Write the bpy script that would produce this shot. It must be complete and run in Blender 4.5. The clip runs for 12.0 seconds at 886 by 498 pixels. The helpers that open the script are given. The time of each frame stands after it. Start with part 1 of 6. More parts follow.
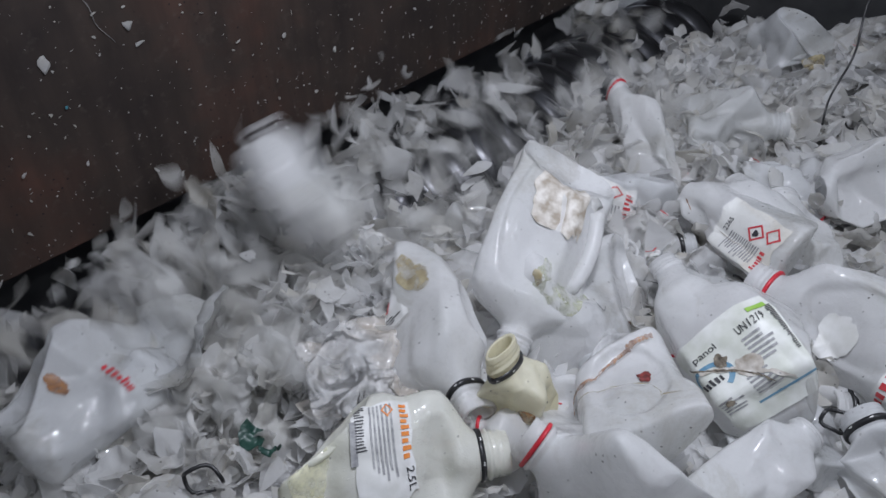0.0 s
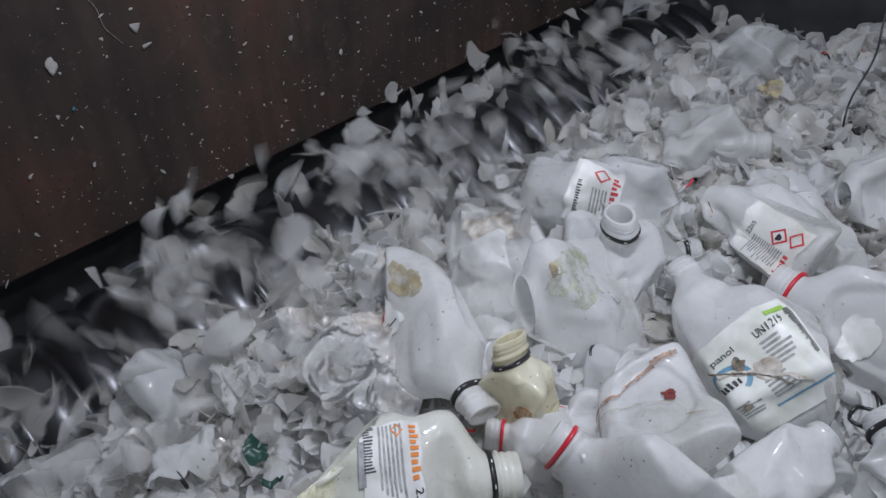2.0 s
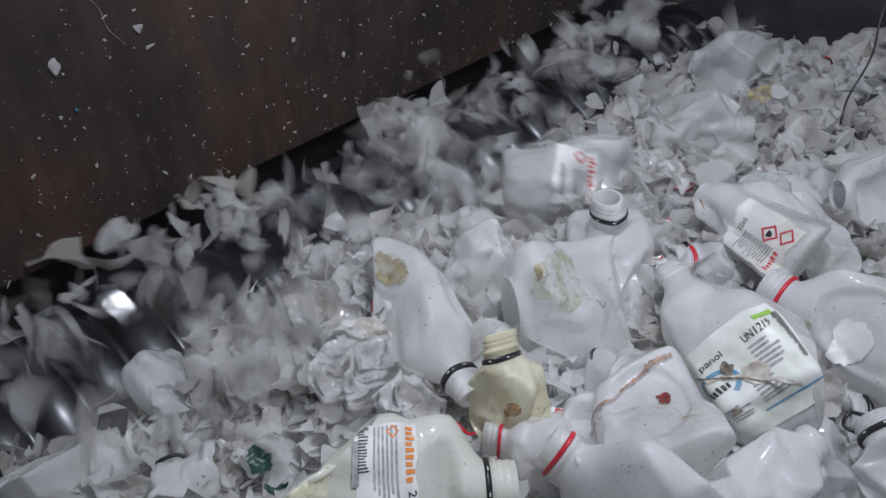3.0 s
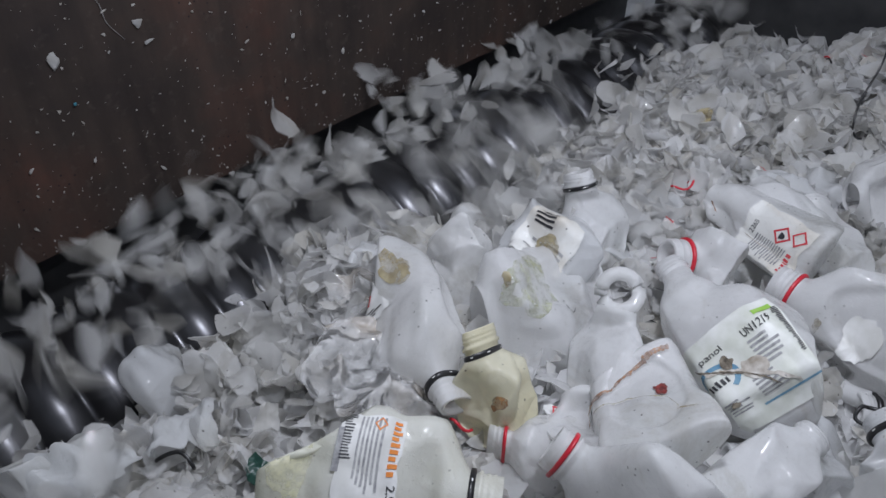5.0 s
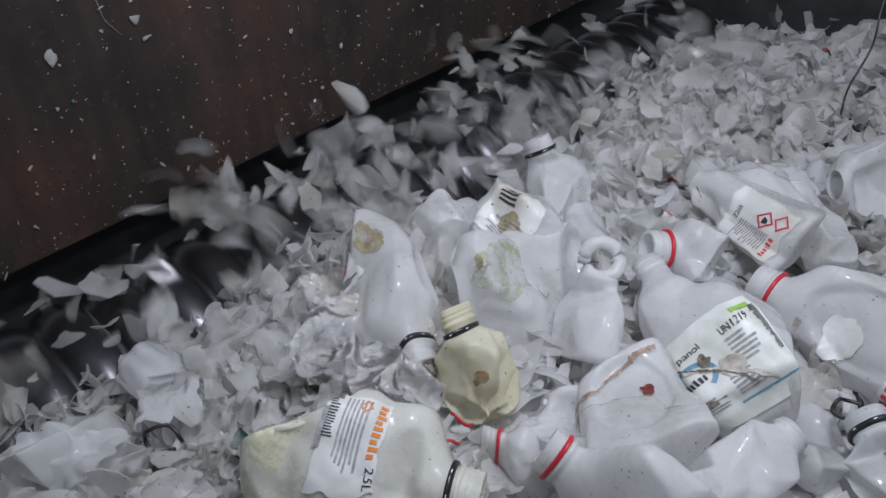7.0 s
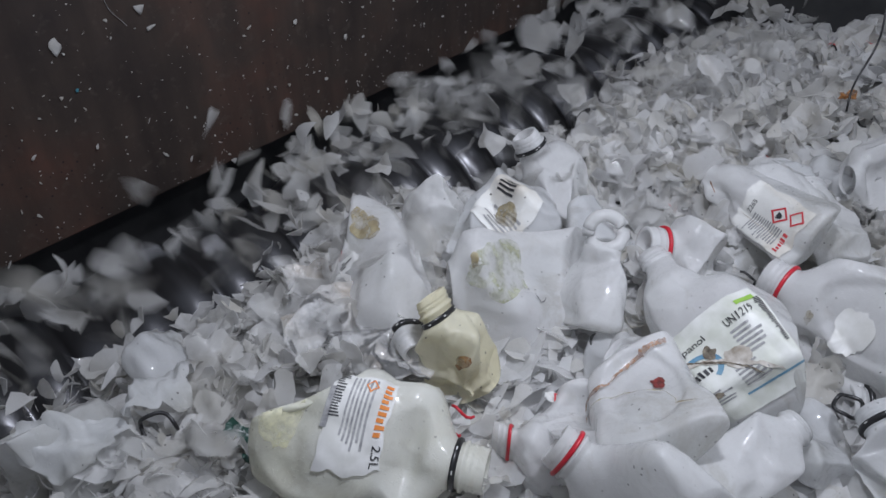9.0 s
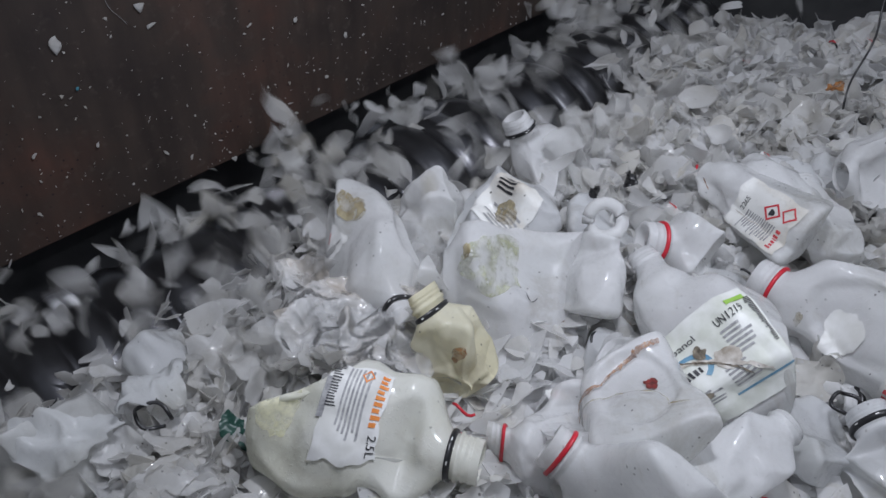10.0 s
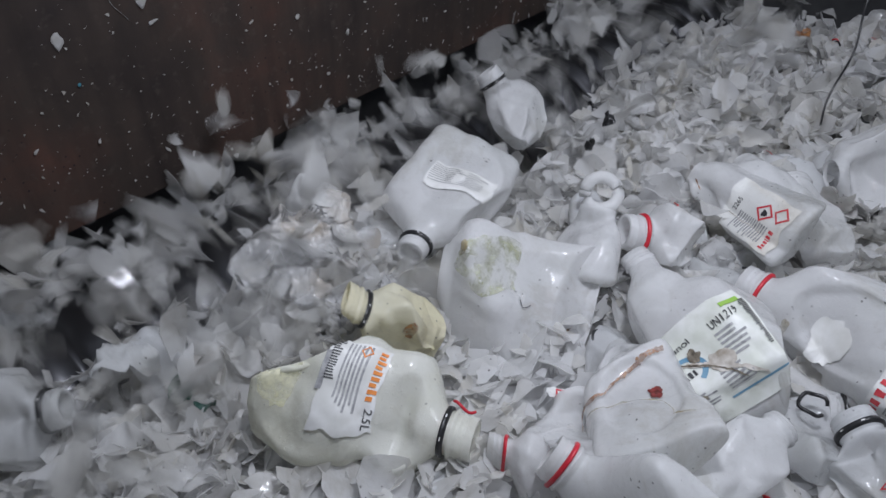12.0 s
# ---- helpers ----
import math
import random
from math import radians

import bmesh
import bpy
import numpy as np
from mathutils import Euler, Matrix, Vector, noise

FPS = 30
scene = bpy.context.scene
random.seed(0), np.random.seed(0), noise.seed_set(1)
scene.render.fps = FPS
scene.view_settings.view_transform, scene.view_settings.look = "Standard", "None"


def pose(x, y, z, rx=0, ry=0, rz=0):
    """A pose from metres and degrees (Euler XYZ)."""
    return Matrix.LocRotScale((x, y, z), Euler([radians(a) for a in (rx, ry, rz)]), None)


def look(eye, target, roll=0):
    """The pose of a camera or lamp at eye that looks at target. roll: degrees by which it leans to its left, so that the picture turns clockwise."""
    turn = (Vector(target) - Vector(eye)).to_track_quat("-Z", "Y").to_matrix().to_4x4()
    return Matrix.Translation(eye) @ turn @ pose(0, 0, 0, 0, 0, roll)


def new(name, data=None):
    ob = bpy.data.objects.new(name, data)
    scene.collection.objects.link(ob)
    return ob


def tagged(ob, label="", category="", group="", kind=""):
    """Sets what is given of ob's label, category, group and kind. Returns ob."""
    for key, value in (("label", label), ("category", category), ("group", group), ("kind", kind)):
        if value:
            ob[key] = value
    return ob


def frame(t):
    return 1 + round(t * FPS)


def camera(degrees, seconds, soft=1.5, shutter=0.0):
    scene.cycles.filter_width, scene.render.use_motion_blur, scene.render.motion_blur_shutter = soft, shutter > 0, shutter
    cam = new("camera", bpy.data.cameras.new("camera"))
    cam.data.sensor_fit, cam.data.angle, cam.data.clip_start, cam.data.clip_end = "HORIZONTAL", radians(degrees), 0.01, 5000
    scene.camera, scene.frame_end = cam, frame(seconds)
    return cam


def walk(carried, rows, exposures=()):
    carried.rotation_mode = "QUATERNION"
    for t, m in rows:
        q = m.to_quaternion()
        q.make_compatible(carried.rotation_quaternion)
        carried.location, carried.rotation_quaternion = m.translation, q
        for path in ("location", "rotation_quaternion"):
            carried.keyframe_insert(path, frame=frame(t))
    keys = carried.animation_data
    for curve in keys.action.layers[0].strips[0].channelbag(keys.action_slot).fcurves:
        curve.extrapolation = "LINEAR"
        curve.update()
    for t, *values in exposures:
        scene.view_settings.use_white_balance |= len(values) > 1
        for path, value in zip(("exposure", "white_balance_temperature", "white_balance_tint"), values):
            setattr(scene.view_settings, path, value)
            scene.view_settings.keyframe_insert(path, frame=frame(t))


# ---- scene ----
cam = camera(60.0, 12.0, soft=1.5, shutter=1.2)
walk(cam, [
    (0, pose(0, 0, 0.86, 49.807, 0.093, -0.554)),
    (0.5, pose(0, 0, 0.86, 49.796, 0.211, -0.456)),
    (1, pose(0, 0, 0.86, 49.943, 0.065, -0.147)),
    (1.5, pose(0, 0, 0.86, 50.000, -0.000, -0.000)),
    (2, pose(0, 0, 0.86, 50.039, 0.046, -0.047)),
    (2.5, pose(0, 0, 0.86, 50.157, -0.062, 0.053)),
    (3, pose(0, 0, 0.86, 50.234, -0.124, 0.239)),
    (5, pose(0, 0, 0.86, 50.010, -0.478, 0.376)),
    (5.5, pose(0, 0, 0.86, 50.027, -0.477, 0.211)),
    (6, pose(0, 0, 0.86, 49.984, -0.273, -0.001)),
    (6.5, pose(0, 0, 0.86, 49.895, -0.171, -0.050)),
    (7, pose(0, 0, 0.86, 49.633, -0.234, 0.130)),
    (9, pose(0, 0, 0.86, 49.065, -0.463, 0.592)),
    (9.5, pose(0, 0, 0.86, 48.972, -0.397, 0.491)),
    (10, pose(0, 0, 0.86, 48.918, -0.402, 0.583)),
    (10.5, pose(0, 0, 0.86, 48.846, -0.289, 0.662)),
    (11, pose(0, 0, 0.86, 48.846, -0.261, 0.718)),
    (11.5, pose(0, 0, 0.86, 48.846, -0.298, 0.645)),
    (12, pose(0, 0, 0.86, 48.715, -0.455, 0.784)),
], exposures=[(0, 0.0), (12, 0.0)])

# hopper frame: s runs along the shredder rotor, q out from the back wall, z up
P0 = Vector((-0.7314, 0.9320, 0.0))
DS = Vector((0.69599, 0.71805, 0.0))
DQ = Vector((0.71805, -0.69599, 0.0))
YAW = math.degrees(math.atan2(DS.y, DS.x))
ROTOR_Q, ROTOR_Z, ROTOR_R = 0.15, -0.235, 0.20


def W(s, q, z):
    return P0 + DS * s + DQ * q + Vector((0, 0, z))


# ---- world and lamps ----
world = bpy.data.worlds.new("hall_air")
scene.world = world
world.use_nodes = True
world.node_tree.nodes["Background"].inputs["Color"].default_value = (0.66, 0.72, 0.86, 1)
world.node_tree.nodes["Background"].inputs["Strength"].default_value = 0.50


def unseen_lamp(s, q, z, power, sx, sy):
    data = bpy.data.lights.new("work_lamp", "AREA")
    data.shape, data.size, data.size_y, data.energy = "RECTANGLE", sx, sy, power
    data.color = (0.835, 0.87, 0.985)
    ob = new("work_lamp", data)
    ob.matrix_world = look(W(s, q, z), W(0.8, 0.5, 0))
    return tagged(ob, "unseen white lamp added over the hopper", "lamp", "work lamps")


# unseen lamps, added and placed for a central pool of light and small highlights
unseen_lamp(0.46, 0.84, 1.35, 11.8, 0.13, 0.05)
unseen_lamp(1.6, 1.1, 2.6, 3.2, 0.4, 0.10)
unseen_lamp(0.62, 1.5, 1.55, 4.6, 0.07, 0.05)


# ---- materials ----
def node_mat(name):
    m = bpy.data.materials.new(name)
    m.use_nodes = True
    nt = m.node_tree
    return m, nt, nt.nodes["Principled BSDF"], nt.nodes["Material Output"]


def nd(nt, kind, **sets):
    n = nt.nodes.new(kind)
    for k, v in sets.items():
        n.inputs[k].default_value = v
    return n


def ramp(nt, src, stops):
    r = nt.nodes.new("ShaderNodeValToRGB")
    els = r.color_ramp.elements
    els[0].position, els[0].color = stops[0][0], (*stops[0][1], 1)
    els[1].position, els[1].color = stops[-1][0], (*stops[-1][1], 1)
    for p, c in stops[1:-1]:
        els.new(p).color = (*c, 1)
    nt.links.new(src, r.inputs["Fac"])
    return r.outputs["Color"]


def mixc(nt, fac, a, b, blend="MIX"):
    n = nt.nodes.new("ShaderNodeMix")
    n.data_type, n.blend_type = "RGBA", blend
    for sock, v in ((n.inputs["Factor"], fac), (n.inputs["A"], a), (n.inputs["B"], b)):
        if isinstance(v, (float, int)):
            sock.default_value = v
        elif isinstance(v, tuple):
            sock.default_value = (*v, 1)
        else:
            nt.links.new(v, sock)
    return n.outputs["Result"]


def bump(nt, bs, height, strength, dist):
    b = nd(nt, "ShaderNodeBump", Strength=strength, Distance=dist)
    nt.links.new(height, b.inputs["Height"])
    nt.links.new(b.outputs["Normal"], bs.inputs["Normal"])


def plastic(name, colour, dull, rough=0.3, trans=0.22, specks=0.7, clear=0.07, island=False, vary=0.25, creased=False):
    """Milky polyethylene: grain, dirt film and small dark specks."""
    m, nt, bs, out = node_mat(name)
    tc = nt.nodes.new("ShaderNodeTexCoord")
    big = nd(nt, "ShaderNodeTexNoise", Scale=9.0, Detail=5.0)
    fine = nd(nt, "ShaderNodeTexNoise", Scale=70.0, Detail=4.0)
    dots = nd(nt, "ShaderNodeTexVoronoi", Scale=62.0, Randomness=1.0)
    ragged = nd(nt, "ShaderNodeTexNoise", Scale=260.0, Detail=2.0)
    patchy = nd(nt, "ShaderNodeTexNoise", Scale=16.0, Detail=2.0)
    for n in (ragged, patchy):
        nt.links.new(tc.outputs["Object"], n.inputs["Vector"])
    micro = nd(nt, "ShaderNodeTexNoise", Scale=75.0, Detail=2.0)
    nt.links.new(tc.outputs["Object"], micro.inputs["Vector"])
    for n in (big, fine, dots):
        nt.links.new(tc.outputs["Object"], n.inputs["Vector"])
    col = mixc(nt, ramp(nt, big.outputs["Fac"], [(0.45, (0, 0, 0)), (0.72, (1, 1, 1))]), colour, dull)
    if island:
        geo = nt.nodes.new("ShaderNodeNewGeometry")
        rnd = geo.outputs["Random Per Island"]
    else:
        rnd = nt.nodes.new("ShaderNodeObjectInfo").outputs["Random"]
    tint = ramp(nt, rnd, [(0.0, (0.88, 0.88, 0.88)), (0.35, (0.97, 0.97, 0.97)), (0.7, (1, 1, 1)), (0.93, (0.97, 0.96, 0.93)), (1.0, (0.91, 0.88, 0.81))])
    col = mixc(nt, 1.0 if island else vary, col, tint, "MULTIPLY")
    film = ramp(nt, fine.outputs["Fac"], [(0.56, (0, 0, 0)), (0.78, (1, 1, 1))])
    col = mixc(nt, mixc(nt, 0.13, (0, 0, 0), film), col, (0.38, 0.35, 0.30))
    smudge = nd(nt, "ShaderNodeTexNoise", Scale=5.5, Detail=6.0, Roughness=0.68, Distortion=0.8)
    nt.links.new(tc.outputs["Object"], smudge.inputs["Vector"])
    soil = ramp(nt, smudge.outputs["Fac"], [(0.53, (0, 0, 0)), (0.60, (0.26, 0.26, 0.26)), (0.66, (0.05, 0.05, 0.05)), (0.80, (0.42, 0.42, 0.42))])
    col = mixc(nt, soil, col, (0.46, 0.42, 0.33))
    near = mixc(nt, 0.24, dots.outputs["Distance"], ragged.outputs["Fac"])
    dot = ramp(nt, near, [(0.165, (1, 1, 1)), (0.205, (0, 0, 0))])
    dot = mixc(nt, 1.0, dot, ramp(nt, patchy.outputs["Fac"], [(0.46, (0, 0, 0)), (0.58, (specks,) * 3)]), "MULTIPLY")
    col = mixc(nt, dot, col, (0.06, 0.05, 0.045))
    nt.links.new(col, bs.inputs["Base Color"])
    rr = ramp(nt, fine.outputs["Fac"], [(0.3, (rough - 0.1,) * 3), (0.7, (rough + 0.18,) * 3)])
    nt.links.new(rr, bs.inputs["Roughness"])
    bs.inputs["IOR"].default_value = 1.5
    bs.inputs["Coat Weight"].default_value = 0.8
    bs.inputs["Coat Roughness"].default_value = 0.045
    bs.inputs["Specular IOR Level"].default_value = 0.32
    lump = mixc(nt, 0.34, big.outputs["Fac"], micro.outputs["Fac"])
    wrinkle = nd(nt, "ShaderNodeTexNoise", Scale=21.0, Detail=3.0, Roughness=0.45, Distortion=0.6)
    nt.links.new(tc.outputs["Object"], wrinkle.inputs["Vector"])
    ridge = ramp(nt, wrinkle.outputs["Fac"], [(0.25, (0, 0, 0)), (0.49, (1, 1, 1)), (0.52, (0.9, 0.9, 0.9)), (0.75, (0.1, 0.1, 0.1))])
    drops = ramp(nt, ragged.outputs["Fac"], [(0.60, (0, 0, 0)), (0.68, (1, 1, 1))])
    if creased:
        lump = mixc(nt, 0.30, lump, ridge)
    lump = mixc(nt, 0.06 if creased else 0.30, lump, drops)
    bump(nt, bs, lump, 0.6 if creased else 0.4, 0.009 if creased else 0.0045)
    nt.links.new(bs.inputs["Normal"].links[0].from_socket, bs.inputs["Coat Normal"])
    tr = nt.nodes.new("ShaderNodeBsdfTranslucent")
    nt.links.new(col, tr.inputs["Color"])
    mx = nt.nodes.new("ShaderNodeMixShader")
    mx.inputs["Fac"].default_value = trans
    nt.links.new(bs.outputs["BSDF"], mx.inputs[1])
    nt.links.new(tr.outputs["BSDF"], mx.inputs[2])
    last = mx
    if clear:
        tp = nt.nodes.new("ShaderNodeBsdfTransparent")
        mx2 = nt.nodes.new("ShaderNodeMixShader")
        mx2.inputs["Fac"].default_value = clear
        nt.links.new(mx.outputs["Shader"], mx2.inputs[1])
        nt.links.new(tp.outputs["BSDF"], mx2.inputs[2])
        last = mx2
    nt.links.new(last.outputs["Shader"], out.inputs["Surface"])
    return m


def clear_film():
    """Thin wet film: see-through, faintly milky, glossy."""
    m, nt, bs, out = node_mat("clear_film")
    tc = nt.nodes.new("ShaderNodeTexCoord")
    n = nd(nt, "ShaderNodeTexNoise", Scale=14.0, Detail=5.0)
    nt.links.new(tc.outputs["Object"], n.inputs["Vector"])
    nt.links.new(ramp(nt, n.outputs["Fac"], [(0.45, (0.90, 0.90, 0.89)), (0.72, (0.60, 0.52, 0.42))]), bs.inputs["Base Color"])
    bs.inputs["Roughness"].default_value = 0.3
    tp = nt.nodes.new("ShaderNodeBsdfTransparent")
    milky = nt.nodes.new("ShaderNodeMixShader")
    nt.links.new(ramp(nt, n.outputs["Fac"], [(0.35, (0.14,) * 3), (0.7, (0.40,) * 3)]), milky.inputs["Fac"])
    nt.links.new(tp.outputs["BSDF"], milky.inputs[1])
    nt.links.new(bs.outputs["BSDF"], milky.inputs[2])
    gl = nd(nt, "ShaderNodeBsdfGlossy", Roughness=0.10)
    lw = nd(nt, "ShaderNodeFresnel", IOR=1.22)
    mx = nt.nodes.new("ShaderNodeMixShader")
    nt.links.new(lw.outputs["Fac"], mx.inputs["Fac"])
    nt.links.new(milky.outputs["Shader"], mx.inputs[1])
    nt.links.new(gl.outputs["BSDF"], mx.inputs[2])
    nt.links.new(mx.outputs["Shader"], out.inputs["Surface"])
    return m


def simple(name, a, b, scale=40.0, rough=0.5, metal=0.0, relief=0.2):
    m, nt, bs, out = node_mat(name)
    tc = nt.nodes.new("ShaderNodeTexCoord")
    n = nd(nt, "ShaderNodeTexNoise", Scale=scale, Detail=5.0)
    nt.links.new(tc.outputs["Object"], n.inputs["Vector"])
    nt.links.new(ramp(nt, n.outputs["Fac"], [(0.35, a), (0.68, b)]), bs.inputs["Base Color"])
    bs.inputs["Roughness"].default_value, bs.inputs["Metallic"].default_value = rough, metal
    bump(nt, bs, n.outputs["Fac"], relief, 0.002)
    return m


def residue(name, a, b, scale, cover):
    """A thin dried stain that lets the plastic show through where it is worn."""
    m = simple(name, a, b, scale, 0.45)
    nt = m.node_tree
    tc = nt.nodes.new("ShaderNodeTexCoord")
    n = nd(nt, "ShaderNodeTexNoise", Scale=38.0, Detail=6.0, Roughness=0.65)
    nt.links.new(tc.outputs["Object"], n.inputs["Vector"])
    tp = nt.nodes.new("ShaderNodeBsdfTransparent")
    mx = nt.nodes.new("ShaderNodeMixShader")
    nt.links.new(ramp(nt, n.outputs["Fac"], [(cover - 0.13, (0.95, 0.95, 0.95)), (cover + 0.13, (0.25, 0.25, 0.25))]), mx.inputs["Fac"])
    nt.links.new(nt.nodes["Principled BSDF"].outputs["BSDF"], mx.inputs[1])
    nt.links.new(tp.outputs["BSDF"], mx.inputs[2])
    nt.links.new(mx.outputs["Shader"], nt.nodes["Material Output"].inputs["Surface"])
    return m


def steel_plate():
    m, nt, bs, out = node_mat("rusty_steel_plate")
    tc = nt.nodes.new("ShaderNodeTexCoord")
    big = nd(nt, "ShaderNodeTexNoise", Scale=3.2, Detail=7.0, Roughness=0.62)
    fine = nd(nt, "ShaderNodeTexNoise", Scale=60.0, Detail=6.0)
    mp = nt.nodes.new("ShaderNodeMapping")
    mp.inputs["Scale"].default_value = (9.0, 9.0, 1.2)
    streak = nd(nt, "ShaderNodeTexNoise", Scale=4.0, Detail=6.0)
    dots = nd(nt, "ShaderNodeTexVoronoi", Scale=55.0)
    for n in (big, fine, dots):
        nt.links.new(tc.outputs["Object"], n.inputs["Vector"])
    nt.links.new(tc.outputs["Object"], mp.inputs["Vector"])
    nt.links.new(mp.outputs["Vector"], streak.inputs["Vector"])
    col = ramp(nt, big.outputs["Fac"], [(0.32, (0.028, 0.022, 0.021)), (0.5, (0.049, 0.036, 0.030)), (0.62, (0.068, 0.040, 0.031)), (0.75, (0.115, 0.050, 0.036))])
    col = mixc(nt, 0.5, col, ramp(nt, streak.outputs["Fac"], [(0.35, (0.5, 0.5, 0.5)), (0.7, (1.15, 1.1, 1.08))]), "MULTIPLY")
    col = mixc(nt, mixc(nt, 0.35, (0, 0, 0), ramp(nt, fine.outputs["Fac"], [(0.6, (0, 0, 0)), (0.75, (1, 1, 1))])), col, (0.10, 0.08, 0.07))
    dk = ramp(nt, dots.outputs["Distance"], [(0.06, (1, 1, 1)), (0.14, (0, 0, 0))])
    dk = mixc(nt, 1.0, dk, ramp(nt, big.outputs["Fac"], [(0.5, (0, 0, 0)), (0.6, (1, 1, 1))]), "MULTIPLY")
    col = mixc(nt, dk, col, (0.012, 0.010, 0.010))
    nt.links.new(col, bs.inputs["Base Color"])
    nt.links.new(ramp(nt, big.outputs["Fac"], [(0.3, (0.5,) * 3), (0.7, (0.8,) * 3)]), bs.inputs["Roughness"])
    bs.inputs["Metallic"].default_value = 0.0
    bs.inputs["Specular IOR Level"].default_value = 0.35
    bump(nt, bs, fine.outputs["Fac"], 0.35, 0.002)
    return m


WHITE = plastic("milky_white_plastic", (0.92, 0.92, 0.92), (0.85, 0.86, 0.85), rough=0.26, trans=0.48, clear=0.12)
CLOUDY = plastic("cloudy_plastic", (0.88, 0.89, 0.90), (0.76, 0.77, 0.76), rough=0.22, trans=0.45, clear=0.22)
YELLOW = plastic("yellowed_plastic", (0.92, 0.92, 0.85), (0.88, 0.88, 0.75), rough=0.22, trans=0.36, clear=0.10)
CREAM = plastic("cream_yellow_plastic", (0.90, 0.87, 0.70), (0.85, 0.80, 0.58), trans=0.4)
FLAKE = plastic("shredded_plastic", (0.92, 0.92, 0.92), (0.82, 0.81, 0.78), rough=0.26, trans=0.55, clear=0.36, specks=0.8, island=True, creased=True)
SHARD = plastic("torn_plastic", (0.91, 0.91, 0.90), (0.79, 0.77, 0.72), rough=0.24, trans=0.52, clear=0.34, vary=0.9, specks=0.8, creased=True)
FLYER = plastic("thrown_plastic", (0.88, 0.88, 0.87), (0.78, 0.77, 0.73), rough=0.31, trans=0.5, clear=0.54, vary=0.8)
FILM = clear_film()
SPECKLED = plastic("speckled_label", (0.82, 0.82, 0.79), (0.60, 0.54, 0.44), rough=0.45, trans=0.1, clear=0.0, specks=1.0)
BLACK = simple("black_plastic", (0.012, 0.012, 0.013), (0.03, 0.03, 0.032), rough=0.32)
RED = simple("red_plastic", (0.50, 0.02, 0.035), (0.62, 0.03, 0.05), rough=0.35)
GREEN = simple("dark_green_plastic", (0.012, 0.045, 0.035), (0.03, 0.085, 0.065), rough=0.35)
PAPER = simple("wet_label_paper", (0.62, 0.62, 0.59), (0.82, 0.82, 0.81), scale=26, rough=0.45)
OLD_PAPER = simple("damp_label_paper", (0.62, 0.64, 0.57), (0.80, 0.81, 0.78), scale=30, rough=0.4)
DIRTY_PAPER = simple("soiled_label_paper", (0.34, 0.29, 0.23), (0.74, 0.71, 0.66), scale=55, rough=0.6, relief=0.6)
INK = simple("black_ink", (0.025, 0.025, 0.03), (0.06, 0.06, 0.065), rough=0.5)
INK_GREY = simple("grey_ink", (0.24, 0.24, 0.25), (0.45, 0.45, 0.45), scale=120, rough=0.5)
INK_RED = simple("red_ink", (0.52, 0.03, 0.05), (0.66, 0.10, 0.10), rough=0.5)
INK_ORANGE = simple("orange_ink", (0.75, 0.22, 0.04), (0.85, 0.34, 0.10), rough=0.5)
INK_GREEN = simple("green_ink", (0.28, 0.50, 0.08), (0.38, 0.60, 0.14), rough=0.5)
INK_BLUE = simple("blue_ink", (0.10, 0.25, 0.38), (0.20, 0.36, 0.48), rough=0.5)
RUST = residue("rust_stain", (0.16, 0.055, 0.015), (0.44, 0.19, 0.045), 90, 0.38)
BROWN = residue("brown_residue", (0.24, 0.18, 0.08), (0.50, 0.43, 0.25), 45, 0.47)
MOULD = residue("green_mould", (0.24, 0.25, 0.10), (0.60, 0.62, 0.45), 50, 0.55)
SCAR = simple("dark_red_residue", (0.09, 0.018, 0.015), (0.33, 0.05, 0.045), scale=160, rough=0.5, relief=0.8)
GRIME = simple("dark_grime", (0.07, 0.055, 0.04), (0.30, 0.26, 0.20), scale=120, rough=0.6, relief=0.6)
RESIDUE = residue("yellow_residue", (0.70, 0.68, 0.42), (0.84, 0.82, 0.62), 30, 0.5)
HAZY = plastic("hazy_sheet", (0.86, 0.87, 0.87), (0.70, 0.70, 0.67), rough=0.22, trans=0.45, clear=0.32)
STEEL = steel_plate()
ROTOR = simple("worn_rotor_steel", (0.04, 0.04, 0.043), (0.11, 0.11, 0.116), scale=30, rough=0.3, metal=0.85)
KNIFE = simple("bright_knife_steel", (0.30, 0.30, 0.31), (0.46, 0.46, 0.47), scale=60, rough=0.25, metal=1.0)
DARK_STEEL = simple("dark_painted_steel", (0.028, 0.029, 0.031), (0.055, 0.055, 0.056), scale=12, rough=0.6)
CONCRETE = simple("hall_concrete", (0.25, 0.25, 0.25), (0.36, 0.36, 0.35), scale=6, rough=0.8)
TEAL = simple("teal_scrap", (0.03, 0.15, 0.20), (0.05, 0.22, 0.28), rough=0.5)


# ---- mesh helpers ----
def mesh_ob(name, verts, faces, material, parent=None, smooth=True, label=""):
    me = bpy.data.meshes.new(name)
    me.from_pydata([tuple(v) for v in verts], [], faces)
    me.materials.append(material)
    if smooth:
        me.polygons.foreach_set("use_smooth", [True] * len(me.polygons))
    me.update()
    if smooth == "rim":
        me.set_sharp_from_angle(angle=radians(52))
    ob = new(name, me)
    if parent:
        ob.parent = parent
    if label:
        ob["label"] = label
    return ob


def part(name, bm, material, parent, label="", smooth=False):
    me = bpy.data.meshes.new(name)
    bm.to_mesh(me)
    bm.free()
    me.materials.append(material)
    if smooth:
        me.polygons.foreach_set("use_smooth", [True] * len(me.polygons))
    ob = new(name, me)
    ob.parent = parent
    if label:
        ob["label"] = label
    return ob


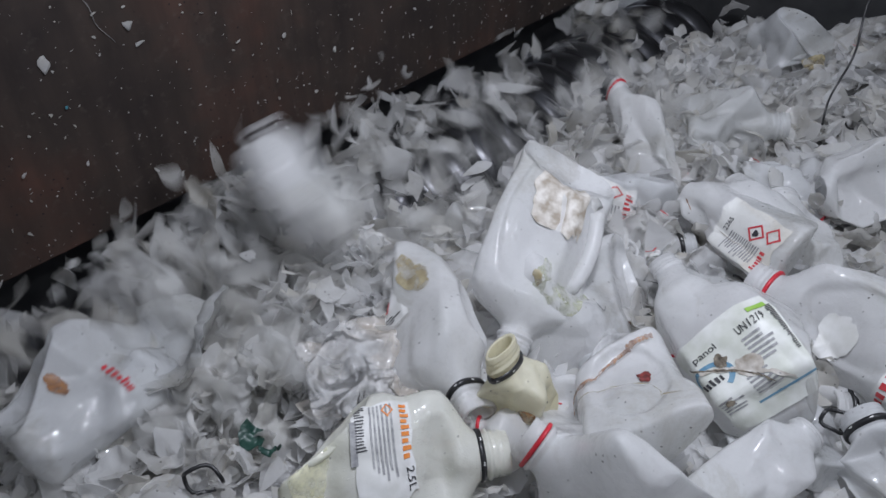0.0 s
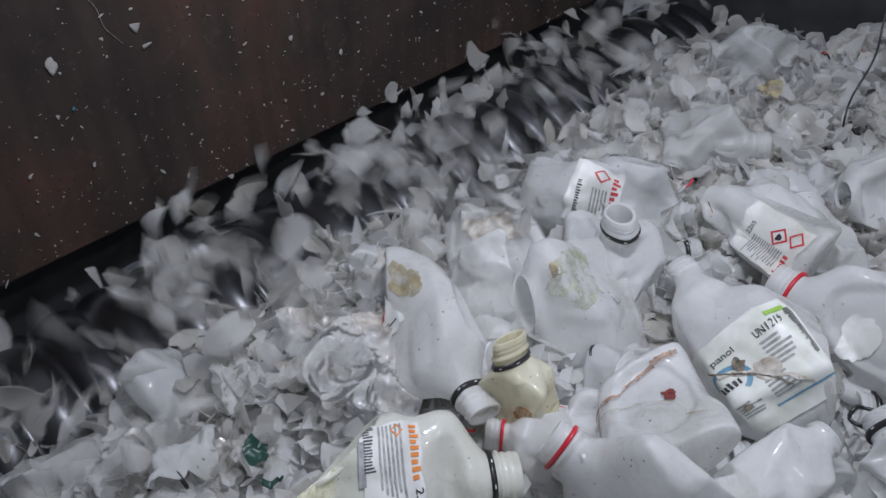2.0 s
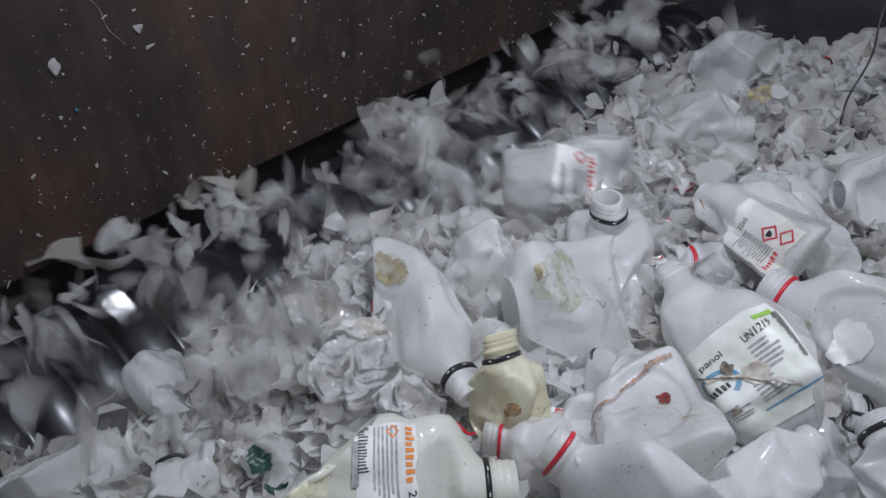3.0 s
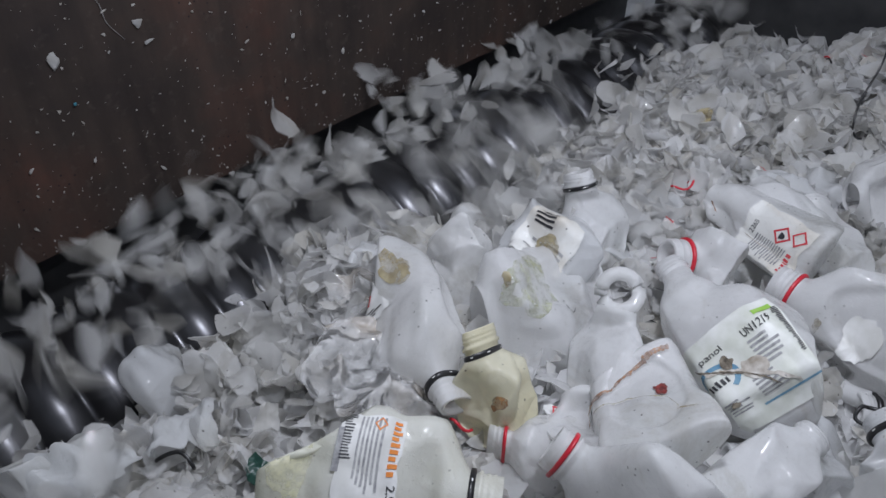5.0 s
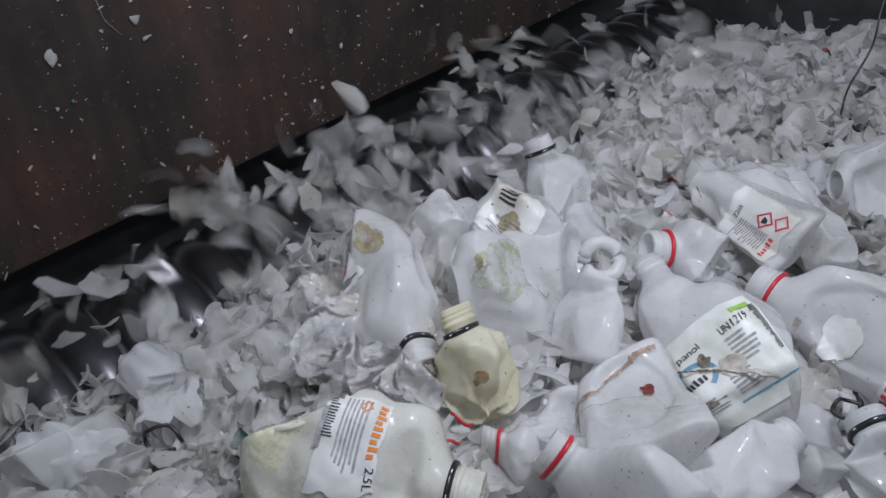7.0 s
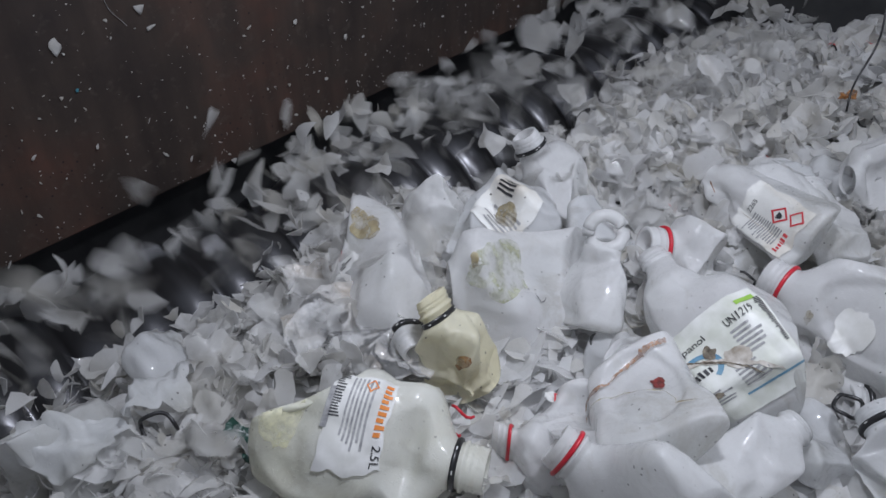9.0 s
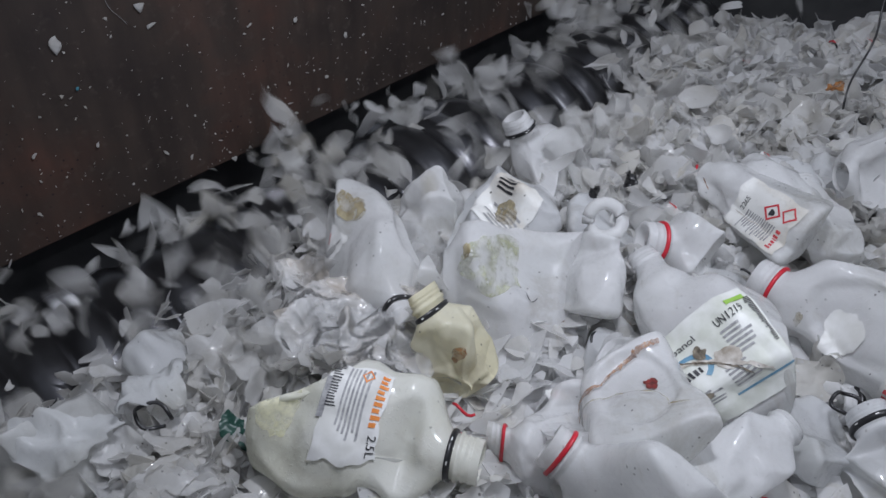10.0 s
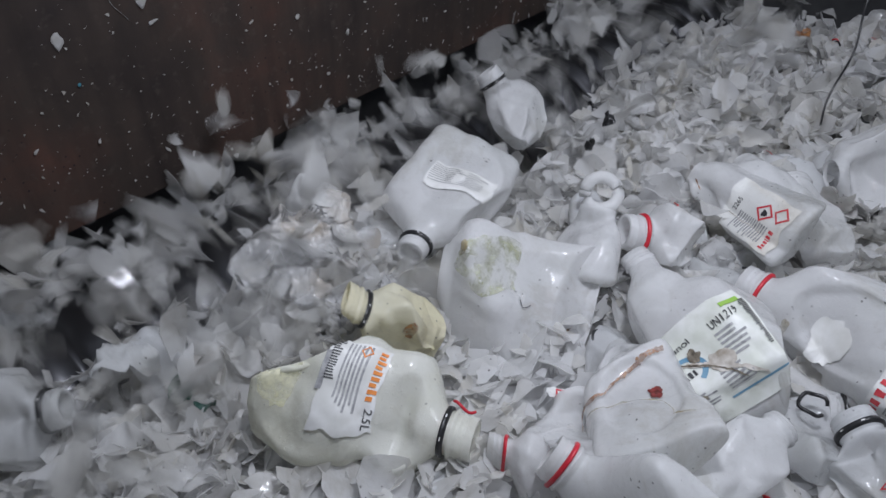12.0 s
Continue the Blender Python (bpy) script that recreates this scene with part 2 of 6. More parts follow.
def slab(bm, size, m, bevel=0.0):
    r = bmesh.ops.create_cube(bm, size=1.0, matrix=m @ Matrix.Diagonal((*size, 1)))
    if bevel:
        es = list({e for v in r["verts"] for e in v.link_edges})
        bmesh.ops.bevel(bm, geom=es, offset=bevel, segments=2, affect="EDGES")


def hopper_frame(s, q, z):
    p = W(s, q, z)
    return pose(p.x, p.y, p.z, 0, 0, YAW)


# ---- hopper ----
def hopper_wall(name, label, size, s, q, z, material):
    bm = bmesh.new()
    slab(bm, size, Matrix.Identity(4), 0.004)
    ob = part(name, bm, material, None, label)
    ob.matrix_world = hopper_frame(s, q, z)
    return tagged(ob, label, "wall", kind="structure")


S0, S1, Q1, TOP = -0.62, 2.00, 1.75, 1.15
hopper_wall("wall_back", "dark brown rusty steel hopper plate with stuck plastic specks", (S1 - S0, 0.02, TOP), (S0 + S1) / 2, -0.010, TOP / 2 - 0.005, STEEL)
hopper_wall("wall_far", "dark grey painted steel end plate of the hopper", (0.02, Q1, TOP + 0.7), S1 + 0.012, Q1 / 2, TOP / 2 - 0.36, DARK_STEEL)
hopper_wall("wall_near", "dark grey painted steel end plate of the hopper", (0.02, Q1, TOP - 0.1 + 0.7), S0 - 0.012, Q1 / 2, TOP / 2 - 0.41, DARK_STEEL)
hopper_wall("wall_front", "dark grey painted steel front plate of the hopper", (S1 - S0 - 0.01, 0.02, TOP - 0.3 + 0.7), (S0 + S1) / 2, Q1 + 0.012, TOP / 2 - 0.51, DARK_STEEL)
hopper_wall("wall_under", "dark steel housing behind the rotor", (S1 - S0 - 0.01, 0.02, 0.66), (S0 + S1) / 2, -0.10, -0.345, DARK_STEEL)
hopper_wall("floor", "dark steel chute floor under the plastic", (S1 - S0 - 0.01, Q1 + 0.08, 0.02), (S0 + S1) / 2, Q1 / 2 - 0.05, -0.70, DARK_STEEL)
hopper_wall("hall_floor", "grey concrete floor of the hall", (14, 14, 0.05), 0.8, 0.8, -1.2, CONCRETE)


def shredder_rotor():
    """Grooved drum with rows of square knives, turning about its own x axis."""
    root = tagged(new("shredder_rotor"), "dark worn steel shredder drum with grooved rings, turning", "shredder rotor")
    length, seg, pitch = S1 - S0 - 0.06, 72, 0.084
    n = int(length / pitch)
    prof = []
    for i in range(n):
        x = -length / 2 + i * pitch
        prof += [(x + pitch * u, ROTOR_R - 0.016 * (1 - math.sin(math.pi * u) ** 0.8)) for u in (0.0, 0.08, 0.2, 0.35, 0.5, 0.65, 0.8, 0.92)]
    prof = [(-length / 2, 0.02)] + prof + [(length / 2, 0.02)]
    vs, fs = [], []
    for x, r in prof:
        vs += [(x, r * math.cos(2 * math.pi * k / seg), r * math.sin(2 * math.pi * k / seg)) for k in range(seg)]
    for i in range(len(prof) - 1):
        for k in range(seg):
            a, b = i * seg + k, i * seg + (k + 1) % seg
            fs.append((a, b, b + seg, a + seg))
    mesh_ob("drum", vs, fs, ROTOR, root)
    bm = bmesh.new()
    slab(bm, (0.038, 0.030, 0.030), pose(0, 0, 0, 45, 0, 0), 0.003)
    first = part("knife", bm, KNIFE, root, "square steel cutting knife")
    k = 0
    for i in range(0, n, 1):
        for j in range(2):
            a = i * 37.0 + j * 180
            x = -length / 2 + (i + 0.5) * pitch
            m = pose(x, 0, 0, a, 0, 0) @ pose(0, 0, ROTOR_R - 0.006)
            ob = first if k == 0 else new("knife", first.data)
            ob.parent = root
            ob.matrix_basis = m
            k += 1
    root.matrix_world = hopper_frame((S0 + S1) / 2, ROTOR_Q, ROTOR_Z)
    return root


rotor = shredder_rotor()


# ---- shredded plastic ----
def flake_shape(rng, size, thick=0.0012, rings=2, seg=12):
    """Cut, curled scrap: a many-cornered outline bent round a random axis, some folded, with two skins."""
    ph = rng.random() * 6.28
    n = rng.choice((3, 4, 4, 6))
    stretch = rng.uniform(0.22, 0.42) if rng.random() < 0.3 else rng.uniform(0.5, 1.0)
    cor = [(6.283 * (k + rng.uniform(-0.3, 0.3)) / n, size * rng.uniform(0.7, 1.3)) for k in range(n)]
    cor = [(r * math.cos(a), r * math.sin(a)) for a, r in cor]
    rad = []
    for i in range(seg):
        f = i / seg * n
        k = int(f) % n
        (x0, y0), (x1, y1), f = cor[k], cor[(k + 1) % n], f - int(f)
        bow = 1 + 0.16 * math.sin(math.pi * f)
        g = rng.uniform(0.93, 1.05) if rng.random() < 0.85 else rng.uniform(0.6, 0.8)
        rad.append(((x0 + (x1 - x0) * f) * g * bow, (y0 + (y1 - y0) * f) * g * bow))
    k = rng.uniform(2, 30) * (1 if rng.random() < 0.7 else -1) * (0.04 / size)
    k2 = rng.uniform(-1, 1)
    crease = rng.uniform(0.35, 0.9) if rng.random() < 0.35 else 0.0
    top = [(0.0, 0.0)]
    for r in range(1, rings + 1):
        for i in range(seg):
            x, y = rad[i][0] * r / rings, rad[i][1] * r / rings * stretch
            top.append((x * math.cos(ph) - y * math.sin(ph), x * math.sin(ph) + y * math.cos(ph)))
    vs = []
    for x, y in top:
        z = 0.12 * size * k2 * math.sin(2.2 * y / size + ph) + 0.04 * size * math.sin(3.5 * x / size + 3 * ph) + crease * abs(y)
        ang = max(-2.8, min(2.8, k * x))
        R = 1 / k if abs(k) > 1e-3 else 1e3
        vs.append(Vector(((R - z) * math.sin(ang), y, R - (R - z) * math.cos(ang))))
    m = len(vs)
    back = [v + Vector((0, 0, -thick)) for v in vs]
    fs = []
    for i in range(seg):
        j = (i + 1) % seg
        fs.append((0, 1 + i, 1 + j))
        for r in range(1, rings):
            a, b = 1 + (r - 1) * seg, 1 + r * seg
            fs.append((a + i, b + i, b + j, a + j))
    bf = [tuple(m + v for v in reversed(f)) for f in fs]
    o = 1 + (rings - 1) * seg
    rim = [(o + i, m + o + i, m + o + (i + 1) % seg, o + (i + 1) % seg) for i in range(seg)]
    return vs + back, fs + bf + rim


def smooth01(x):
    x = max(0.0, min(1.0, x))
    return x * x * (3 - 2 * x)


def pile_z(s, q):
    """Height of the heap: level under the bottles, falling to the rotor, with lumps."""
    q0 = 0.16 + 0.08 * (1 - smooth01((s + 0.02) / 0.25))
    q0 += 0.10 * smooth01((s - 0.60) / 0.14) * (1 - smooth01((s - 1.2) / 0.3))
    z = -0.25 + 0.24 * smooth01((q - q0) / 0.27)
    z += 0.05 * smooth01((s - 1.3) / 0.5) * smooth01((q - 0.58) / 0.2)
    z -= 0.09 * smooth01((s - 1.4) / 0.45) * (1 - smooth01((q - 0.48) / 0.2))
    z += 0.035 * noise.noise(Vector((s * 4.2, q * 4.2, 0.3))) + 0.02 * noise.noise(Vector((s * 11, q * 11, 2.0)))
    return z


def crowded(s, q):
    """Where the whole bottles lie."""
    return q > 0.36 and 0.05 < s < 1.25


def rand_turn(rng, flat=1.0):
    return Euler((rng.uniform(-1, 1) * flat, rng.uniform(-1, 1) * flat, rng.uniform(0, 6.283))).to_matrix()


def heap():
    rng = random.Random(5)
    vs, fs = [], []
    step = 0.022
    ns, nq = int((S1 - S0 - 0.04) / step), int((Q1 - 0.22) / step)
    for i in range(ns + 1):
        for j in range(nq + 1):
            s, q = S0 + 0.02 + i * step, 0.22 + j * step
            vs.append(W(s, q, pile_z(s, q) - 0.03 + rng.uniform(-0.012, 0.012)))
    for i in range(ns):
        for j in range(nq):
            a = i * (nq + 1) + j
            fs.append((a, a + 1, a + nq + 2, a + nq + 1))
    ob = mesh_ob("plastic_heap", vs, fs, FLAKE, smooth=False)
    tagged(ob, "packed heap of shredded milky white plastic", "plastic scrap", kind="stuff")
    shapes = [flake_shape(rng, rng.choice((0.010, 0.014, 0.019, 0.025, 0.034, 0.046)), seg=12) for _ in range(200)]
    vs, fs = [], []
    for n in range(14000):
        s, q = rng.uniform(S0 + 0.05, S1 - 0.05), 0.26 + (Q1 - 0.35) * rng.random() ** 1.2
        z = pile_z(s, q) + rng.uniform(-0.03, 0.022) - (0.02 if crowded(s, q) else 0)
        sv, sf = rng.choice(shapes)
        m, p, o, g = rand_turn(rng, 0.6 if crowded(s, q) else 0.95), W(s, q, z), len(vs), rng.uniform(0.75, 1.2)
        vs += [p + m @ v * g for v in sv]
        fs += [tuple(o + i for i in f) for f in sf]
    ob = mesh_ob("plastic_shreds", vs, fs, FLAKE, smooth="rim")
    tagged(ob, "loose torn shreds of milky white plastic covering the heap", "plastic scrap", kind="stuff")


heap()


# ---- bottles ----
class Form:
    """A blown bottle along z (base at -L/2), crushed by dents, folds and a bend."""

    def __init__(self, L, Wd, Dp, square=2.6, neck_r=0.024, neck_l=0.035, seed=1, dents=(), crumple=0.010, bend=0.0, shoulder=0.2, taper=0.0, waist=0.0, buckle=8, flip=False, dome=0.11, prof=None, facet=0.16, folds=(), panels=(), fine=1.0):
        self.L, self.Wd, self.Dp, self.sq, self.nr, self.nl = L, Wd, Dp, square, neck_r, neck_l
        self.off = Vector((seed * 7.31, seed * 3.77, seed * 1.91))
        self.dents, self.crumple, self.bend, self.shoulder, self.taper, self.waist = dents, crumple, bend, shoulder, taper, waist
        self.zt, self.flip, self.dome = L / 2 - neck_l, flip, dome
        self.prof, self.folds, self.panels = prof, folds, panels
        self.seg, self.rows = int(104 * fine), int(84 * fine)
        r = random.Random(seed + 9000)
        self.facets = []
        for _ in range(4):
            side = [(r.uniform(-0.35, 0.35) * Wd, r.uniform(-0.35, 0.35) * L)]
            for i in range(6):
                t = 1.047 * i + r.uniform(-0.4, 0.4)
                g = min(0.8, 2.4 * facet) * r.uniform(0.3, 1.0)
                side.append((g * math.cos(t), g * math.sin(t), -g * r.uniform(0.1, 0.5) * Wd))
            self.facets.append(side)
        r = random.Random(seed)
        self.crease = Euler((r.uniform(-0.5, 0.5), r.uniform(-0.5, 0.5), r.uniform(0, 6))).to_matrix()
        self.buckles = []
        for _ in range(buckle):
            a, e = radians(r.uniform(-30, 210)), radians(r.uniform(-38, 38))
            n = Vector((math.cos(a) * math.cos(e), math.sin(a) * math.cos(e), math.sin(e)))
            reach = math.sqrt((Wd / 2 * n.x) ** 2 + (Dp / 2 * n.y) ** 2 + (L / 2.3 * n.z) ** 2)
            self.buckles.append((n, reach * r.uniform(0.76, 0.96), r.uniform(0.3, 0.9)))

    def radius(self, v):
        t = min(1.0, v / self.dome)
        base = 0.5 + 0.5 * math.sqrt(max(0.0, 1 - (1 - t) ** 2))
        sh = smooth01((v - (1 - self.shoulder)) / self.shoulder)
        r = base * self.outline(v)[0] * (1 - self.taper * v) * (1 - self.waist * math.exp(-((v - 0.55) / 0.09) ** 2))
        return r, sh

    def outline(self, v):
        """Width factor and sideways shift along the bottle."""
        if not self.prof:
            return 1.0, 0.0
        for (v0, w0, x0), (v1, w1, x1) in zip(self.prof, self.prof[1:]):
            if v <= v1:
                f = smooth01((v - v0) / (v1 - v0))
                return w0 + (w1 - w0) * f, x0 + (x1 - x0) * f
        return self.prof[-1][1], self.prof[-1][2]

    def crease_height(self, x, z):
        """Flat facets that meet in sharp creases."""
        h = 0.0
        for ((cx, cz), *side), sign in zip(self.facets, (1, -1, 1, -1)):
            hs = [a * (x - cx) + b * (z - cz) + c for a, b, c in side]
            top = max(hs)
            h += sign * (top + 0.0012 * math.log(sum(math.exp((k - top) / 0.0012) for k in hs if k > top - 0.02)))
        return h

    def raw(self, a, v):
        r, sh = self.radius(v)
        c, s = math.cos(a), math.sin(a)
        e = 2.0 / self.sq
        x = self.Wd / 2 * r * math.copysign(abs(c) ** e, c)
        y = self.Dp / 2 * r * math.copysign(abs(s) ** e, s)
        nx, ny = self.nr * c, self.nr * s
        x, y = x + (nx - x) * sh + self.outline(v)[1] * (1 - sh), y + (ny - y) * sh
        z = -self.L / 2 + v * (self.zt + self.L / 2)
        return Vector((x, y, z))

    def warp(self, p):
        p = p.copy()
        v = (p.z + self.L / 2) / (self.zt + self.L / 2)
        keep = 1 - 0.85 * smooth01((v - 0.78) / 0.2)
        for ang, zc, zw, h, k, fold in self.dents:
            n = Vector((math.cos(radians(ang)), math.sin(radians(ang)), 0))
            w = math.exp(-((p.z - zc * self.L) / (zw * self.L)) ** 2) * keep
            d = p.dot(n) - h
            if d > 0:
                p -= n * d * k * w
            side = p - n * p.dot(n)
            p -= n * fold * w * math.exp(-((side.x ** 2 + side.y ** 2) ** 0.5 / (0.22 * self.Wd)) ** 2) * (1 if d > -0.02 else 0)
        for n, h, m in self.buckles:
            d = p.dot(n) - h
            d = (d + math.sqrt(d * d + 0.000009)) / 2
            p -= n * d * (1 + m) * keep
        for x0, z0, rx, rz, depth, face in self.panels:
            if p.y * face > 0:
                e = math.sqrt(((p.x - x0) / rx) ** 2 + ((p.z - z0) / rz) ** 2)
                p.y -= face * depth * smooth01((1.0 - e) / 0.16)
        p.y += self.crease_height(p.x, p.z) * keep
        for x0, z0, ang, turn, soft in self.folds:
            c, n = Vector((x0, 0, z0)), Vector((math.cos(radians(ang)), 0, math.sin(radians(ang))))
            d = (p - c).dot(n)
            d = (d + math.sqrt(d * d + soft * soft)) / 2
            if d > 1e-4:
                t = radians(turn) * d / math.sqrt(d * d + soft * soft)
                p += n * (d * (math.cos(t) - 1)) + Vector((0, d * math.sin(t), 0))
        q = p * 9.0 + self.off
        f = noise.noise_vector(q) * self.crumple * 0.55
        q2 = p * 22.0 + self.off
        ridge = 1 - abs(noise.noise(q2)) * 2
        p += f * keep
        rad = Vector((p.x, p.y, 0))
        if rad.length > 1e-4:
            p += rad.normalized() * (ridge - 0.5) * self.crumple * 0.22 * keep
        c = (self.crease @ p) * 9.0 + self.off
        c.z *= 0.4
        d = (self.crease @ p).zxy * 10.0 - self.off
        d.x *= 0.4
        sharp = abs(noise.noise(c)) - abs(noise.noise(d)) + 0.3 * abs(noise.noise(c * 2.6)) - 0.3 * abs(noise.noise(d * 2.4))
        if rad.length > 1e-4:
            p += rad.normalized() * sharp * (0.010 + self.crumple * 0.9) * keep
        if self.bend:
            t = p.z * self.bend
            p = Vector((p.x, p.y * math.cos(t) - (math.cos(t) - 1) / self.bend * 1.0, p.z * (1 - t * t / 6) + p.y * -math.sin(t))) if abs(t) > 1e-5 else p
        return p

    def at(self, a, v, lift=0.0):
        if lift and self.flip:
            a = math.pi - a
        p = self.warp(self.raw(a, v))
        if lift:
            da = self.warp(self.raw(a + 0.03, v)) - self.warp(self.raw(a - 0.03, v))
            dv = self.warp(self.raw(a, min(0.97, v + 0.02))) - self.warp(self.raw(a, max(0.03, v - 0.02)))
            n = da.cross(dv)
            if n.length > 1e-9:
                p = p + n.normalized() * (lift + 0.0014)
        return p


def body_mesh(form):
    seg, rows = form.seg, form.rows
    vs, fs = [], []
    for j in range(rows + 1):
        v = j / rows
        for i in range(seg):
            vs.append(form.at(2 * math.pi * i / seg, v))
    c = len(vs)
    b = sum((vs[i] for i in range(seg)), Vector()) / seg + Vector((0, 0, 0.006))
    vs.append(b)
    for j in range(rows):
        for i in range(seg):
            k = (i + 1) % seg
            fs.append((j * seg + i, j * seg + k, (j + 1) * seg + k, (j + 1) * seg + i))
    fs += [(c, (i + 1) % seg, i) for i in range(seg)]
    return vs, fs


def lathe(form, prof, seg=32, squash=1.0):
    """Rings (radius, z from the shoulder) turned round the neck and carried by the bottle's warp."""
    vs, fs = [], []
    for r, z in prof:
        for i in range(seg):
            a = 2 * math.pi * i / seg
            vs.append(form.warp(Vector((r * math.cos(a), r * math.sin(a) * squash, form.zt + z))))
    for j in range(len(prof) - 1):
        for i in range(seg):
            k = (i + 1) % seg
            fs.append((j * seg + i, j * seg + k, (j + 1) * seg + k, (j + 1) * seg + i))
    return vs, fs


def patch(form, a0, a1, v0, v1, lift, na=14, nv=14, ragged=0.0, seed=3, skew=0.0):
    rng = random.Random(seed)
    vs, fs = [], []
    for j in range(nv + 1):
        for i in range(na + 1):
            fa, fv = i / na, j / nv
            if ragged:
                fa += 1.6 * ragged * noise.noise(Vector((fv * 5 + seed, fa * 1.5, 0.5))) * abs(2 * fa - 1) ** 4
                fv += 1.6 * ragged * noise.noise(Vector((fa * 5, seed + fv * 1.5, 7.5))) * abs(2 * fv - 1) ** 4
            a = a0 + (a1 - a0) * fa + skew * (fv - 0.5)
            vs.append(form.at(radians(a), v0 + (v1 - v0) * fv, lift))
    for j in range(nv):
        for i in range(na):
            k = j * (na + 1) + i
            fs.append((k, k + 1, k + na + 2, k + na + 1))
    return vs, fs


def strip(form, path, width, lift, steps=26, seed=2):
    """A narrow uneven stain along a polyline of (angle, v)."""
    rng = random.Random(seed)
    vs, fs = [], []
    n = len(path) - 1
    for i in range(steps + 1):
        t = i / steps * n
        k = min(n - 1, int(t))
        f = t - k
        a = path[k][0] + (path[k + 1][0] - path[k][0]) * f
        v = path[k][1] + (path[k + 1][1] - path[k][1]) * f
        w = width * rng.uniform(0.35, 1.3)
        vs += [form.at(radians(a), v - w, lift), form.at(radians(a), v + w, lift)]
    for i in range(steps):
        fs.append((2 * i, 2 * i + 1, 2 * i + 3, 2 * i + 2))
    return vs, fs


def lettering(form, text, a0, a1, v0, v1, lift, material, parent, along=False):
    """Text laid on the bottle: along the axis, or round it."""
    cu = bpy.data.curves.new("printed_text", "FONT")
    cu.body, cu.size = text, 1.0
    tmp = new("printed_text", cu)
    dg = bpy.context.evaluated_depsgraph_get()
    me = bpy.data.meshes.new_from_object(tmp.evaluated_get(dg))
    bpy.data.objects.remove(tmp)
    bm = bmesh.new()
    bm.from_mesh(me)
    bmesh.ops.triangulate(bm, faces=bm.faces)
    xs = [v.co.x for v in bm.verts]
    ys = [v.co.y for v in bm.verts]
    x0, x1, y0, y1 = min(xs), max(xs), min(ys), max(ys)
    for v in bm.verts:
        fx, fy = (v.co.x - x0) / (x1 - x0), (v.co.y - y0) / (y1 - y0)
        if along:
            v.co = form.at(radians(a0 + (a1 - a0) * fy), v0 + (v1 - v0) * fx, lift)
        else:
            v.co = form.at(radians(a0 + (a1 - a0) * fx), v0 + (v1 - v0) * fy, lift)
    bpy.data.meshes.remove(me)
    return part("printed_text", bm, material, parent)


def bars(form, parent, a0, a1, v0, v1, lift, material, count, name="printed_line", seed=1, across=True, fill=0.5):
    rng = random.Random(seed)
    vs, fs = [], []
    apart = name in ("printed_line", "brand_block")
    for i in range(count):
        c0, c1 = i / count, (i + fill) / count
        cut = rng.uniform(0.55, 1.0)
        if across:
            pv, pf = patch(form, a0, a0 + (a1 - a0) * cut, v0 + (v1 - v0) * c0, v0 + (v1 - v0) * c1, lift, 8, 1)
        else:
            pv, pf = patch(form, a0 + (a1 - a0) * c0, a0 + (a1 - a0) * c1, v0, v0 + (v1 - v0) * cut, lift, 1, 8)
        if apart:
            mesh_ob(name, pv, pf, material, parent, smooth=False)
            continue
        o = len(vs)
        vs += pv
        fs += [tuple(o + k for k in f) for f in pf]
    if vs:
        ob = mesh_ob(name, vs, fs, material, parent, smooth=False)
        if count > 3:
            tagged(ob, kind="stuff")


def frame_mark(form, parent, ac, vc, da, dv, lift, material):
    """A hollow diamond, as on hazard labels."""
    vs, fs = [], []
    for k in (1.0, 0.74):
        for i in range(24):
            t = i / 6.0
            n = int(t)
            f = t - n
            c = [(0, 1), (1, 0), (0, -1), (-1, 0), (0, 1)]
            x, y = c[n][0] + (c[n + 1][0] - c[n][0]) * f, c[n][1] + (c[n + 1][1] - c[n][1]) * f
            vs.append(form.at(radians(ac + x * da * k), vc + y * dv * k, lift))
    for i in range(24):
        j = (i + 1) % 24
        fs.append((i, j, 24 + j, 24 + i))
    return mesh_ob("hazard_mark", vs, fs, material, parent, smooth=False)


def tube(points, r, seg=12, flat=1.0):
    vs, fs = [], []
    n = len(points)
    for i, p in enumerate(points):
        t = (points[min(n - 1, i + 1)] - points[max(0, i - 1)]).normalized()
        u = t.cross(Vector((0.13, 0.2, 0.97)) if abs(t.z) < 0.9 else Vector((1, 0, 0))).normalized()
        w = t.cross(u)
        rr = r[i] if isinstance(r, list) else r
        vs += [p + (u * math.cos(6.2832 * k / seg) + w * math.sin(6.2832 * k / seg) * flat) * rr for k in range(seg)]
    for i in range(n - 1):
        for k in range(seg):
            j = (k + 1) % seg
            fs.append((i * seg + k, i * seg + j, (i + 1) * seg + j, (i + 1) * seg + k))
    fs.append(tuple(reversed(range(seg))))
    fs.append(tuple((n - 1) * seg + k for k in range(seg)))
    return vs, fs


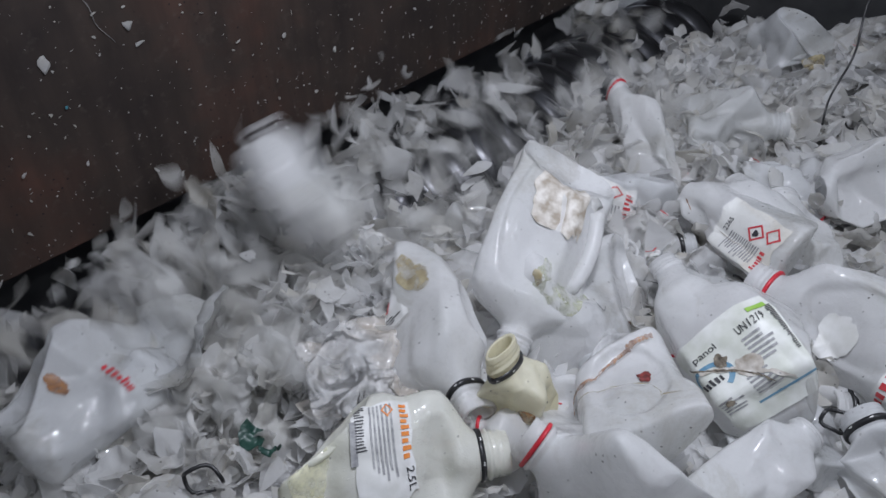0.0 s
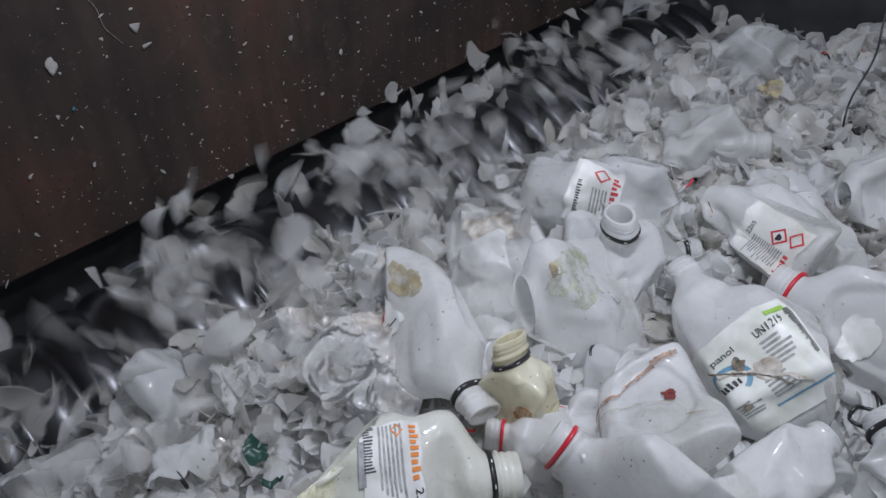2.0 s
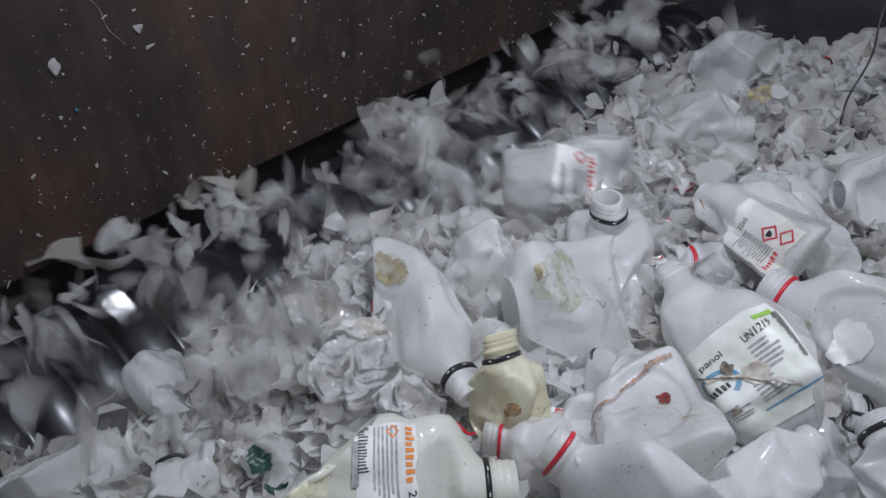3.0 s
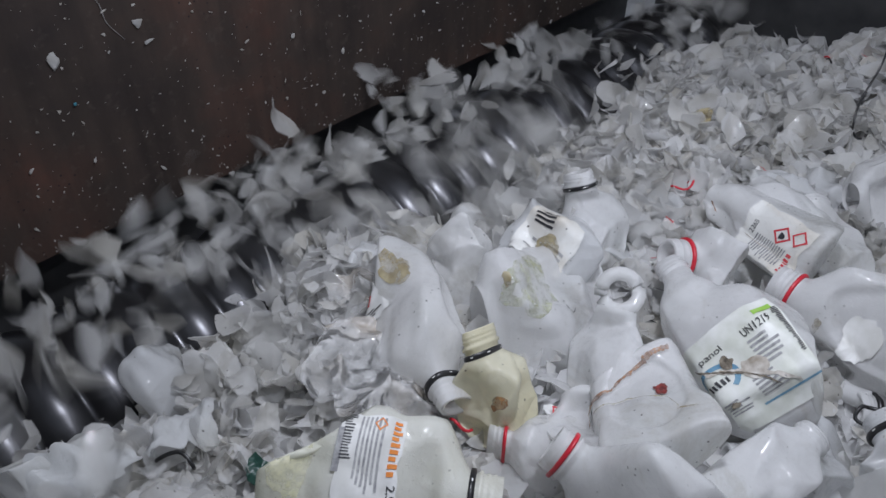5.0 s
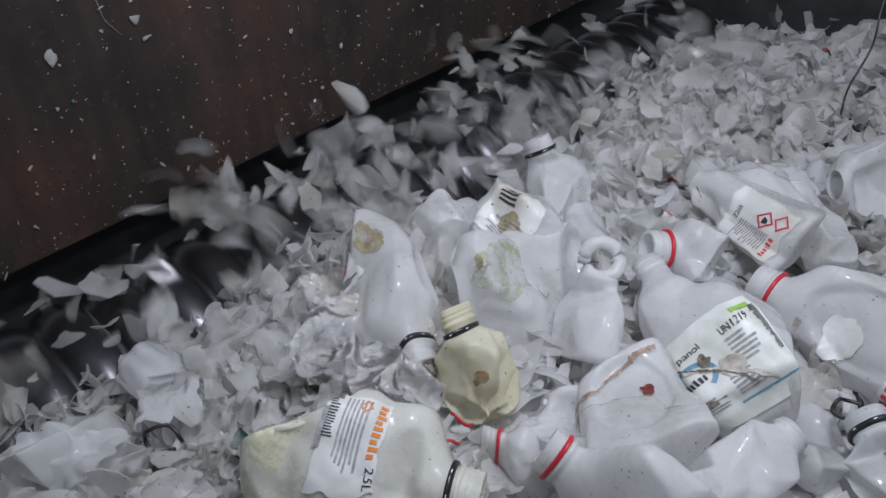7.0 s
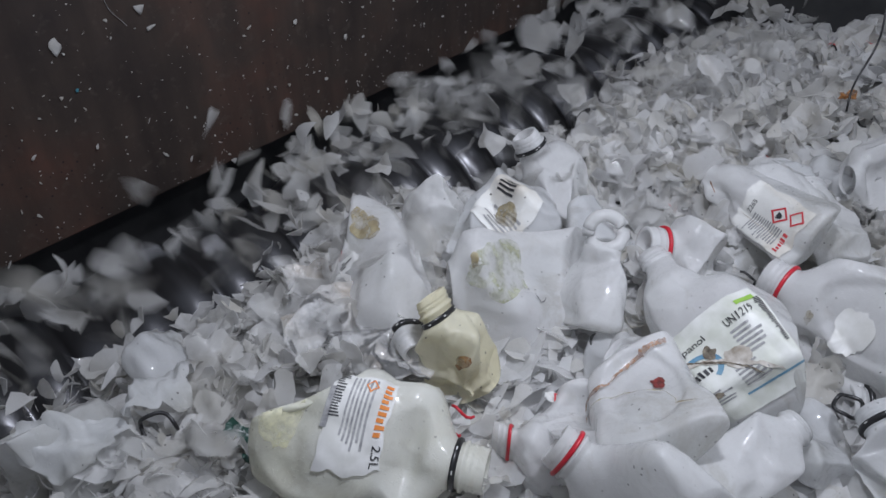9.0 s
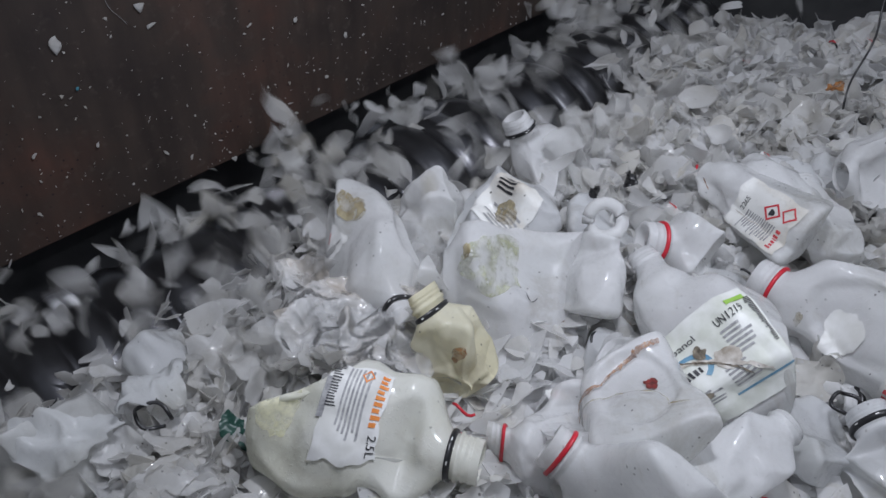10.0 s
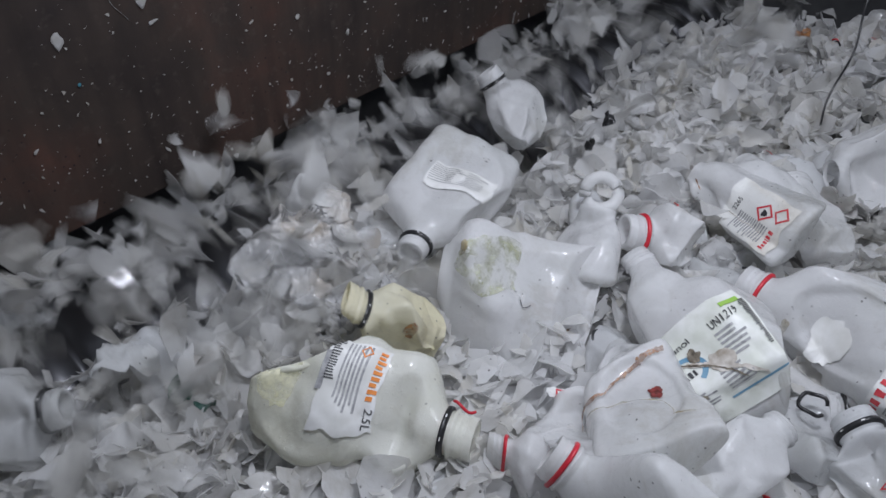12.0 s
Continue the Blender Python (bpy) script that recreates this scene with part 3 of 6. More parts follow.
def bottle(label, form, material=WHITE, ring=None, neck=True, handle=None, ring_z=0.004, category="bottle", name="plastic_bottle"):
    root = tagged(new(name), label, category, "discarded bottles")
    vs, fs = body_mesh(form)
    low = [f for f in fs if max(f) < 6 * form.seg or len(f) == 3]
    keep = sorted({i for f in low for i in f})
    spot = {i: k for k, i in enumerate(keep)}
    mesh_ob("base", [vs[i] for i in keep], [tuple(spot[i] for i in f) for f in low], material, root)
    low = set(low)
    mesh_ob("body", vs, [f for f in fs if f not in low], material, root)
    r = form.nr
    if neck:
        nl = form.nl
        prof = [(r * 1.0, -0.004), (r * 1.0, 0.004), (r * 1.12, 0.006), (r * 1.12, 0.009), (r, 0.011)]
        for k in range(2):
            z = 0.014 + k * (nl - 0.018) / 2
            prof += [(r, z), (r * 1.04, z + 0.0018), (r * 1.04, z + 0.0032), (r, z + 0.005)]
        prof += [(r, nl - 0.001), (r * 0.97, nl), (r * 0.80, nl), (r * 0.78, nl - 0.002), (r * 0.78, -0.004)]
        vs, fs = lathe(form, prof)
        mesh_ob("neck", vs, fs, material, root)
    if ring:
        tall = 0.0065 if ring is BLACK else 0.0048
        vs, fs = lathe(form, [(r * 1.02, ring_z - 0.0008), (r * 1.15, ring_z), (r * 1.17, ring_z + tall * 0.5), (r * 1.15, ring_z + tall), (r * 1.02, ring_z + tall + 0.0008)])
        rg = mesh_ob("tamper_ring", vs, fs, ring, root, label="torn tamper ring round the neck")
        if ring is BLACK:
            vs, fs = [], []
            for i in range(7):
                for dz in (0.0026,):
                    o = len(vs)
                    for da, z in ((0, dz), (0.14, dz), (0.14, dz + 0.0016), (0, dz + 0.0016)):
                        a = i * 0.8976 + da
                        vs.append(form.warp(Vector((r * 1.185 * math.cos(a), r * 1.185 * math.sin(a), form.zt + ring_z + z))))
                    fs.append((o, o + 1, o + 2, o + 3))
            tagged(mesh_ob("ring_mark", vs, fs, PAPER, rg, smooth=False), kind="stuff")
    if handle:
        a, v0, v1, out, rad = handle
        p0, p1 = form.at(radians(a), v0), form.at(radians(a), v1)
        n = Vector((math.cos(radians(a)), math.sin(radians(a)), 0))
        pts = []
        for i in range(15):
            t = i / 14
            pts.append(p0.lerp(p1, t) + n * (out * math.sin(math.pi * t) ** 0.6 - 0.012))
        vs, fs = tube(pts, rad, 14)
        mesh_ob("handle", vs, fs, material, root)
    return root


def paper_label(root, form, a0, a1, v0, v1, material=PAPER, ragged=0.03, seed=4, skew=0.0):
    vs, fs = patch(form, a0, a1, v0, v1, 0.0016, 34, 34, ragged, seed, skew)
    return mesh_ob("paper_label", vs, fs, material, root)


def stain(root, vf, material, name="stain"):
    return mesh_ob(name, vf[0], vf[1], material, root)


def blot(form, ac, vc, da, dv, lift, seed=1, n=30):
    """An uneven stain patch round (angle, v)."""
    rng = random.Random(seed)
    rim = [0.82 + 0.42 * noise.noise(Vector((1.3 * math.cos(6.2832 * i / n), 1.3 * math.sin(6.2832 * i / n), seed * 3.7))) + rng.uniform(-0.07, 0.07) for i in range(n)]
    vs, fs = [form.at(radians(ac), vc, lift)], []
    for ring in (0.35, 0.7, 1.0):
        for i in range(n):
            a = 6.2832 * i / n
            vs.append(form.at(radians(ac + da * math.cos(a) * rim[i] * ring), vc + dv * math.sin(a) * rim[i] * ring, lift))
    for i in range(n):
        j = (i + 1) % n
        fs.append((0, 1 + i, 1 + j))
        for r in range(2):
            fs.append((1 + r * n + i, 1 + (r + 1) * n + i, 1 + (r + 1) * n + j, 1 + r * n + j))
    return vs, fs


THINGS = {}

# yellowed round bottle with an orange-printed label
f = Form(0.285, 0.182, 0.105, 2.1, 0.029, 0.036, 12, ((90, -0.32, 0.12, 0.034, 1.5, 0.0), (95, 0.16, 0.07, 0.036, 1.2, 0.004)), 0.005, shoulder=0.2, buckle=1, flip=True, dome=0.26, prof=((0, 0.9, 0), (0.3, 1.0, 0), (0.52, 0.92, 0.004), (0.62, 0.8, 0.006), (0.78, 0.95, 0.004), (1, 0.9, 0)), facet=0.14, folds=((0, 0.05, 80, -14, 0.01),))
o = THINGS["A"] = bottle("yellowed translucent round bottle with torn white label and black neck ring", f, YELLOW, BLACK, ring_z=-0.006)
lb = paper_label(o, f, 64, 150, 0.36, 0.64, ragged=0.035)
bars(f, lb, 132, 70, 0.345, 0.38, 0.0022, INK_GREY, 1, "grey_band", fill=0.9)
bars(f, lb, 146, 104, 0.37, 0.42, 0.0024, INK, 16, "barcode", 2, across=False, fill=0.45)
bars(f, lb, 146, 78, 0.44, 0.56, 0.0024, INK_GREY, 6, seed=5)
bars(f, lb, 146, 90, 0.585, 0.638, 0.0026, INK_ORANGE, 9, "brand_block", 7, across=False, fill=0.62)
frame_mark(f, lb, 138, 0.53, 8, 0.028, 0.0026, INK_ORANGE)
lettering(f, "2,5L", 86, 66, 0.585, 0.63, 0.0026, INK, lb)
stain(o, blot(f, 96, 0.14, 40, 0.10, 0.0008, 6), RESIDUE, "yellow_residue")

# white bottle with brown stain
f = Form(0.300, 0.174, 0.085, 2.0, 0.026, 0.036, 8, (), 0.006, shoulder=0.25, buckle=2, prof=((0, 0.72, 0), (0.3, 0.95, -0.006), (0.6, 1.0, 0.01), (1, 0.8, 0)), facet=0.17, folds=((0.045, -0.02, 20, -30, 0.004),))
o = THINGS["B"] = bottle("crushed glossy white bottle with brown stain and black neck ring", f, WHITE, BLACK, ring_z=-0.004)
lb = paper_label(o, f, 96, 136, 0.24, 0.48, ragged=0.05, seed=9)
frame_mark(f, lb, 114, 0.33, 9, 0.05, 0.0024, INK_RED)
bars(f, lb, 130, 102, 0.41, 0.46, 0.0024, INK, 3, seed=8)
stain(o, blot(f, 70, 0.30, 20, 0.17, 0.0009, 12), BROWN, "brown_stain")

# cream-yellow crumpled bottle
f = Form(0.165, 0.130, 0.050, 2.0, 0.027, 0.030, 11, (), 0.012, shoulder=0.25, buckle=5, facet=0.30, folds=((0.01, -0.02, 30, 34, 0.005), (-0.03, -0.02, 190, -30, 0.005)))
o = THINGS["C"] = bottle("crumpled cream-yellow bottle with black neck ring", f, CREAM, BLACK, ring_z=-0.008)
stain(o, blot(f, 95, 0.45, 14, 0.08, 0.001, 5), RUST, "rust_spot")

# small white bottle with red ring
f = Form(0.185, 0.165, 0.075, 2.0, 0.028, 0.034, 17, (), 0.012, shoulder=0.30, buckle=6, facet=0.36, folds=((0.0, 0.0, 25, -40, 0.005), (-0.01, -0.02, 190, -34, 0.006), (0.0, -0.03, -80, -40, 0.008)))
THINGS["D"] = bottle("crumpled white bottle with red neck ring", f, WHITE, RED)
f = Form(0.260, 0.150, 0.090, 2.2, 0.029, 0.034, 19, (), 0.010, shoulder=0.25, buckle=4, facet=0.30, folds=((0.02, 0.02, 60, -16, 0.01),))
THINGS["D2"] = bottle("dented white bottle with open mouth and red neck ring", f, WHITE, RED, ring_z=0.012)

# big jug with rust line and red scar
f = Form(0.330, 0.176, 0.055, 2.2, 0.020, 0.012, 23, (), 0.004, shoulder=0.30, buckle=1, flip=True, dome=0.06, prof=((0, 0.72, 0.02), (0.12, 0.98, 0.006), (0.5, 1.0, 0), (0.68, 0.92, 0), (0.82, 0.62, 0.004), (1, 0.3, 0)), facet=0.14, folds=((0.0, 0.045, 74, -44, 0.003), (0.05, 0.0, 10, -62, 0.005), (-0.07, 0.0, 174, -62, 0.005), (0.0, -0.105, -84, -70, 0.006)), panels=((-0.012, -0.02, 0.055, 0.07, 0.009, 1), (0.002, 0.088, 0.026, 0.030, 0.014, 1)))
o = THINGS["E"] = bottle("flattened white jug with rust line and dark red spot", f, WHITE, None, neck=False)
stain(o, strip(f, [(148, 0.50), (118, 0.54), (94, 0.60), (70, 0.65), (44, 0.66)], 0.011, 0.0040, 60), RUST, "rust_line")
stain(o, strip(f, [(140, 0.49), (98, 0.48), (70, 0.38), (62, 0.28), (40, 0.24)], 0.0045, 0.0026, 60), BROWN, "brown_crease")
stain(o, blot(f, 70, 0.46, 9, 0.058, 0.0011, 31), SCAR, "red_scar")

# large jug with the torn green-striped label
f = Form(0.380, 0.205, 0.070, 2.2, 0.024, 0.040, 29, (), 0.005, shoulder=0.26, buckle=2, flip=True, prof=((0, 0.62, -0.014), (0.12, 0.8, -0.008), (0.22, 0.84, 0), (0.5, 1.0, 0), (0.68, 0.94, 0.008), (0.8, 0.62, 0.026), (1, 0.3, 0.03)), facet=0.15, folds=((0.0, -0.088, -80, -48, 0.004), (0.06, 0.05, 14, -52, 0.006), (-0.07, 0.0, 170, -55, 0.006), (0.0, 0.10, 80, -30, 0.005), (0.0, 0.02, 135, -24, 0.004)))
o = THINGS["F"] = bottle("crushed white jug with soiled green-striped label", f, WHITE, None)
lb = paper_label(o, f, 44, 146, 0.14, 0.60, OLD_PAPER, ragged=0.025, seed=12)
bars(f, lb, 50, 84, 0.535, 0.557, 0.0028, INK_GREEN, 1, "green_stripe", fill=1.0)
bars(f, lb, 46, 144, 0.225, 0.236, 0.0022, INK_BLUE, 1, "blue_stripe", fill=1.0)
bars(f, lb, 47, 56, 0.33, 0.54, 0.0030, INK, 26, "barcode", 3, fill=0.5)
lettering(f, "UN1219", 84, 63, 0.485, 0.518, 0.0032, INK, lb)
bars(f, lb, 85, 63, 0.36, 0.475, 0.0026, INK_GREY, 6, seed=13)
lettering(f, "panol", 124, 101, 0.49, 0.525, 0.0026, INK, lb)
vs, fs = [], []
for k in (1.0, 0.72):
    vs += [f.at(radians(122 + 21 * k * math.cos(6.2832 * i / 36)), 0.41 + 0.062 * k * math.sin(6.2832 * i / 36), 0.0024) for i in range(36)]
fs = [(i, i + 1, 37 + i, 36 + i) for i in range(24)]
mesh_ob("logo_ring", vs, fs, INK_BLUE, lb, smooth=False)
bars(f, lb, 134, 112, 0.385, 0.425, 0.0027, INK, 5, "brand_block", 4, across=False, fill=0.6)
stain(lb, strip(f, [(126, 0.46), (104, 0.40), (92, 0.36), (70, 0.25)], 0.012, 0.0030, 30, 6), DIRTY_PAPER, "dirt_streak")
stain(lb, blot(f, 92, 0.37, 12, 0.05, 0.0028, 9), DIRTY_PAPER, "dirt_patch")
bars(f, lb, 100, 78, 0.27, 0.35, 0.0024, INK_GREY, 5, seed=23)
bars(f, lb, 140, 112, 0.25, 0.33, 0.0024, INK_GREY, 5, seed=24)
stain(lb, strip(f, [(134, 0.50), (118, 0.44), (100, 0.38), (90, 0.33), (84, 0.28)], 0.006, 0.0034, 40, 16), GRIME, "grime_fold")
stain(lb, blot(f, 106, 0.45, 7, 0.03, 0.0033, 19), GRIME, "grime_spot")
stain(lb, blot(f, 128, 0.30, 6, 0.02, 0.0033, 20), GRIME, "grime_spot")
stain(o, strip(f, [(128, 0.84), (136, 0.76), (131, 0.68), (138, 0.61)], 0.008, 0.0024, 20, 4), BLACK, "black_smear")

# jug with handle opening
f = Form(0.300, 0.225, 0.080, 2.3, 0.030, 0.036, 37, (), 0.004, shoulder=0.26, flip=True, buckle=2, facet=0.12, panels=((-0.02, -0.03, 0.06, 0.10, 0.012, 1), (0.06, 0.04, 0.018, 0.06, 0.024, 1)), folds=((-0.075, 0, 178, -50, 0.006), (0.0, -0.1, -88, -40, 0.006)))
o = THINGS["G"] = bottle("translucent white jug with handle and red neck ring", f, WHITE, RED, handle=(35, 0.82, 0.30, 0.03, 0.015), ring_z=0.0)
lb = paper_label(o, f, 60, 120, 0.05, 0.26, ragged=0.04, seed=22)
bars(f, lb, 118, 64, 0.20, 0.245, 0.0024, INK_RED, 9, "brand_block", 5, across=False, fill=0.6)
bars(f, lb, 116, 66, 0.06, 0.18, 0.0024, INK_GREY, 7, seed=15)
stain(o, blot(f, 96, 0.58, 17, 0.13, 0.0016, 26), PAPER, "torn_label")
stain(o, blot(f, 100, 0.80, 7, 0.028, 0.001, 17), BROWN, "brown_spot")

# bottle with the hazard label
f = Form(0.255, 0.155, 0.070, 2.0, 0.024, 0.02, 41, (), 0.005, shoulder=0.2, flip=True, buckle=2, facet=0.16, folds=((0.018, 0.0, 4, 46, 0.004), (0.045, 0.0, 4, -80, 0.006), (-0.04, 0.0, 174, -55, 0.006)))
o = THINGS["H"] = bottle("folded white bottle with speckled hazard label", f, WHITE, None, neck=False)
lb = paper_label(o, f, 60, 140, 0.08, 0.62, SPECKLED, ragged=0.03, seed=31)
frame_mark(f, lb, 84, 0.30, 12, 0.085, 0.0024, INK_RED)
frame_mark(f, lb, 78, 0.16, 11, 0.07, 0.0024, INK_RED)
vs, fs = blot(f, 85, 0.30, 4.5, 0.035, 0.0026, 3)
mesh_ob("hazard_sign", vs, fs, INK, lb)
lettering(f, "2265", 100, 84, 0.52, 0.56, 0.0026, INK, lb)
bars(f, lb, 96, 140, 0.20, 0.50, 0.0024, INK_GREY, 13, seed=16)
bars(f, lb, 98, 136, 0.135, 0.18, 0.0024, INK_RED, 6, "brand_block", 6, across=False, fill=0.6)
stain(lb, strip(f, [(112, 0.13), (108, 0.3), (114, 0.45), (110, 0.58)], 0.030, 0.0028, 30, 8), DIRTY_PAPER, "dirt_streak")
stain(o, strip(f, [(120, 0.88), (100, 0.93)], 0.008, 0.001, 8, 4), RUST, "rust_mark")

# mouldy half bottle
f = Form(0.255, 0.205, 0.050, 2.0, 0.05, 0.01, 43, (), 0.008, shoulder=0.12, buckle=2, facet=0.20, folds=((0.03, 0.02, 60, -24, 0.004), (-0.07, 0.0, 170, -34, 0.008)))
o = THINGS["I"] = bottle("cut white bottle with greenish mould at its open end", f, WHITE, None, neck=False)
stain(o, blot(f, 112, 0.68, 34, 0.24, 0.0008, 7), MOULD, "mould_film")
stain(o, blot(f, 120, 0.84, 9, 0.03, 0.0012, 8), BROWN, "dark_mould")
stain(o, strip(f, [(70, 0.05), (60, 0.12), (64, 0.2)], 0.012, 0.001, 10, 5), RUST, "rust_mark")

stain(o, strip(f, [(84, 0.40), (80, 0.44), (86, 0.47)], 0.003, 0.0012, 12, 5), INK, "hair")

# tall square canister
f = Form(0.365, 0.165, 0.095, 4.5, 0.024, 0.03, 47, ((90, -0.1, 0.4, 0.03, 0.6, 0.0),), 0.003, shoulder=0.15, buckle=2, facet=0.08, panels=((-0.02, -0.02, 0.045, 0.13, 0.006, 1),))
o = THINGS["J"] = bottle("tall square white canister with worn-off label", f, WHITE, None, handle=(15, 0.75, 0.3, 0.02, 0.012), category="canister", name="plastic_canister")
paper_label(o, f, 62, 96, 0.20, 0.52, DIRTY_PAPER, 0.10, 14)

# bottle with red-printed label
f = Form(0.330, 0.165, 0.080, 2.1, 0.024, 0.03, 53, ((100, 0.0, 0.3, 0.03, 0.6, 0.006),), 0.008, shoulder=0.25, waist=0.08, flip=True, buckle=5, facet=0.34, folds=((0.0, -0.06, -80, -30, 0.008), (0.0, 0.08, 95, -35, 0.008)))
o = THINGS["K"] = bottle("crumpled translucent bottle with white red-printed label", f, CLOUDY, None)
lb = paper_label(o, f, 55, 130, 0.34, 0.62, ragged=0.03, seed=41)
bars(f, lb, 120, 62, 0.56, 0.605, 0.0024, INK_RED, 9, "brand_block", 8, across=False, fill=0.6)
bars(f, lb, 100, 62, 0.46, 0.55, 0.0024, INK_GREY, 5, seed=17)
bars(f, lb, 104, 66, 0.38, 0.41, 0.0024, INK, 14, "barcode", 7, across=False)
frame_mark(f, lb, 116, 0.50, 9, 0.045, 0.0024, INK_RED)

# upright neck piece, neck-up
f = Form(0.170, 0.125, 0.075, 2.1, 0.030, 0.030, 59, ((100, -0.1, 0.3, 0.03, 0.5, 0.01),), 0.010, shoulder=0.40, facet=0.5, folds=((0.01, -0.02, 20, -30, 0.006),))
THINGS["L"] = bottle("torn white bottle top with black neck ring", f, WHITE, BLACK, ring_z=0.0)
f = Form(0.140, 0.106, 0.07, 2.2, 0.030, 0.012, 61, ((90, -0.1, 0.3, 0.035, 0.5, 0.006),), 0.006, shoulder=0.5, facet=0.3, buckle=3)
o = THINGS["M"] = bottle("white jug end with a round handle loop", f, WHITE, None, neck=False)
pts = [Vector((0.027 * math.cos(i * 0.3142), 0.004 * math.sin(i * 0.6), f.zt + 0.026 + 0.027 * math.sin(i * 0.3142))) for i in range(21)]
vs, fs = tube(pts, 0.0105, 14)
mesh_ob("handle", vs, fs, WHITE, o)
f = Form(0.215, 0.150, 0.085, 2.2, 0.03, 0.01, 163, ((90, 0.0, 0.3, 0.03, 0.6, 0.006),), 0.008, shoulder=0.15, facet=0.3, buckle=4)
o = THINGS["Q"] = bottle("crushed white bottle with a brown-speckled label", f, CLOUDY, None, neck=False)
lb = paper_label(o, f, 50, 125, 0.35, 0.86, SPECKLED, 0.05, 61)
bars(f, lb, 96, 62, 0.66, 0.80, 0.0026, INK, 5, seed=27)
bars(f, lb, 118, 60, 0.40, 0.60, 0.0026, INK_GREY, 6, seed=28)
stain(lb, blot(f, 98, 0.55, 16, 0.10, 0.0028, 14), BROWN, "brown_stain")
f = Form(0.126, 0.120, 0.09, 2.3, 0.030, 0.040, 67, ((90, 0.0, 0.3, 0.035, 0.5, 0.006),), 0.010, shoulder=0.35)
THINGS["N"] = bottle("white bottle with wide open mouth and red ring", f, WHITE, RED, ring_z=0.006)
f = Form(0.290, 0.110, 0.095, 2.2, 0.024, 0.036, 71, ((90, 0.0, 0.3, 0.035, 0.5, 0.006),), 0.010, shoulder=0.25)
THINGS["S"] = bottle("white bottle tossed above the rotor with black ring", f, WHITE, BLACK)
f = Form(0.265, 0.165, 0.11, 2.3, 0.03, 0.03, 73, ((90, 0.0, 0.3, 0.03, 0.7, 0.008),), 0.014, shoulder=0.25, buckle=5, facet=0.4)
o = THINGS["R"] = bottle("large cloudy crushed bottle with red print", f, CLOUDY, None)
bars(f, o, 118, 86, 0.6, 0.66, 0.0018, INK_RED, 8, "brand_block", 9, across=False, fill=0.6)
stain(o, blot(f, 80, 0.35, 14, 0.06, 0.001, 9), RUST, "rust_spot")
f = Form(0.287, 0.180, 0.080, 3.0, 0.026, 0.03, 79, (), 0.004, shoulder=0.28, buckle=2, facet=0.14, panels=((0.0, -0.02, 0.065, 0.085, 0.005, 1),), folds=((0.06, 0, 5, -40, 0.01),))
o = THINGS["T"] = bottle("flat white jug with plain white label and black ring", f, WHITE, BLACK)
lb = paper_label(o, f, 56, 116, 0.42, 0.66, ragged=0.02, seed=51)
bars(f, lb, 114, 60, 0.44, 0.62, 0.0024, INK_GREY, 9, seed=18, fill=0.25)
f = Form(0.294, 0.105, 0.08, 2.3, 0.026, 0.034, 83, ((90, 0.0, 0.3, 0.025, 0.6, 0.008),), 0.012, shoulder=0.3)
THINGS["V"] = bottle("slim white bottle with red neck ring", f, WHITE, RED, ring_z=0.016)
f = Form(0.200, 0.105, 0.08, 2.3, 0.026, 0.034, 89, ((90, 0.0, 0.3, 0.025, 0.6, 0.008),), 0.014, shoulder=0.3)
THINGS["Y"] = bottle("crushed pale yellow bottle by the rotor", f, CREAM, None)
f = Form(0.208, 0.17, 0.12, 2.4, 0.026, 0.02, 97, ((90, 0.0, 0.3, 0.03, 0.7, 0.008),), 0.012, shoulder=0.3, buckle=5, facet=0.4)
o = THINGS["O2"] = bottle("dirty translucent white bottle lying on the heap", f, WHITE, None, neck=False)
f = Form(0.204, 0.16, 0.12, 2.4, 0.026, 0.03, 101, ((90, 0.0, 0.3, 0.03, 0.7, 0.008),), 0.022, shoulder=0.3, buckle=5, facet=0.4)
THINGS["O1"] = bottle("crumpled white bottle half sunk in shreds", f, HAZY, None)
f = Form(0.220, 0.15, 0.10, 2.8, 0.026, 0.03, 103, ((90, 0.0, 0.3, 0.03, 0.7, 0.008),), 0.014, shoulder=0.3, buckle=5, facet=0.4)
THINGS["O3"] = bottle("flattened white jug sinking into the heap", f, CLOUDY, None, neck=False)
f = Form(0.163, 0.11, 0.085, 2.3, 0.026, 0.02, 107, ((90, 0.0, 0.3, 0.03, 0.6, 0.008),), 0.013, shoulder=0.35, buckle=5, facet=0.4)
THINGS["P"] = bottle("white bottle with small open mouth and dirt", f, WHITE, None)
f = Form(0.215, 0.085, 0.055, 2.1, 0.022, 0.01, 109, (), 0.004, shoulder=0.14, buckle=2, facet=0.2)
THINGS["X1"] = bottle("narrow white bottle lying across the heap", f, WHITE, None)
f = Form(0.141, 0.15, 0.11, 2.4, 0.028, 0.03, 113, ((90, 0.0, 0.3, 0.03, 0.6, 0.008),), 0.013, shoulder=0.3, buckle=5, facet=0.4)
o = THINGS["X2"] = bottle("dirty white bottle with red hazard print", f, CLOUDY, BLACK)
frame_mark(f, o, 92, 0.4, 16, 0.07, 0.0012, INK_RED)
f = Form(0.127, 0.15, 0.11, 2.4, 0.026, 0.03, 127, ((90, 0.0, 0.3, 0.03, 0.6, 0.008),), 0.014, shoulder=0.3, buckle=5, facet=0.4)
THINGS["U2"] = bottle("cloudy crushed bottle with black neck ring", f, HAZY, BLACK)
f = Form(0.171, 0.14, 0.10, 2.4, 0.026, 0.03, 131, ((90, 0.0, 0.3, 0.03, 0.6, 0.008),), 0.016, shoulder=0.3, buckle=5, facet=0.4)
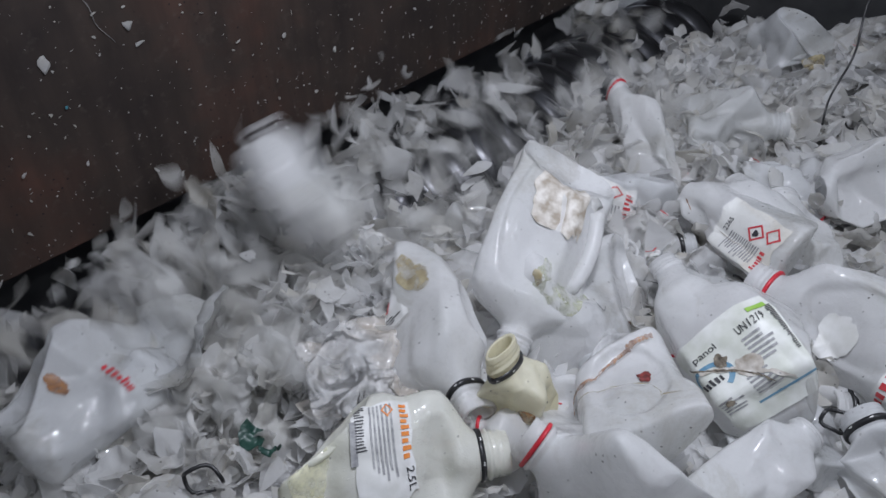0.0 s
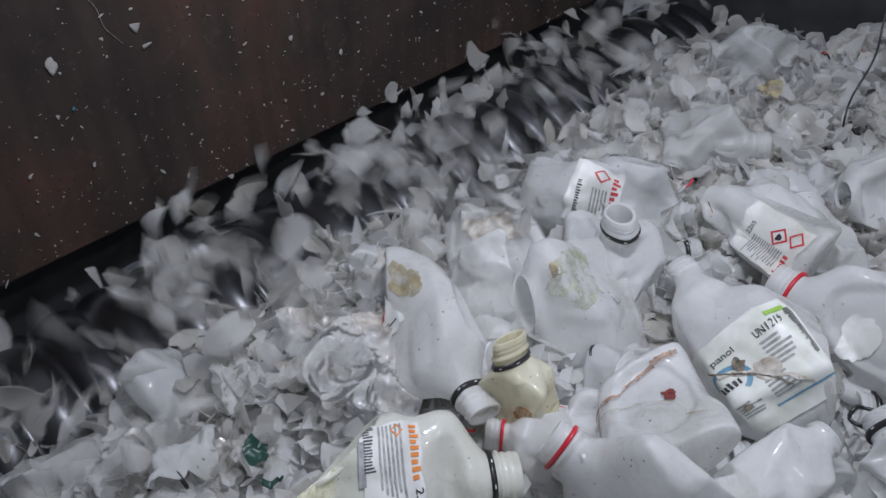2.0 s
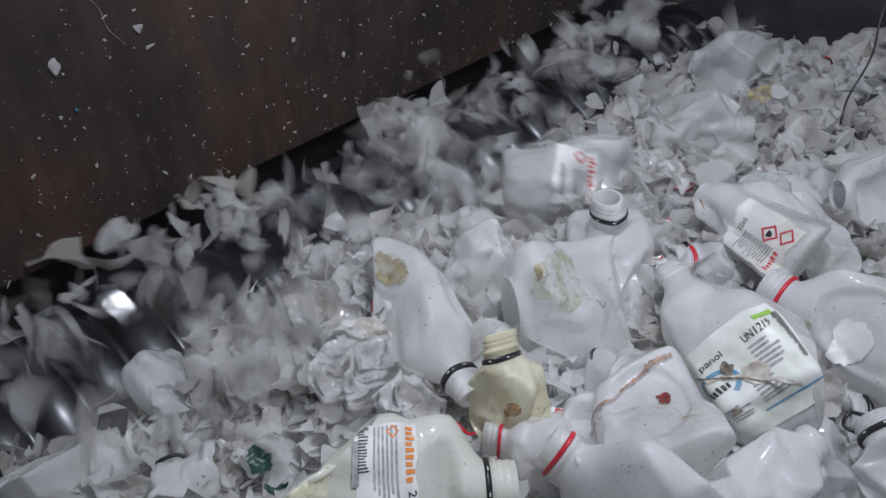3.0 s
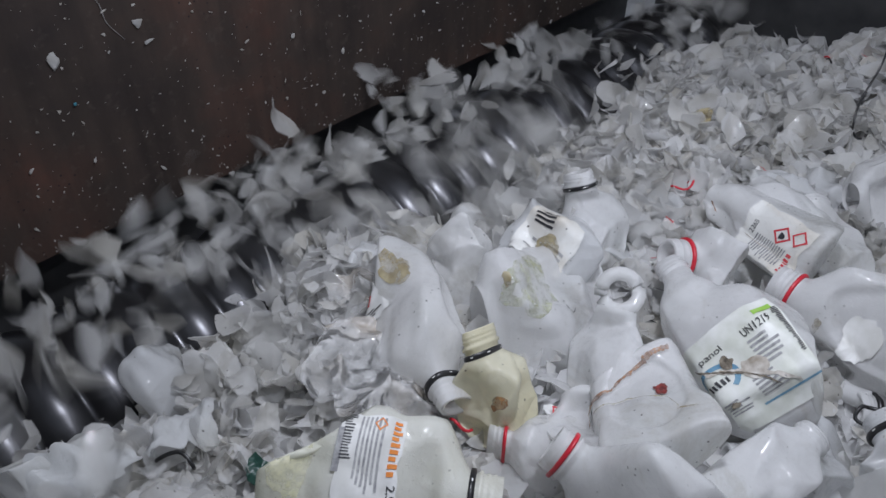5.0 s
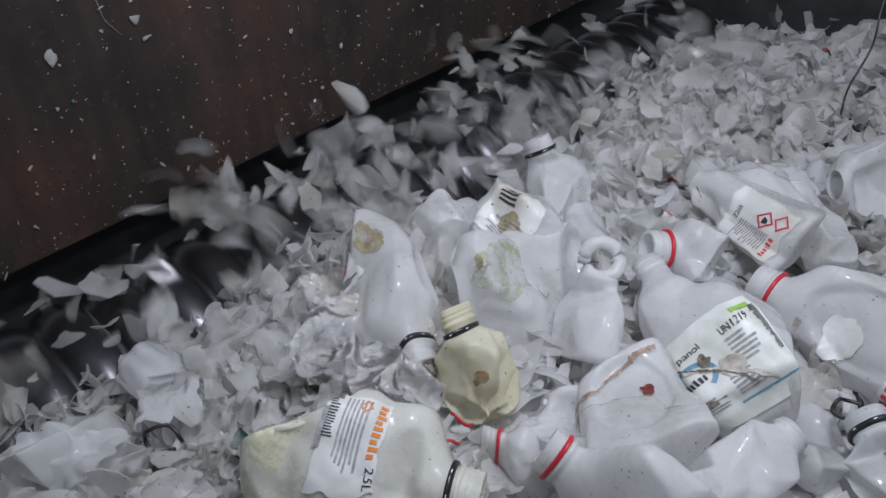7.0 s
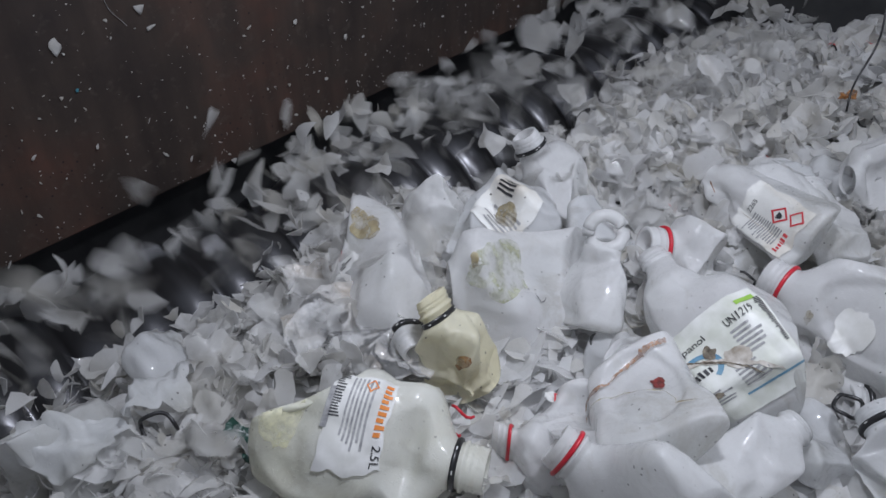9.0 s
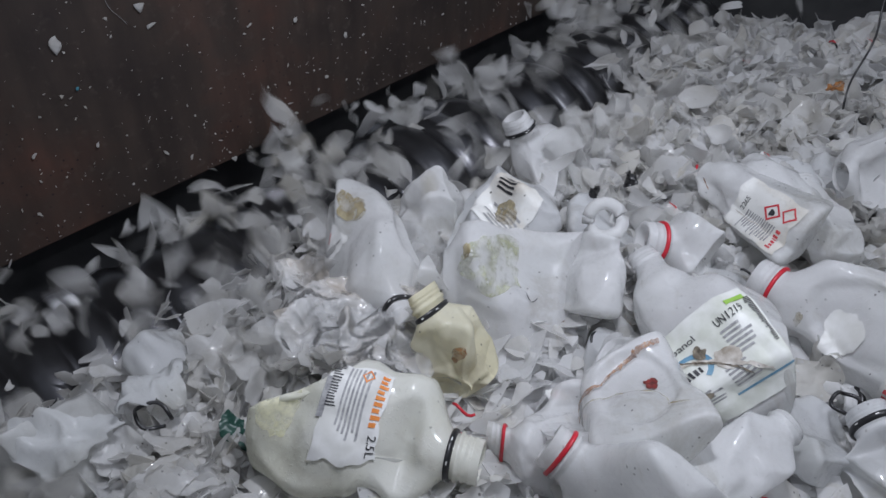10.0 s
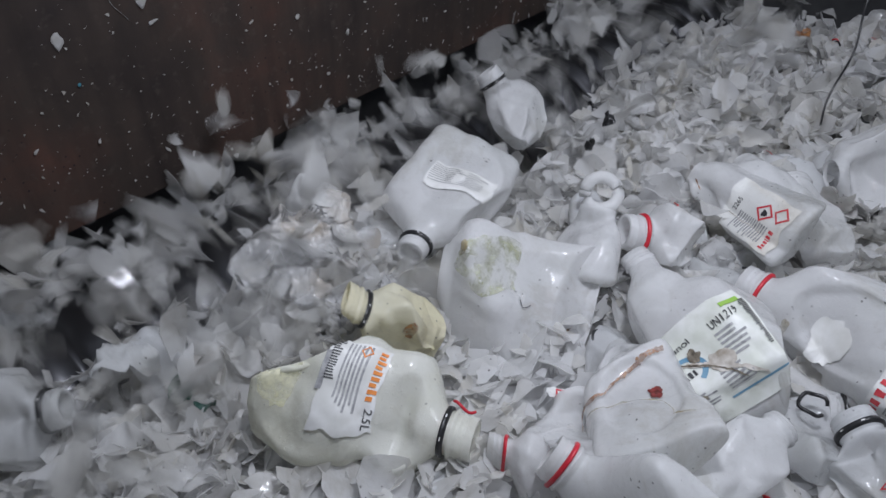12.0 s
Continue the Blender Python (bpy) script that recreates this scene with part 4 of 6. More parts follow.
THINGS["U3"] = bottle("curled half of a translucent bottle", f, HAZY, None, neck=False)
f = Form(0.170, 0.14, 0.10, 2.4, 0.026, 0.03, 137, ((90, 0.0, 0.3, 0.03, 0.6, 0.01),), 0.02, shoulder=0.3, buckle=5, facet=0.4)
THINGS["Z1"] = bottle("crumpled white bottle wedged beside the others", f, WHITE, None, neck=False)
f = Form(0.167, 0.13, 0.09, 2.4, 0.026, 0.03, 139, ((90, 0.0, 0.3, 0.02, 0.7, 0.01),), 0.022, shoulder=0.3, buckle=5, facet=0.4)
THINGS["Z2"] = bottle("torn white bottle standing behind the stained one", f, WHITE, None, neck=False)
f = Form(0.131, 0.12, 0.10, 2.4, 0.026, 0.03, 149, ((90, 0.0, 0.3, 0.03, 0.7, 0.01),), 0.014, shoulder=0.3, buckle=5, facet=0.4)
THINGS["Z3"] = bottle("white bottle under the jug with red print", f, WHITE, BLACK)

f = Form(0.222, 0.075, 0.065, 2.2, 0.022, 0.01, 151, (), 0.008, shoulder=0.15)
THINGS["Z4"] = bottle("narrow folded white bottle beside the hazard label", f, WHITE, None, neck=False)

# crushed bottles lower in the heap
rng = random.Random(404)
for n in range(22):
    f = Form(rng.uniform(0.20, 0.28), rng.uniform(0.11, 0.15), rng.uniform(0.07, 0.10), rng.choice((2.2, 2.6, 3.2)), 0.025, 0.032, 500 + n, ((90, 0.0, 0.3, 0.02, 0.7, 0.01),), 0.016, shoulder=0.28, buckle=8, facet=0.4, fine=0.6)
    o = bottle("crushed dirty white bottle packed low in the heap", f, rng.choice((WHITE, CLOUDY, CLOUDY)), rng.choice((None, None, RED, BLACK)))
    s, q = 0.12 + 0.24 * (n % 6) + rng.uniform(-0.08, 0.08), 0.44 + 0.21 * (n // 6) + rng.uniform(-0.05, 0.05)
    p = W(s, q, pile_z(s, q) - 0.03)
    o.matrix_world = pose(p.x, p.y, p.z, 0, 0, rng.uniform(0, 360)) @ pose(0, 0, 0, 90 + rng.uniform(-12, 12), 0, rng.uniform(-40, 40))

# ---- torn sheets and scraps ----
def torn_sheet(rng, size, n=14, fold=0.35):
    """Thick crumpled sheet with a torn outline."""
    off = Vector((rng.random() * 50, rng.random() * 50, rng.random() * 50))
    k = rng.uniform(-1.0, 1.6) / size
    asp = rng.uniform(0.55, 1.0)
    vs, fs = [], []
    for j in range(n + 1):
        for i in range(n + 1):
            u, v = i / n * 2 - 1, j / n * 2 - 1
            a = math.atan2(v, u)
            m = max(abs(u), abs(v))
            edge = (0.72 + 0.34 * noise.noise(Vector((math.cos(a) * 1.4, math.sin(a) * 1.4, 0)) + off)) + 0.08 * noise.noise(Vector((math.cos(a) * 5, math.sin(a) * 6, 3)) + off)
            r = size * edge * m
            x, y = r * math.cos(a), r * math.sin(a) * asp
            p = Vector((x, y, 0))
            z = fold * size * (noise.noise(p * (1.3 / size) + off) + 0.55 * (0.5 - abs(noise.noise(p * (3.2 / size) + off))))
            if n > 20:
                z += 0.22 * size * (0.4 - abs(noise.noise(p * (7.0 / size) + off)))
            ang = k * x
            if abs(k) > 0.5:
                vs.append(Vector(((1 / k - z) * math.sin(ang), y + 0.3 * z, 1 / k - (1 / k - z) * math.cos(ang))))
            else:
                vs.append(Vector((x, y, z)))
    m = len(vs)
    vs += [v + Vector((0, 0, -0.0016)) for v in vs]
    for j in range(n):
        for i in range(n):
            a = j * (n + 1) + i
            f4 = (a, a + 1, a + n + 2, a + n + 1)
            fs.append(f4)
            fs.append(tuple(m + q for q in reversed(f4)))
    return vs, fs


SLIDERS = []


def sheets():
    rng = random.Random(21)
    kinds = [torn_sheet(rng, rng.uniform(0.045, 0.085), fold=rng.uniform(0.3, 0.6)) for _ in range(22)]
    meshes = []
    for vs, fs in kinds:
        ob = mesh_ob("plastic_fragment", vs, fs, SHARD, smooth="rim")
        meshes.append(ob.data)
        bpy.data.objects.remove(ob)
    for n in range(290):
        s = rng.uniform(-0.45, 1.92)
        q = rng.uniform(0.34, 1.35) if n < 200 else rng.uniform(0.30, 0.50)
        ob = new("plastic_fragment", rng.choice(meshes))
        p = W(s, q, pile_z(s, q) + (rng.uniform(-0.035, -0.01) if crowded(s, q) else rng.uniform(0.0, 0.03)))
        ob.matrix_world = Matrix.Translation(p) @ rand_turn(rng, 0.35 if crowded(s, q) else 0.9).to_4x4() @ Matrix.Scale(rng.uniform(0.7, 1.15) if q < 0.55 or s > 1.1 else rng.uniform(0.9, 1.6), 4)
        tagged(ob, "torn milky white bottle fragment lying on the heap", "plastic fragment", "bottle fragments")
        if n >= 200:
            SLIDERS.append((ob, s, q))


sheets()


def torn_layer():
    """Crumpled half-shredded sheets mixed through the heap's far end and its left edge."""
    rng = random.Random(66)
    kinds = [torn_sheet(rng, rng.uniform(0.022, 0.060), n=9, fold=rng.uniform(0.35, 0.7)) for _ in range(60)]
    vs, fs = [], []
    for n in range(620):
        if n < 430:
            s, q = rng.uniform(0.72, S1 - 0.06), rng.uniform(0.36, 1.30)
        else:
            s, q = rng.uniform(-0.35, 0.45), rng.uniform(0.34, 0.60)
        sv, sf = rng.choice(kinds)
        m, p, o = rand_turn(rng, 1.0), W(s, q, pile_z(s, q) + rng.uniform(-0.008, 0.028)), len(vs)
        vs += [p + m @ v for v in sv]
        fs += [tuple(o + i for i in f) for f in sf]
    ob = mesh_ob("torn_sheets", vs, fs, FLAKE, smooth="rim")
    tagged(ob, "crumpled half-shredded white plastic sheets mixed through the heap", "plastic scrap", kind="stuff")


torn_layer()


def crinkled(rng, size, n=64):
    """A thin film pressed into sharp random wrinkles, with an uneven outline."""
    off = Vector((rng.random() * 50, rng.random() * 50, rng.random() * 50))
    vs, fs = [], []
    for j in range(n + 1):
        for i in range(n + 1):
            u, v = i / n * 2 - 1, j / n * 2 - 1
            a, m = math.atan2(v, u), max(abs(u), abs(v))
            r = size * m * (0.85 + 0.3 * noise.noise(Vector((math.cos(a) * 1.6, math.sin(a) * 1.6, 0)) + off))
            p = Vector((r * math.cos(a), r * math.sin(a) * 0.8, 0))
            z = 0.05 * noise.noise(p * 9 + off) + 0.05 * (0.4 - abs(noise.noise(p * 17 + off))) + 0.012 * (0.4 - abs(noise.noise(p * 38 + off))) + 0.003 * (0.4 - abs(noise.noise(p * 90 + off)))
            vs.append(p + noise.noise_vector(p * 20 + off) * 0.008 + Vector((0, 0, z)))
    m = len(vs)
    vs += [v + Vector((0, 0, -0.0008)) for v in vs]
    for j in range(n):
        for i in range(n):
            a = j * (n + 1) + i
            f4 = (a, a + 1, a + n + 2, a + n + 1)
            fs += [f4, tuple(m + q for q in reversed(f4))]
    return vs, fs


def scrap(key, label, name, size, material, seed, fold=0.5, category="plastic scrap"):
    rng = random.Random(seed)
    vs, fs = crinkled(rng, size) if material is FILM else torn_sheet(rng, size, 16, fold)
    THINGS[key] = tagged(mesh_ob(name, vs, fs, material), label, category)


scrap("film1", "crumpled clear wet plastic film with brown dirt", "plastic_film", 0.12, FILM, 4, 0.7, "plastic film")
scrap("film2", "crumpled clear wet plastic film", "plastic_film", 0.10, FILM, 9, 0.8, "plastic film")
scrap("film3", "crumpled clear plastic film glistening among the shreds", "plastic_film", 0.09, FILM, 14, 0.8, "plastic film")
scrap("green1", "dark green torn plastic piece", "green_scrap", 0.028, GREEN, 3)
scrap("green2", "dark green torn plastic piece", "green_scrap", 0.024, GREEN, 6)
scrap("black1", "black torn plastic strip", "black_scrap", 0.030, BLACK, 8)
scrap("black2", "thin black torn plastic strip", "black_scrap", 0.022, BLACK, 12)
scrap("brown1", "brown-stained torn plastic piece on the heap", "stained_scrap", 0.030, BROWN, 15)
scrap("brown2", "dark brown-stained scrap on the heap", "stained_scrap", 0.026, RUST, 18)
scrap("sheet1", "large curled translucent sheet at the heap's edge", "curled_sheet", 0.085, HAZY, 26, 0.7)
scrap("sheet2", "large curled translucent sheet at the heap's edge", "curled_sheet", 0.08, HAZY, 28, 0.8)
scrap("sheet3", "large thin white sheet sliding to the rotor", "curled_sheet", 0.15, HAZY, 29, 0.45)
scrap("sheet4", "torn white sheet thrown up at the rotor", "curled_sheet", 0.10, SHARD, 33, 0.5)

# thin black wire standing in the heap
pts = [Vector((0.006 * math.sin(i * 0.5), 0.004 * math.sin(i * 0.9), 0.32 * i / 20)) for i in range(21)]
vs, fs = tube(pts, 0.0022, 8)
THINGS["wire"] = tagged(mesh_ob("black_wire", vs, fs, BLACK), "thin black wire sticking out of the heap", "wire")
# loose black rings among the bottles
for key, r in (("loop1", 0.020), ("loop2", 0.024)):
    pts = [Vector((r * math.cos(a * 0.3), r * 0.8 * math.sin(a * 0.3), 0.004 * math.sin(a))) for a in range(19)]
    vs, fs = tube(pts, 0.0028, 8)
    THINGS[key] = tagged(mesh_ob("loose_neck_ring", vs, fs, BLACK), "loose broken black neck ring among the bottles", "neck ring")


def clutter():
    """Torn label bits, red and black ring bits among the shreds."""
    rng = random.Random(55)
    def lay(ob, s, q, up):
        p = W(s, q, pile_z(s, q) + up)
        ob.matrix_world = Matrix.Translation(p) @ rand_turn(rng, 0.6).to_4x4()
    for n in range(9):
        vs, fs = torn_sheet(rng, rng.uniform(0.018, 0.03), 10, 0.35)
        ob = tagged(mesh_ob("label_scrap", vs, fs, PAPER), "torn crumpled white label scrap with red print", "label scrap", "label scraps")
        bm = bmesh.new()
        slab(bm, (0.016, 0.0025, 0.0008), pose(0.002, 0.003, 0.008, 10, 0, 40))
        slab(bm, (0.016, 0.0025, 0.0008), pose(0.004, -0.006, 0.008, 10, 0, -35))
        part("red_print", bm, INK_RED, ob)
        lay(ob, rng.uniform(0.1, 1.8), rng.uniform(0.4, 0.95), 0.02)
    for n in range(16):
        r, mat, word = rng.uniform(0.018, 0.026), *((RED, "red") if n % 2 else (BLACK, "black"))
        k = rng.randint(6, 16)
        pts = [Vector((r * math.cos(a * 0.3), r * 0.8 * math.sin(a * 0.3), 0.005 * math.sin(a * 0.8))) for a in range(k)]
        vs, fs = tube(pts, 0.0022, 8)
        ob = tagged(mesh_ob("ring_scrap", vs, fs, mat), "broken %s neck ring bit among the shreds" % word, "neck ring", "broken rings")
        lay(ob, rng.uniform(0.1, 1.8), rng.uniform(0.4, 1.0), 0.018)


clutter()


# ---- specks on the back wall ----
def wall_scrap(s, z, size, seed, material=SHARD, label="small white plastic scrap stuck to the steel wall"):
    vs, fs = flake_shape(random.Random(seed), size, 0.001, 2, 10)
    ob = mesh_ob("stuck_scrap", [Vector((v.x, v.y * 0.8, v.z * 0.5)) for v in vs], fs, material)
    p = W(s, 0.004, z)
    ob.matrix_world = pose(p.x, p.y, p.z, 0, 0, YAW) @ pose(0, 0, 0, 90, 0, 0) @ pose(0, 0, 0, 0, 0, seed * 40)
    return tagged(ob, label, "plastic scrap", "scraps on the wall")


wall_scrap(0.339, 0.345, 0.013, 3)
wall_scrap(0.350, 0.309, 0.016, 4)
wall_scrap(0.194, 0.324, 0.016, 5)
wall_scrap(0.447, -0.002, 0.010, 6)
wall_scrap(0.206, 0.248, 0.006, 7, TEAL, "tiny teal plastic scrap stuck to the steel wall")
wall_scrap(0.109, 0.168, 0.008, 8)
wall_scrap(0.593, 0.063, 0.007, 9)
wall_scrap(0.207, 0.143, 0.006, 10)
wall_scrap(0.630, 0.229, 0.006, 11)
wall_scrap(0.771, 0.039, 0.007, 12)
wall_scrap(1.338, 0.007, 0.008, 13)
wall_scrap(0.009, 0.000, 0.010, 14)
wall_scrap(0.599, 0.145, 0.006, 15)
wall_scrap(1.024, 0.043, 0.006, 16)
wall_scrap(0.981, 0.173, 0.007, 17)
wall_scrap(1.452, 0.007, 0.008, 18)


def wall_specks():
    rng = random.Random(77)
    vs, fs = [], []
    for n in range(1300):
        s, z = rng.uniform(-0.1, 1.75), 0.005 + 0.75 * rng.random() ** 1.5
        g = 0.0008 + 0.0034 * rng.random() ** 3
        sv, sf = flake_shape(rng, g, 0.0004, 1, 6)
        t = Matrix.Rotation(rng.uniform(0, 6.28), 3, "Z")
        o = len(vs)
        lng = rng.choice((1, 1, 1, 2.2))
        for v in sv:
            v = t @ Vector((v.x * lng, v.y, 0))
            vs.append(W(s + v.x, 0.002 + 0.001 * rng.random(), z + v.y))
        fs += [tuple(o + i for i in f) for f in sf]
    tagged(mesh_ob("wall_specks", vs, fs, SHARD), "fine white plastic specks stuck to the steel wall", "plastic specks", kind="stuff")
    pts = [W(0.275 + 0.02 * math.sin(i * 0.7) * 0.2 + i * 0.003, 0.002, 0.41 - 0.008 * i) for i in range(12)]
    vs, fs = tube(pts, 0.0004, 6)
    tagged(mesh_ob("wall_scratch", vs, fs, INK_GREY), "pale scratch on the steel wall", "scratch", kind="stuff")


wall_specks()


# ---- pieces in motion ----
def tossed(rng, i, meshes):
    """A shred that is drawn to the rotor, flung over it and falls back, again and again."""
    ob = new("plastic_shred", meshes[i % len(meshes)])
    tagged(ob, "torn milky white plastic shred thrown about by the rotor", "plastic shred", "flying shreds")
    return ob


def toss_rows(rng, lane, grouped=False):
    t = -rng.random() * 0.5
    s = rng.triangular(-0.3, 1.9, 0.22)
    last = rng.uniform(0.05, 0.45)
    a = [rng.uniform(0, 360) for _ in range(3)]
    spin = [rng.uniform(-300, 300) for _ in range(3)]
    out = []
    while t < 12.4:
        span = rng.uniform(0.16, 0.32)
        high = rng.random() < 0.016 and not grouped
        if high:
            span = rng.uniform(0.45, 0.65)
        q1 = max(0.085, min(0.5, last + rng.choice((-1, 1)) * rng.uniform(0.12, 0.36)))
        q0 = last
        last = q1
        rise = rng.uniform(0.12, 0.30) if high else rng.uniform(0.0, 0.04)
        ds = rng.uniform(-0.12, 0.12)
        n = 4
        for k in range(n):
            u = k / n
            q = q0 + (q1 - q0) * u
            dq = q - ROTOR_Q
            drum = ROTOR_Z + math.sqrt(max(0.0, (ROTOR_R + 0.012) ** 2 - dq * dq)) if abs(dq) < ROTOR_R else -9
            z = max(drum, pile_z(s, q) + 0.01) + rise * 4 * u * (1 - u)
            if lane == 2 and s >= 0.75:
                z -= 0.35 * smooth01((t - 4.4) / 0.6) * smooth01((10.2 - t) / 0.6)
            elif lane == 2:
                z -= 0.35 * smooth01((t - 1.6) / 0.6) * smooth01((10.4 - t) / 0.6)
            out.append((t + u * span, s + ds * u, q, z, [a[c] + spin[c] * u * span for c in range(3)]))
        a = [a[c] + spin[c] * span for c in range(3)]
        spin = [max(-420, min(420, spin[c] + rng.uniform(-200, 200))) for c in range(3)]
        s = min(1.9, max(-0.3, s + ds))
        t += span
    return out


def turn_rows(out):
    rows = []
    def at(t):
        for (t0, *p0), (t1, *p1) in zip(out, out[1:]):
            if t0 <= t <= t1:
                f = (t - t0) / (t1 - t0)
                p = [p0[i] + (p1[i] - p0[i]) * f for i in range(3)]
                return p, [p0[3][c] + (p1[3][c] - p0[3][c]) * f for c in range(3)]
        return list(out[-1][1:4]), out[-1][4]
    ts = [0.0] + [r[0] for r in out if 0.03 < r[0] < 11.97] + [12.0]
    for t in ts:
        p, a = at(t)
        w = W(*p)
        rows.append((t, pose(w.x, w.y, w.z, *a)))
    return rows


rng = random.Random(91)
SHREDS = []
for n in range(26):
    vs, fs = flake_shape(rng, rng.uniform(0.022, 0.046), 0.0014, 3, 12)
    tmp = mesh_ob("plastic_shred", vs, fs, FLYER, smooth="rim")
    SHREDS.append(tmp.data)
    bpy.data.objects.remove(tmp)
FLYING = [tossed(rng, i, SHREDS) for i in range(220)]


def clump(seed):
    """A handful of shreds that slides down to the rotor as one."""
    rng = random.Random(seed)
    vs, fs = [], []
    for n in range(34):
        sv, sf = flake_shape(rng, rng.choice((0.02, 0.028, 0.036)))
        m, o = rand_turn(rng, 1.2), len(vs)
        p = Vector((rng.gauss(0, 0.055), rng.gauss(0, 0.055), rng.gauss(0, 0.014)))
        vs += [p + m @ v for v in sv]
        fs += [tuple(o + i for i in f) for f in sf]
    ob = mesh_ob("shred_clump", vs, fs, FLAKE, smooth="rim")
    return tagged(ob, "loose clump of white plastic shreds sliding to the rotor", "plastic scrap", kind="stuff")


CLUMPS = [clump(300 + i) for i in range(84)]


DRIFTS = [clump(420 + i) for i in range(44)]


def drift_rows(rng, i):
    """A clump that lies back from the rotor in the middle of the time and slides forward before and after."""
    s, deep = -0.22 + 0.86 * (i % 22) / 21 + rng.uniform(-0.03, 0.03), 0.06 * (i // 22)
    a, ph, rows = rng.uniform(0, 360), rng.uniform(0, 6), []
    for k in range(41):
        t = 0.3 * k
        back = smooth01((t - 0.8) / 1.6) * (0.55 + 0.45 * smooth01((t - 3.2) / 1.2)) * smooth01((6.9 - t) / 1.3)
        q = 0.27 + deep + 0.15 * back + 0.012 * math.sin(t * 2.1 + ph)
        p = W(s + 0.02 * math.sin(t * 1.3 + ph), q, -0.115 + 0.55 * deep - 0.05 * back + 0.008 * math.sin(t * 4.7 + ph))
        rows.append((t, pose(p.x, p.y, p.z, -18 + 10 * math.sin(t * 2.3 + ph), 10 * math.sin(t * 1.9 + ph * 3), a + 15 * math.sin(t * 0.9 + ph))))
    return rows


def spray(seed):
    """A scatter of shreds that flies over the rotor together."""
    rng = random.Random(seed)
    vs, fs = [], []
    for n in range(13):
        sv, sf = flake_shape(rng, rng.choice((0.02, 0.028, 0.036, 0.045)))
        m, o = rand_turn(rng, 3.0), len(vs)
        p = Vector((rng.gauss(0, 0.09), rng.gauss(0, 0.05), rng.gauss(0, 0.03)))
        vs += [p + m @ v for v in sv]
        fs += [tuple(o + i for i in f) for f in sf]
    ob = mesh_ob("shred_spray", vs, fs, FLYER, smooth="rim")
    return tagged(ob, "spray of white plastic shreds flung up by the rotor", "plastic scrap", kind="stuff")


SPRAYS = [spray(600 + i) for i in range(80)]


def spray_rows(rng):
    out = toss_rows(rng, 2 if rng.random() < 0.42 else 0, True)
    return turn_rows([(t, s, q, z, [12 * math.sin(a[0] * 0.02), 40 * math.sin(a[1] * 0.02), YAW + 25 * math.sin(a[2] * 0.01)]) for t, s, q, z, a in out])


def slide_rows(rng, far=False):
    rows, t = [], 0.0
    s, q = rng.uniform(-0.3, 1.85), rng.uniform(0.24, 0.52)
    if far:
        s, q = rng.uniform(0.85, 1.85), rng.uniform(0.28, 0.66)
    a, k = rng.uniform(0, 360), 1.7 if far else 1.0
    ph = rng.uniform(0, 6)
    while t < 12.3:
        qq = q + 0.05 * math.sin(t * 1.7 * k + ph)
        ss = s + 0.05 * math.sin(t * 1.1 + ph * 2)
        z = pile_z(ss, qq) + 0.012 + 0.014 * math.sin(t * 5.1 * k + ph)
        w = W(ss, qq, z)
        rows.append((t, pose(w.x, w.y, w.z, 14 * math.sin(t * 2.3 + ph), 14 * math.sin(t * 1.9 + ph * 3), a + 22 * math.sin(t * 0.9 + ph))))
        t += 0.3 / k
    return rows


def poses(rows, along=0.0, shift=(0, 0, 0)):
    """Rows of (t, x, y, z, rx, ry, rz), moved along the bottle's own axis and shifted in the world."""
    return [(r[0], pose(*shift) @ pose(*r[1:]) @ pose(0, 0, along)) for r in rows]


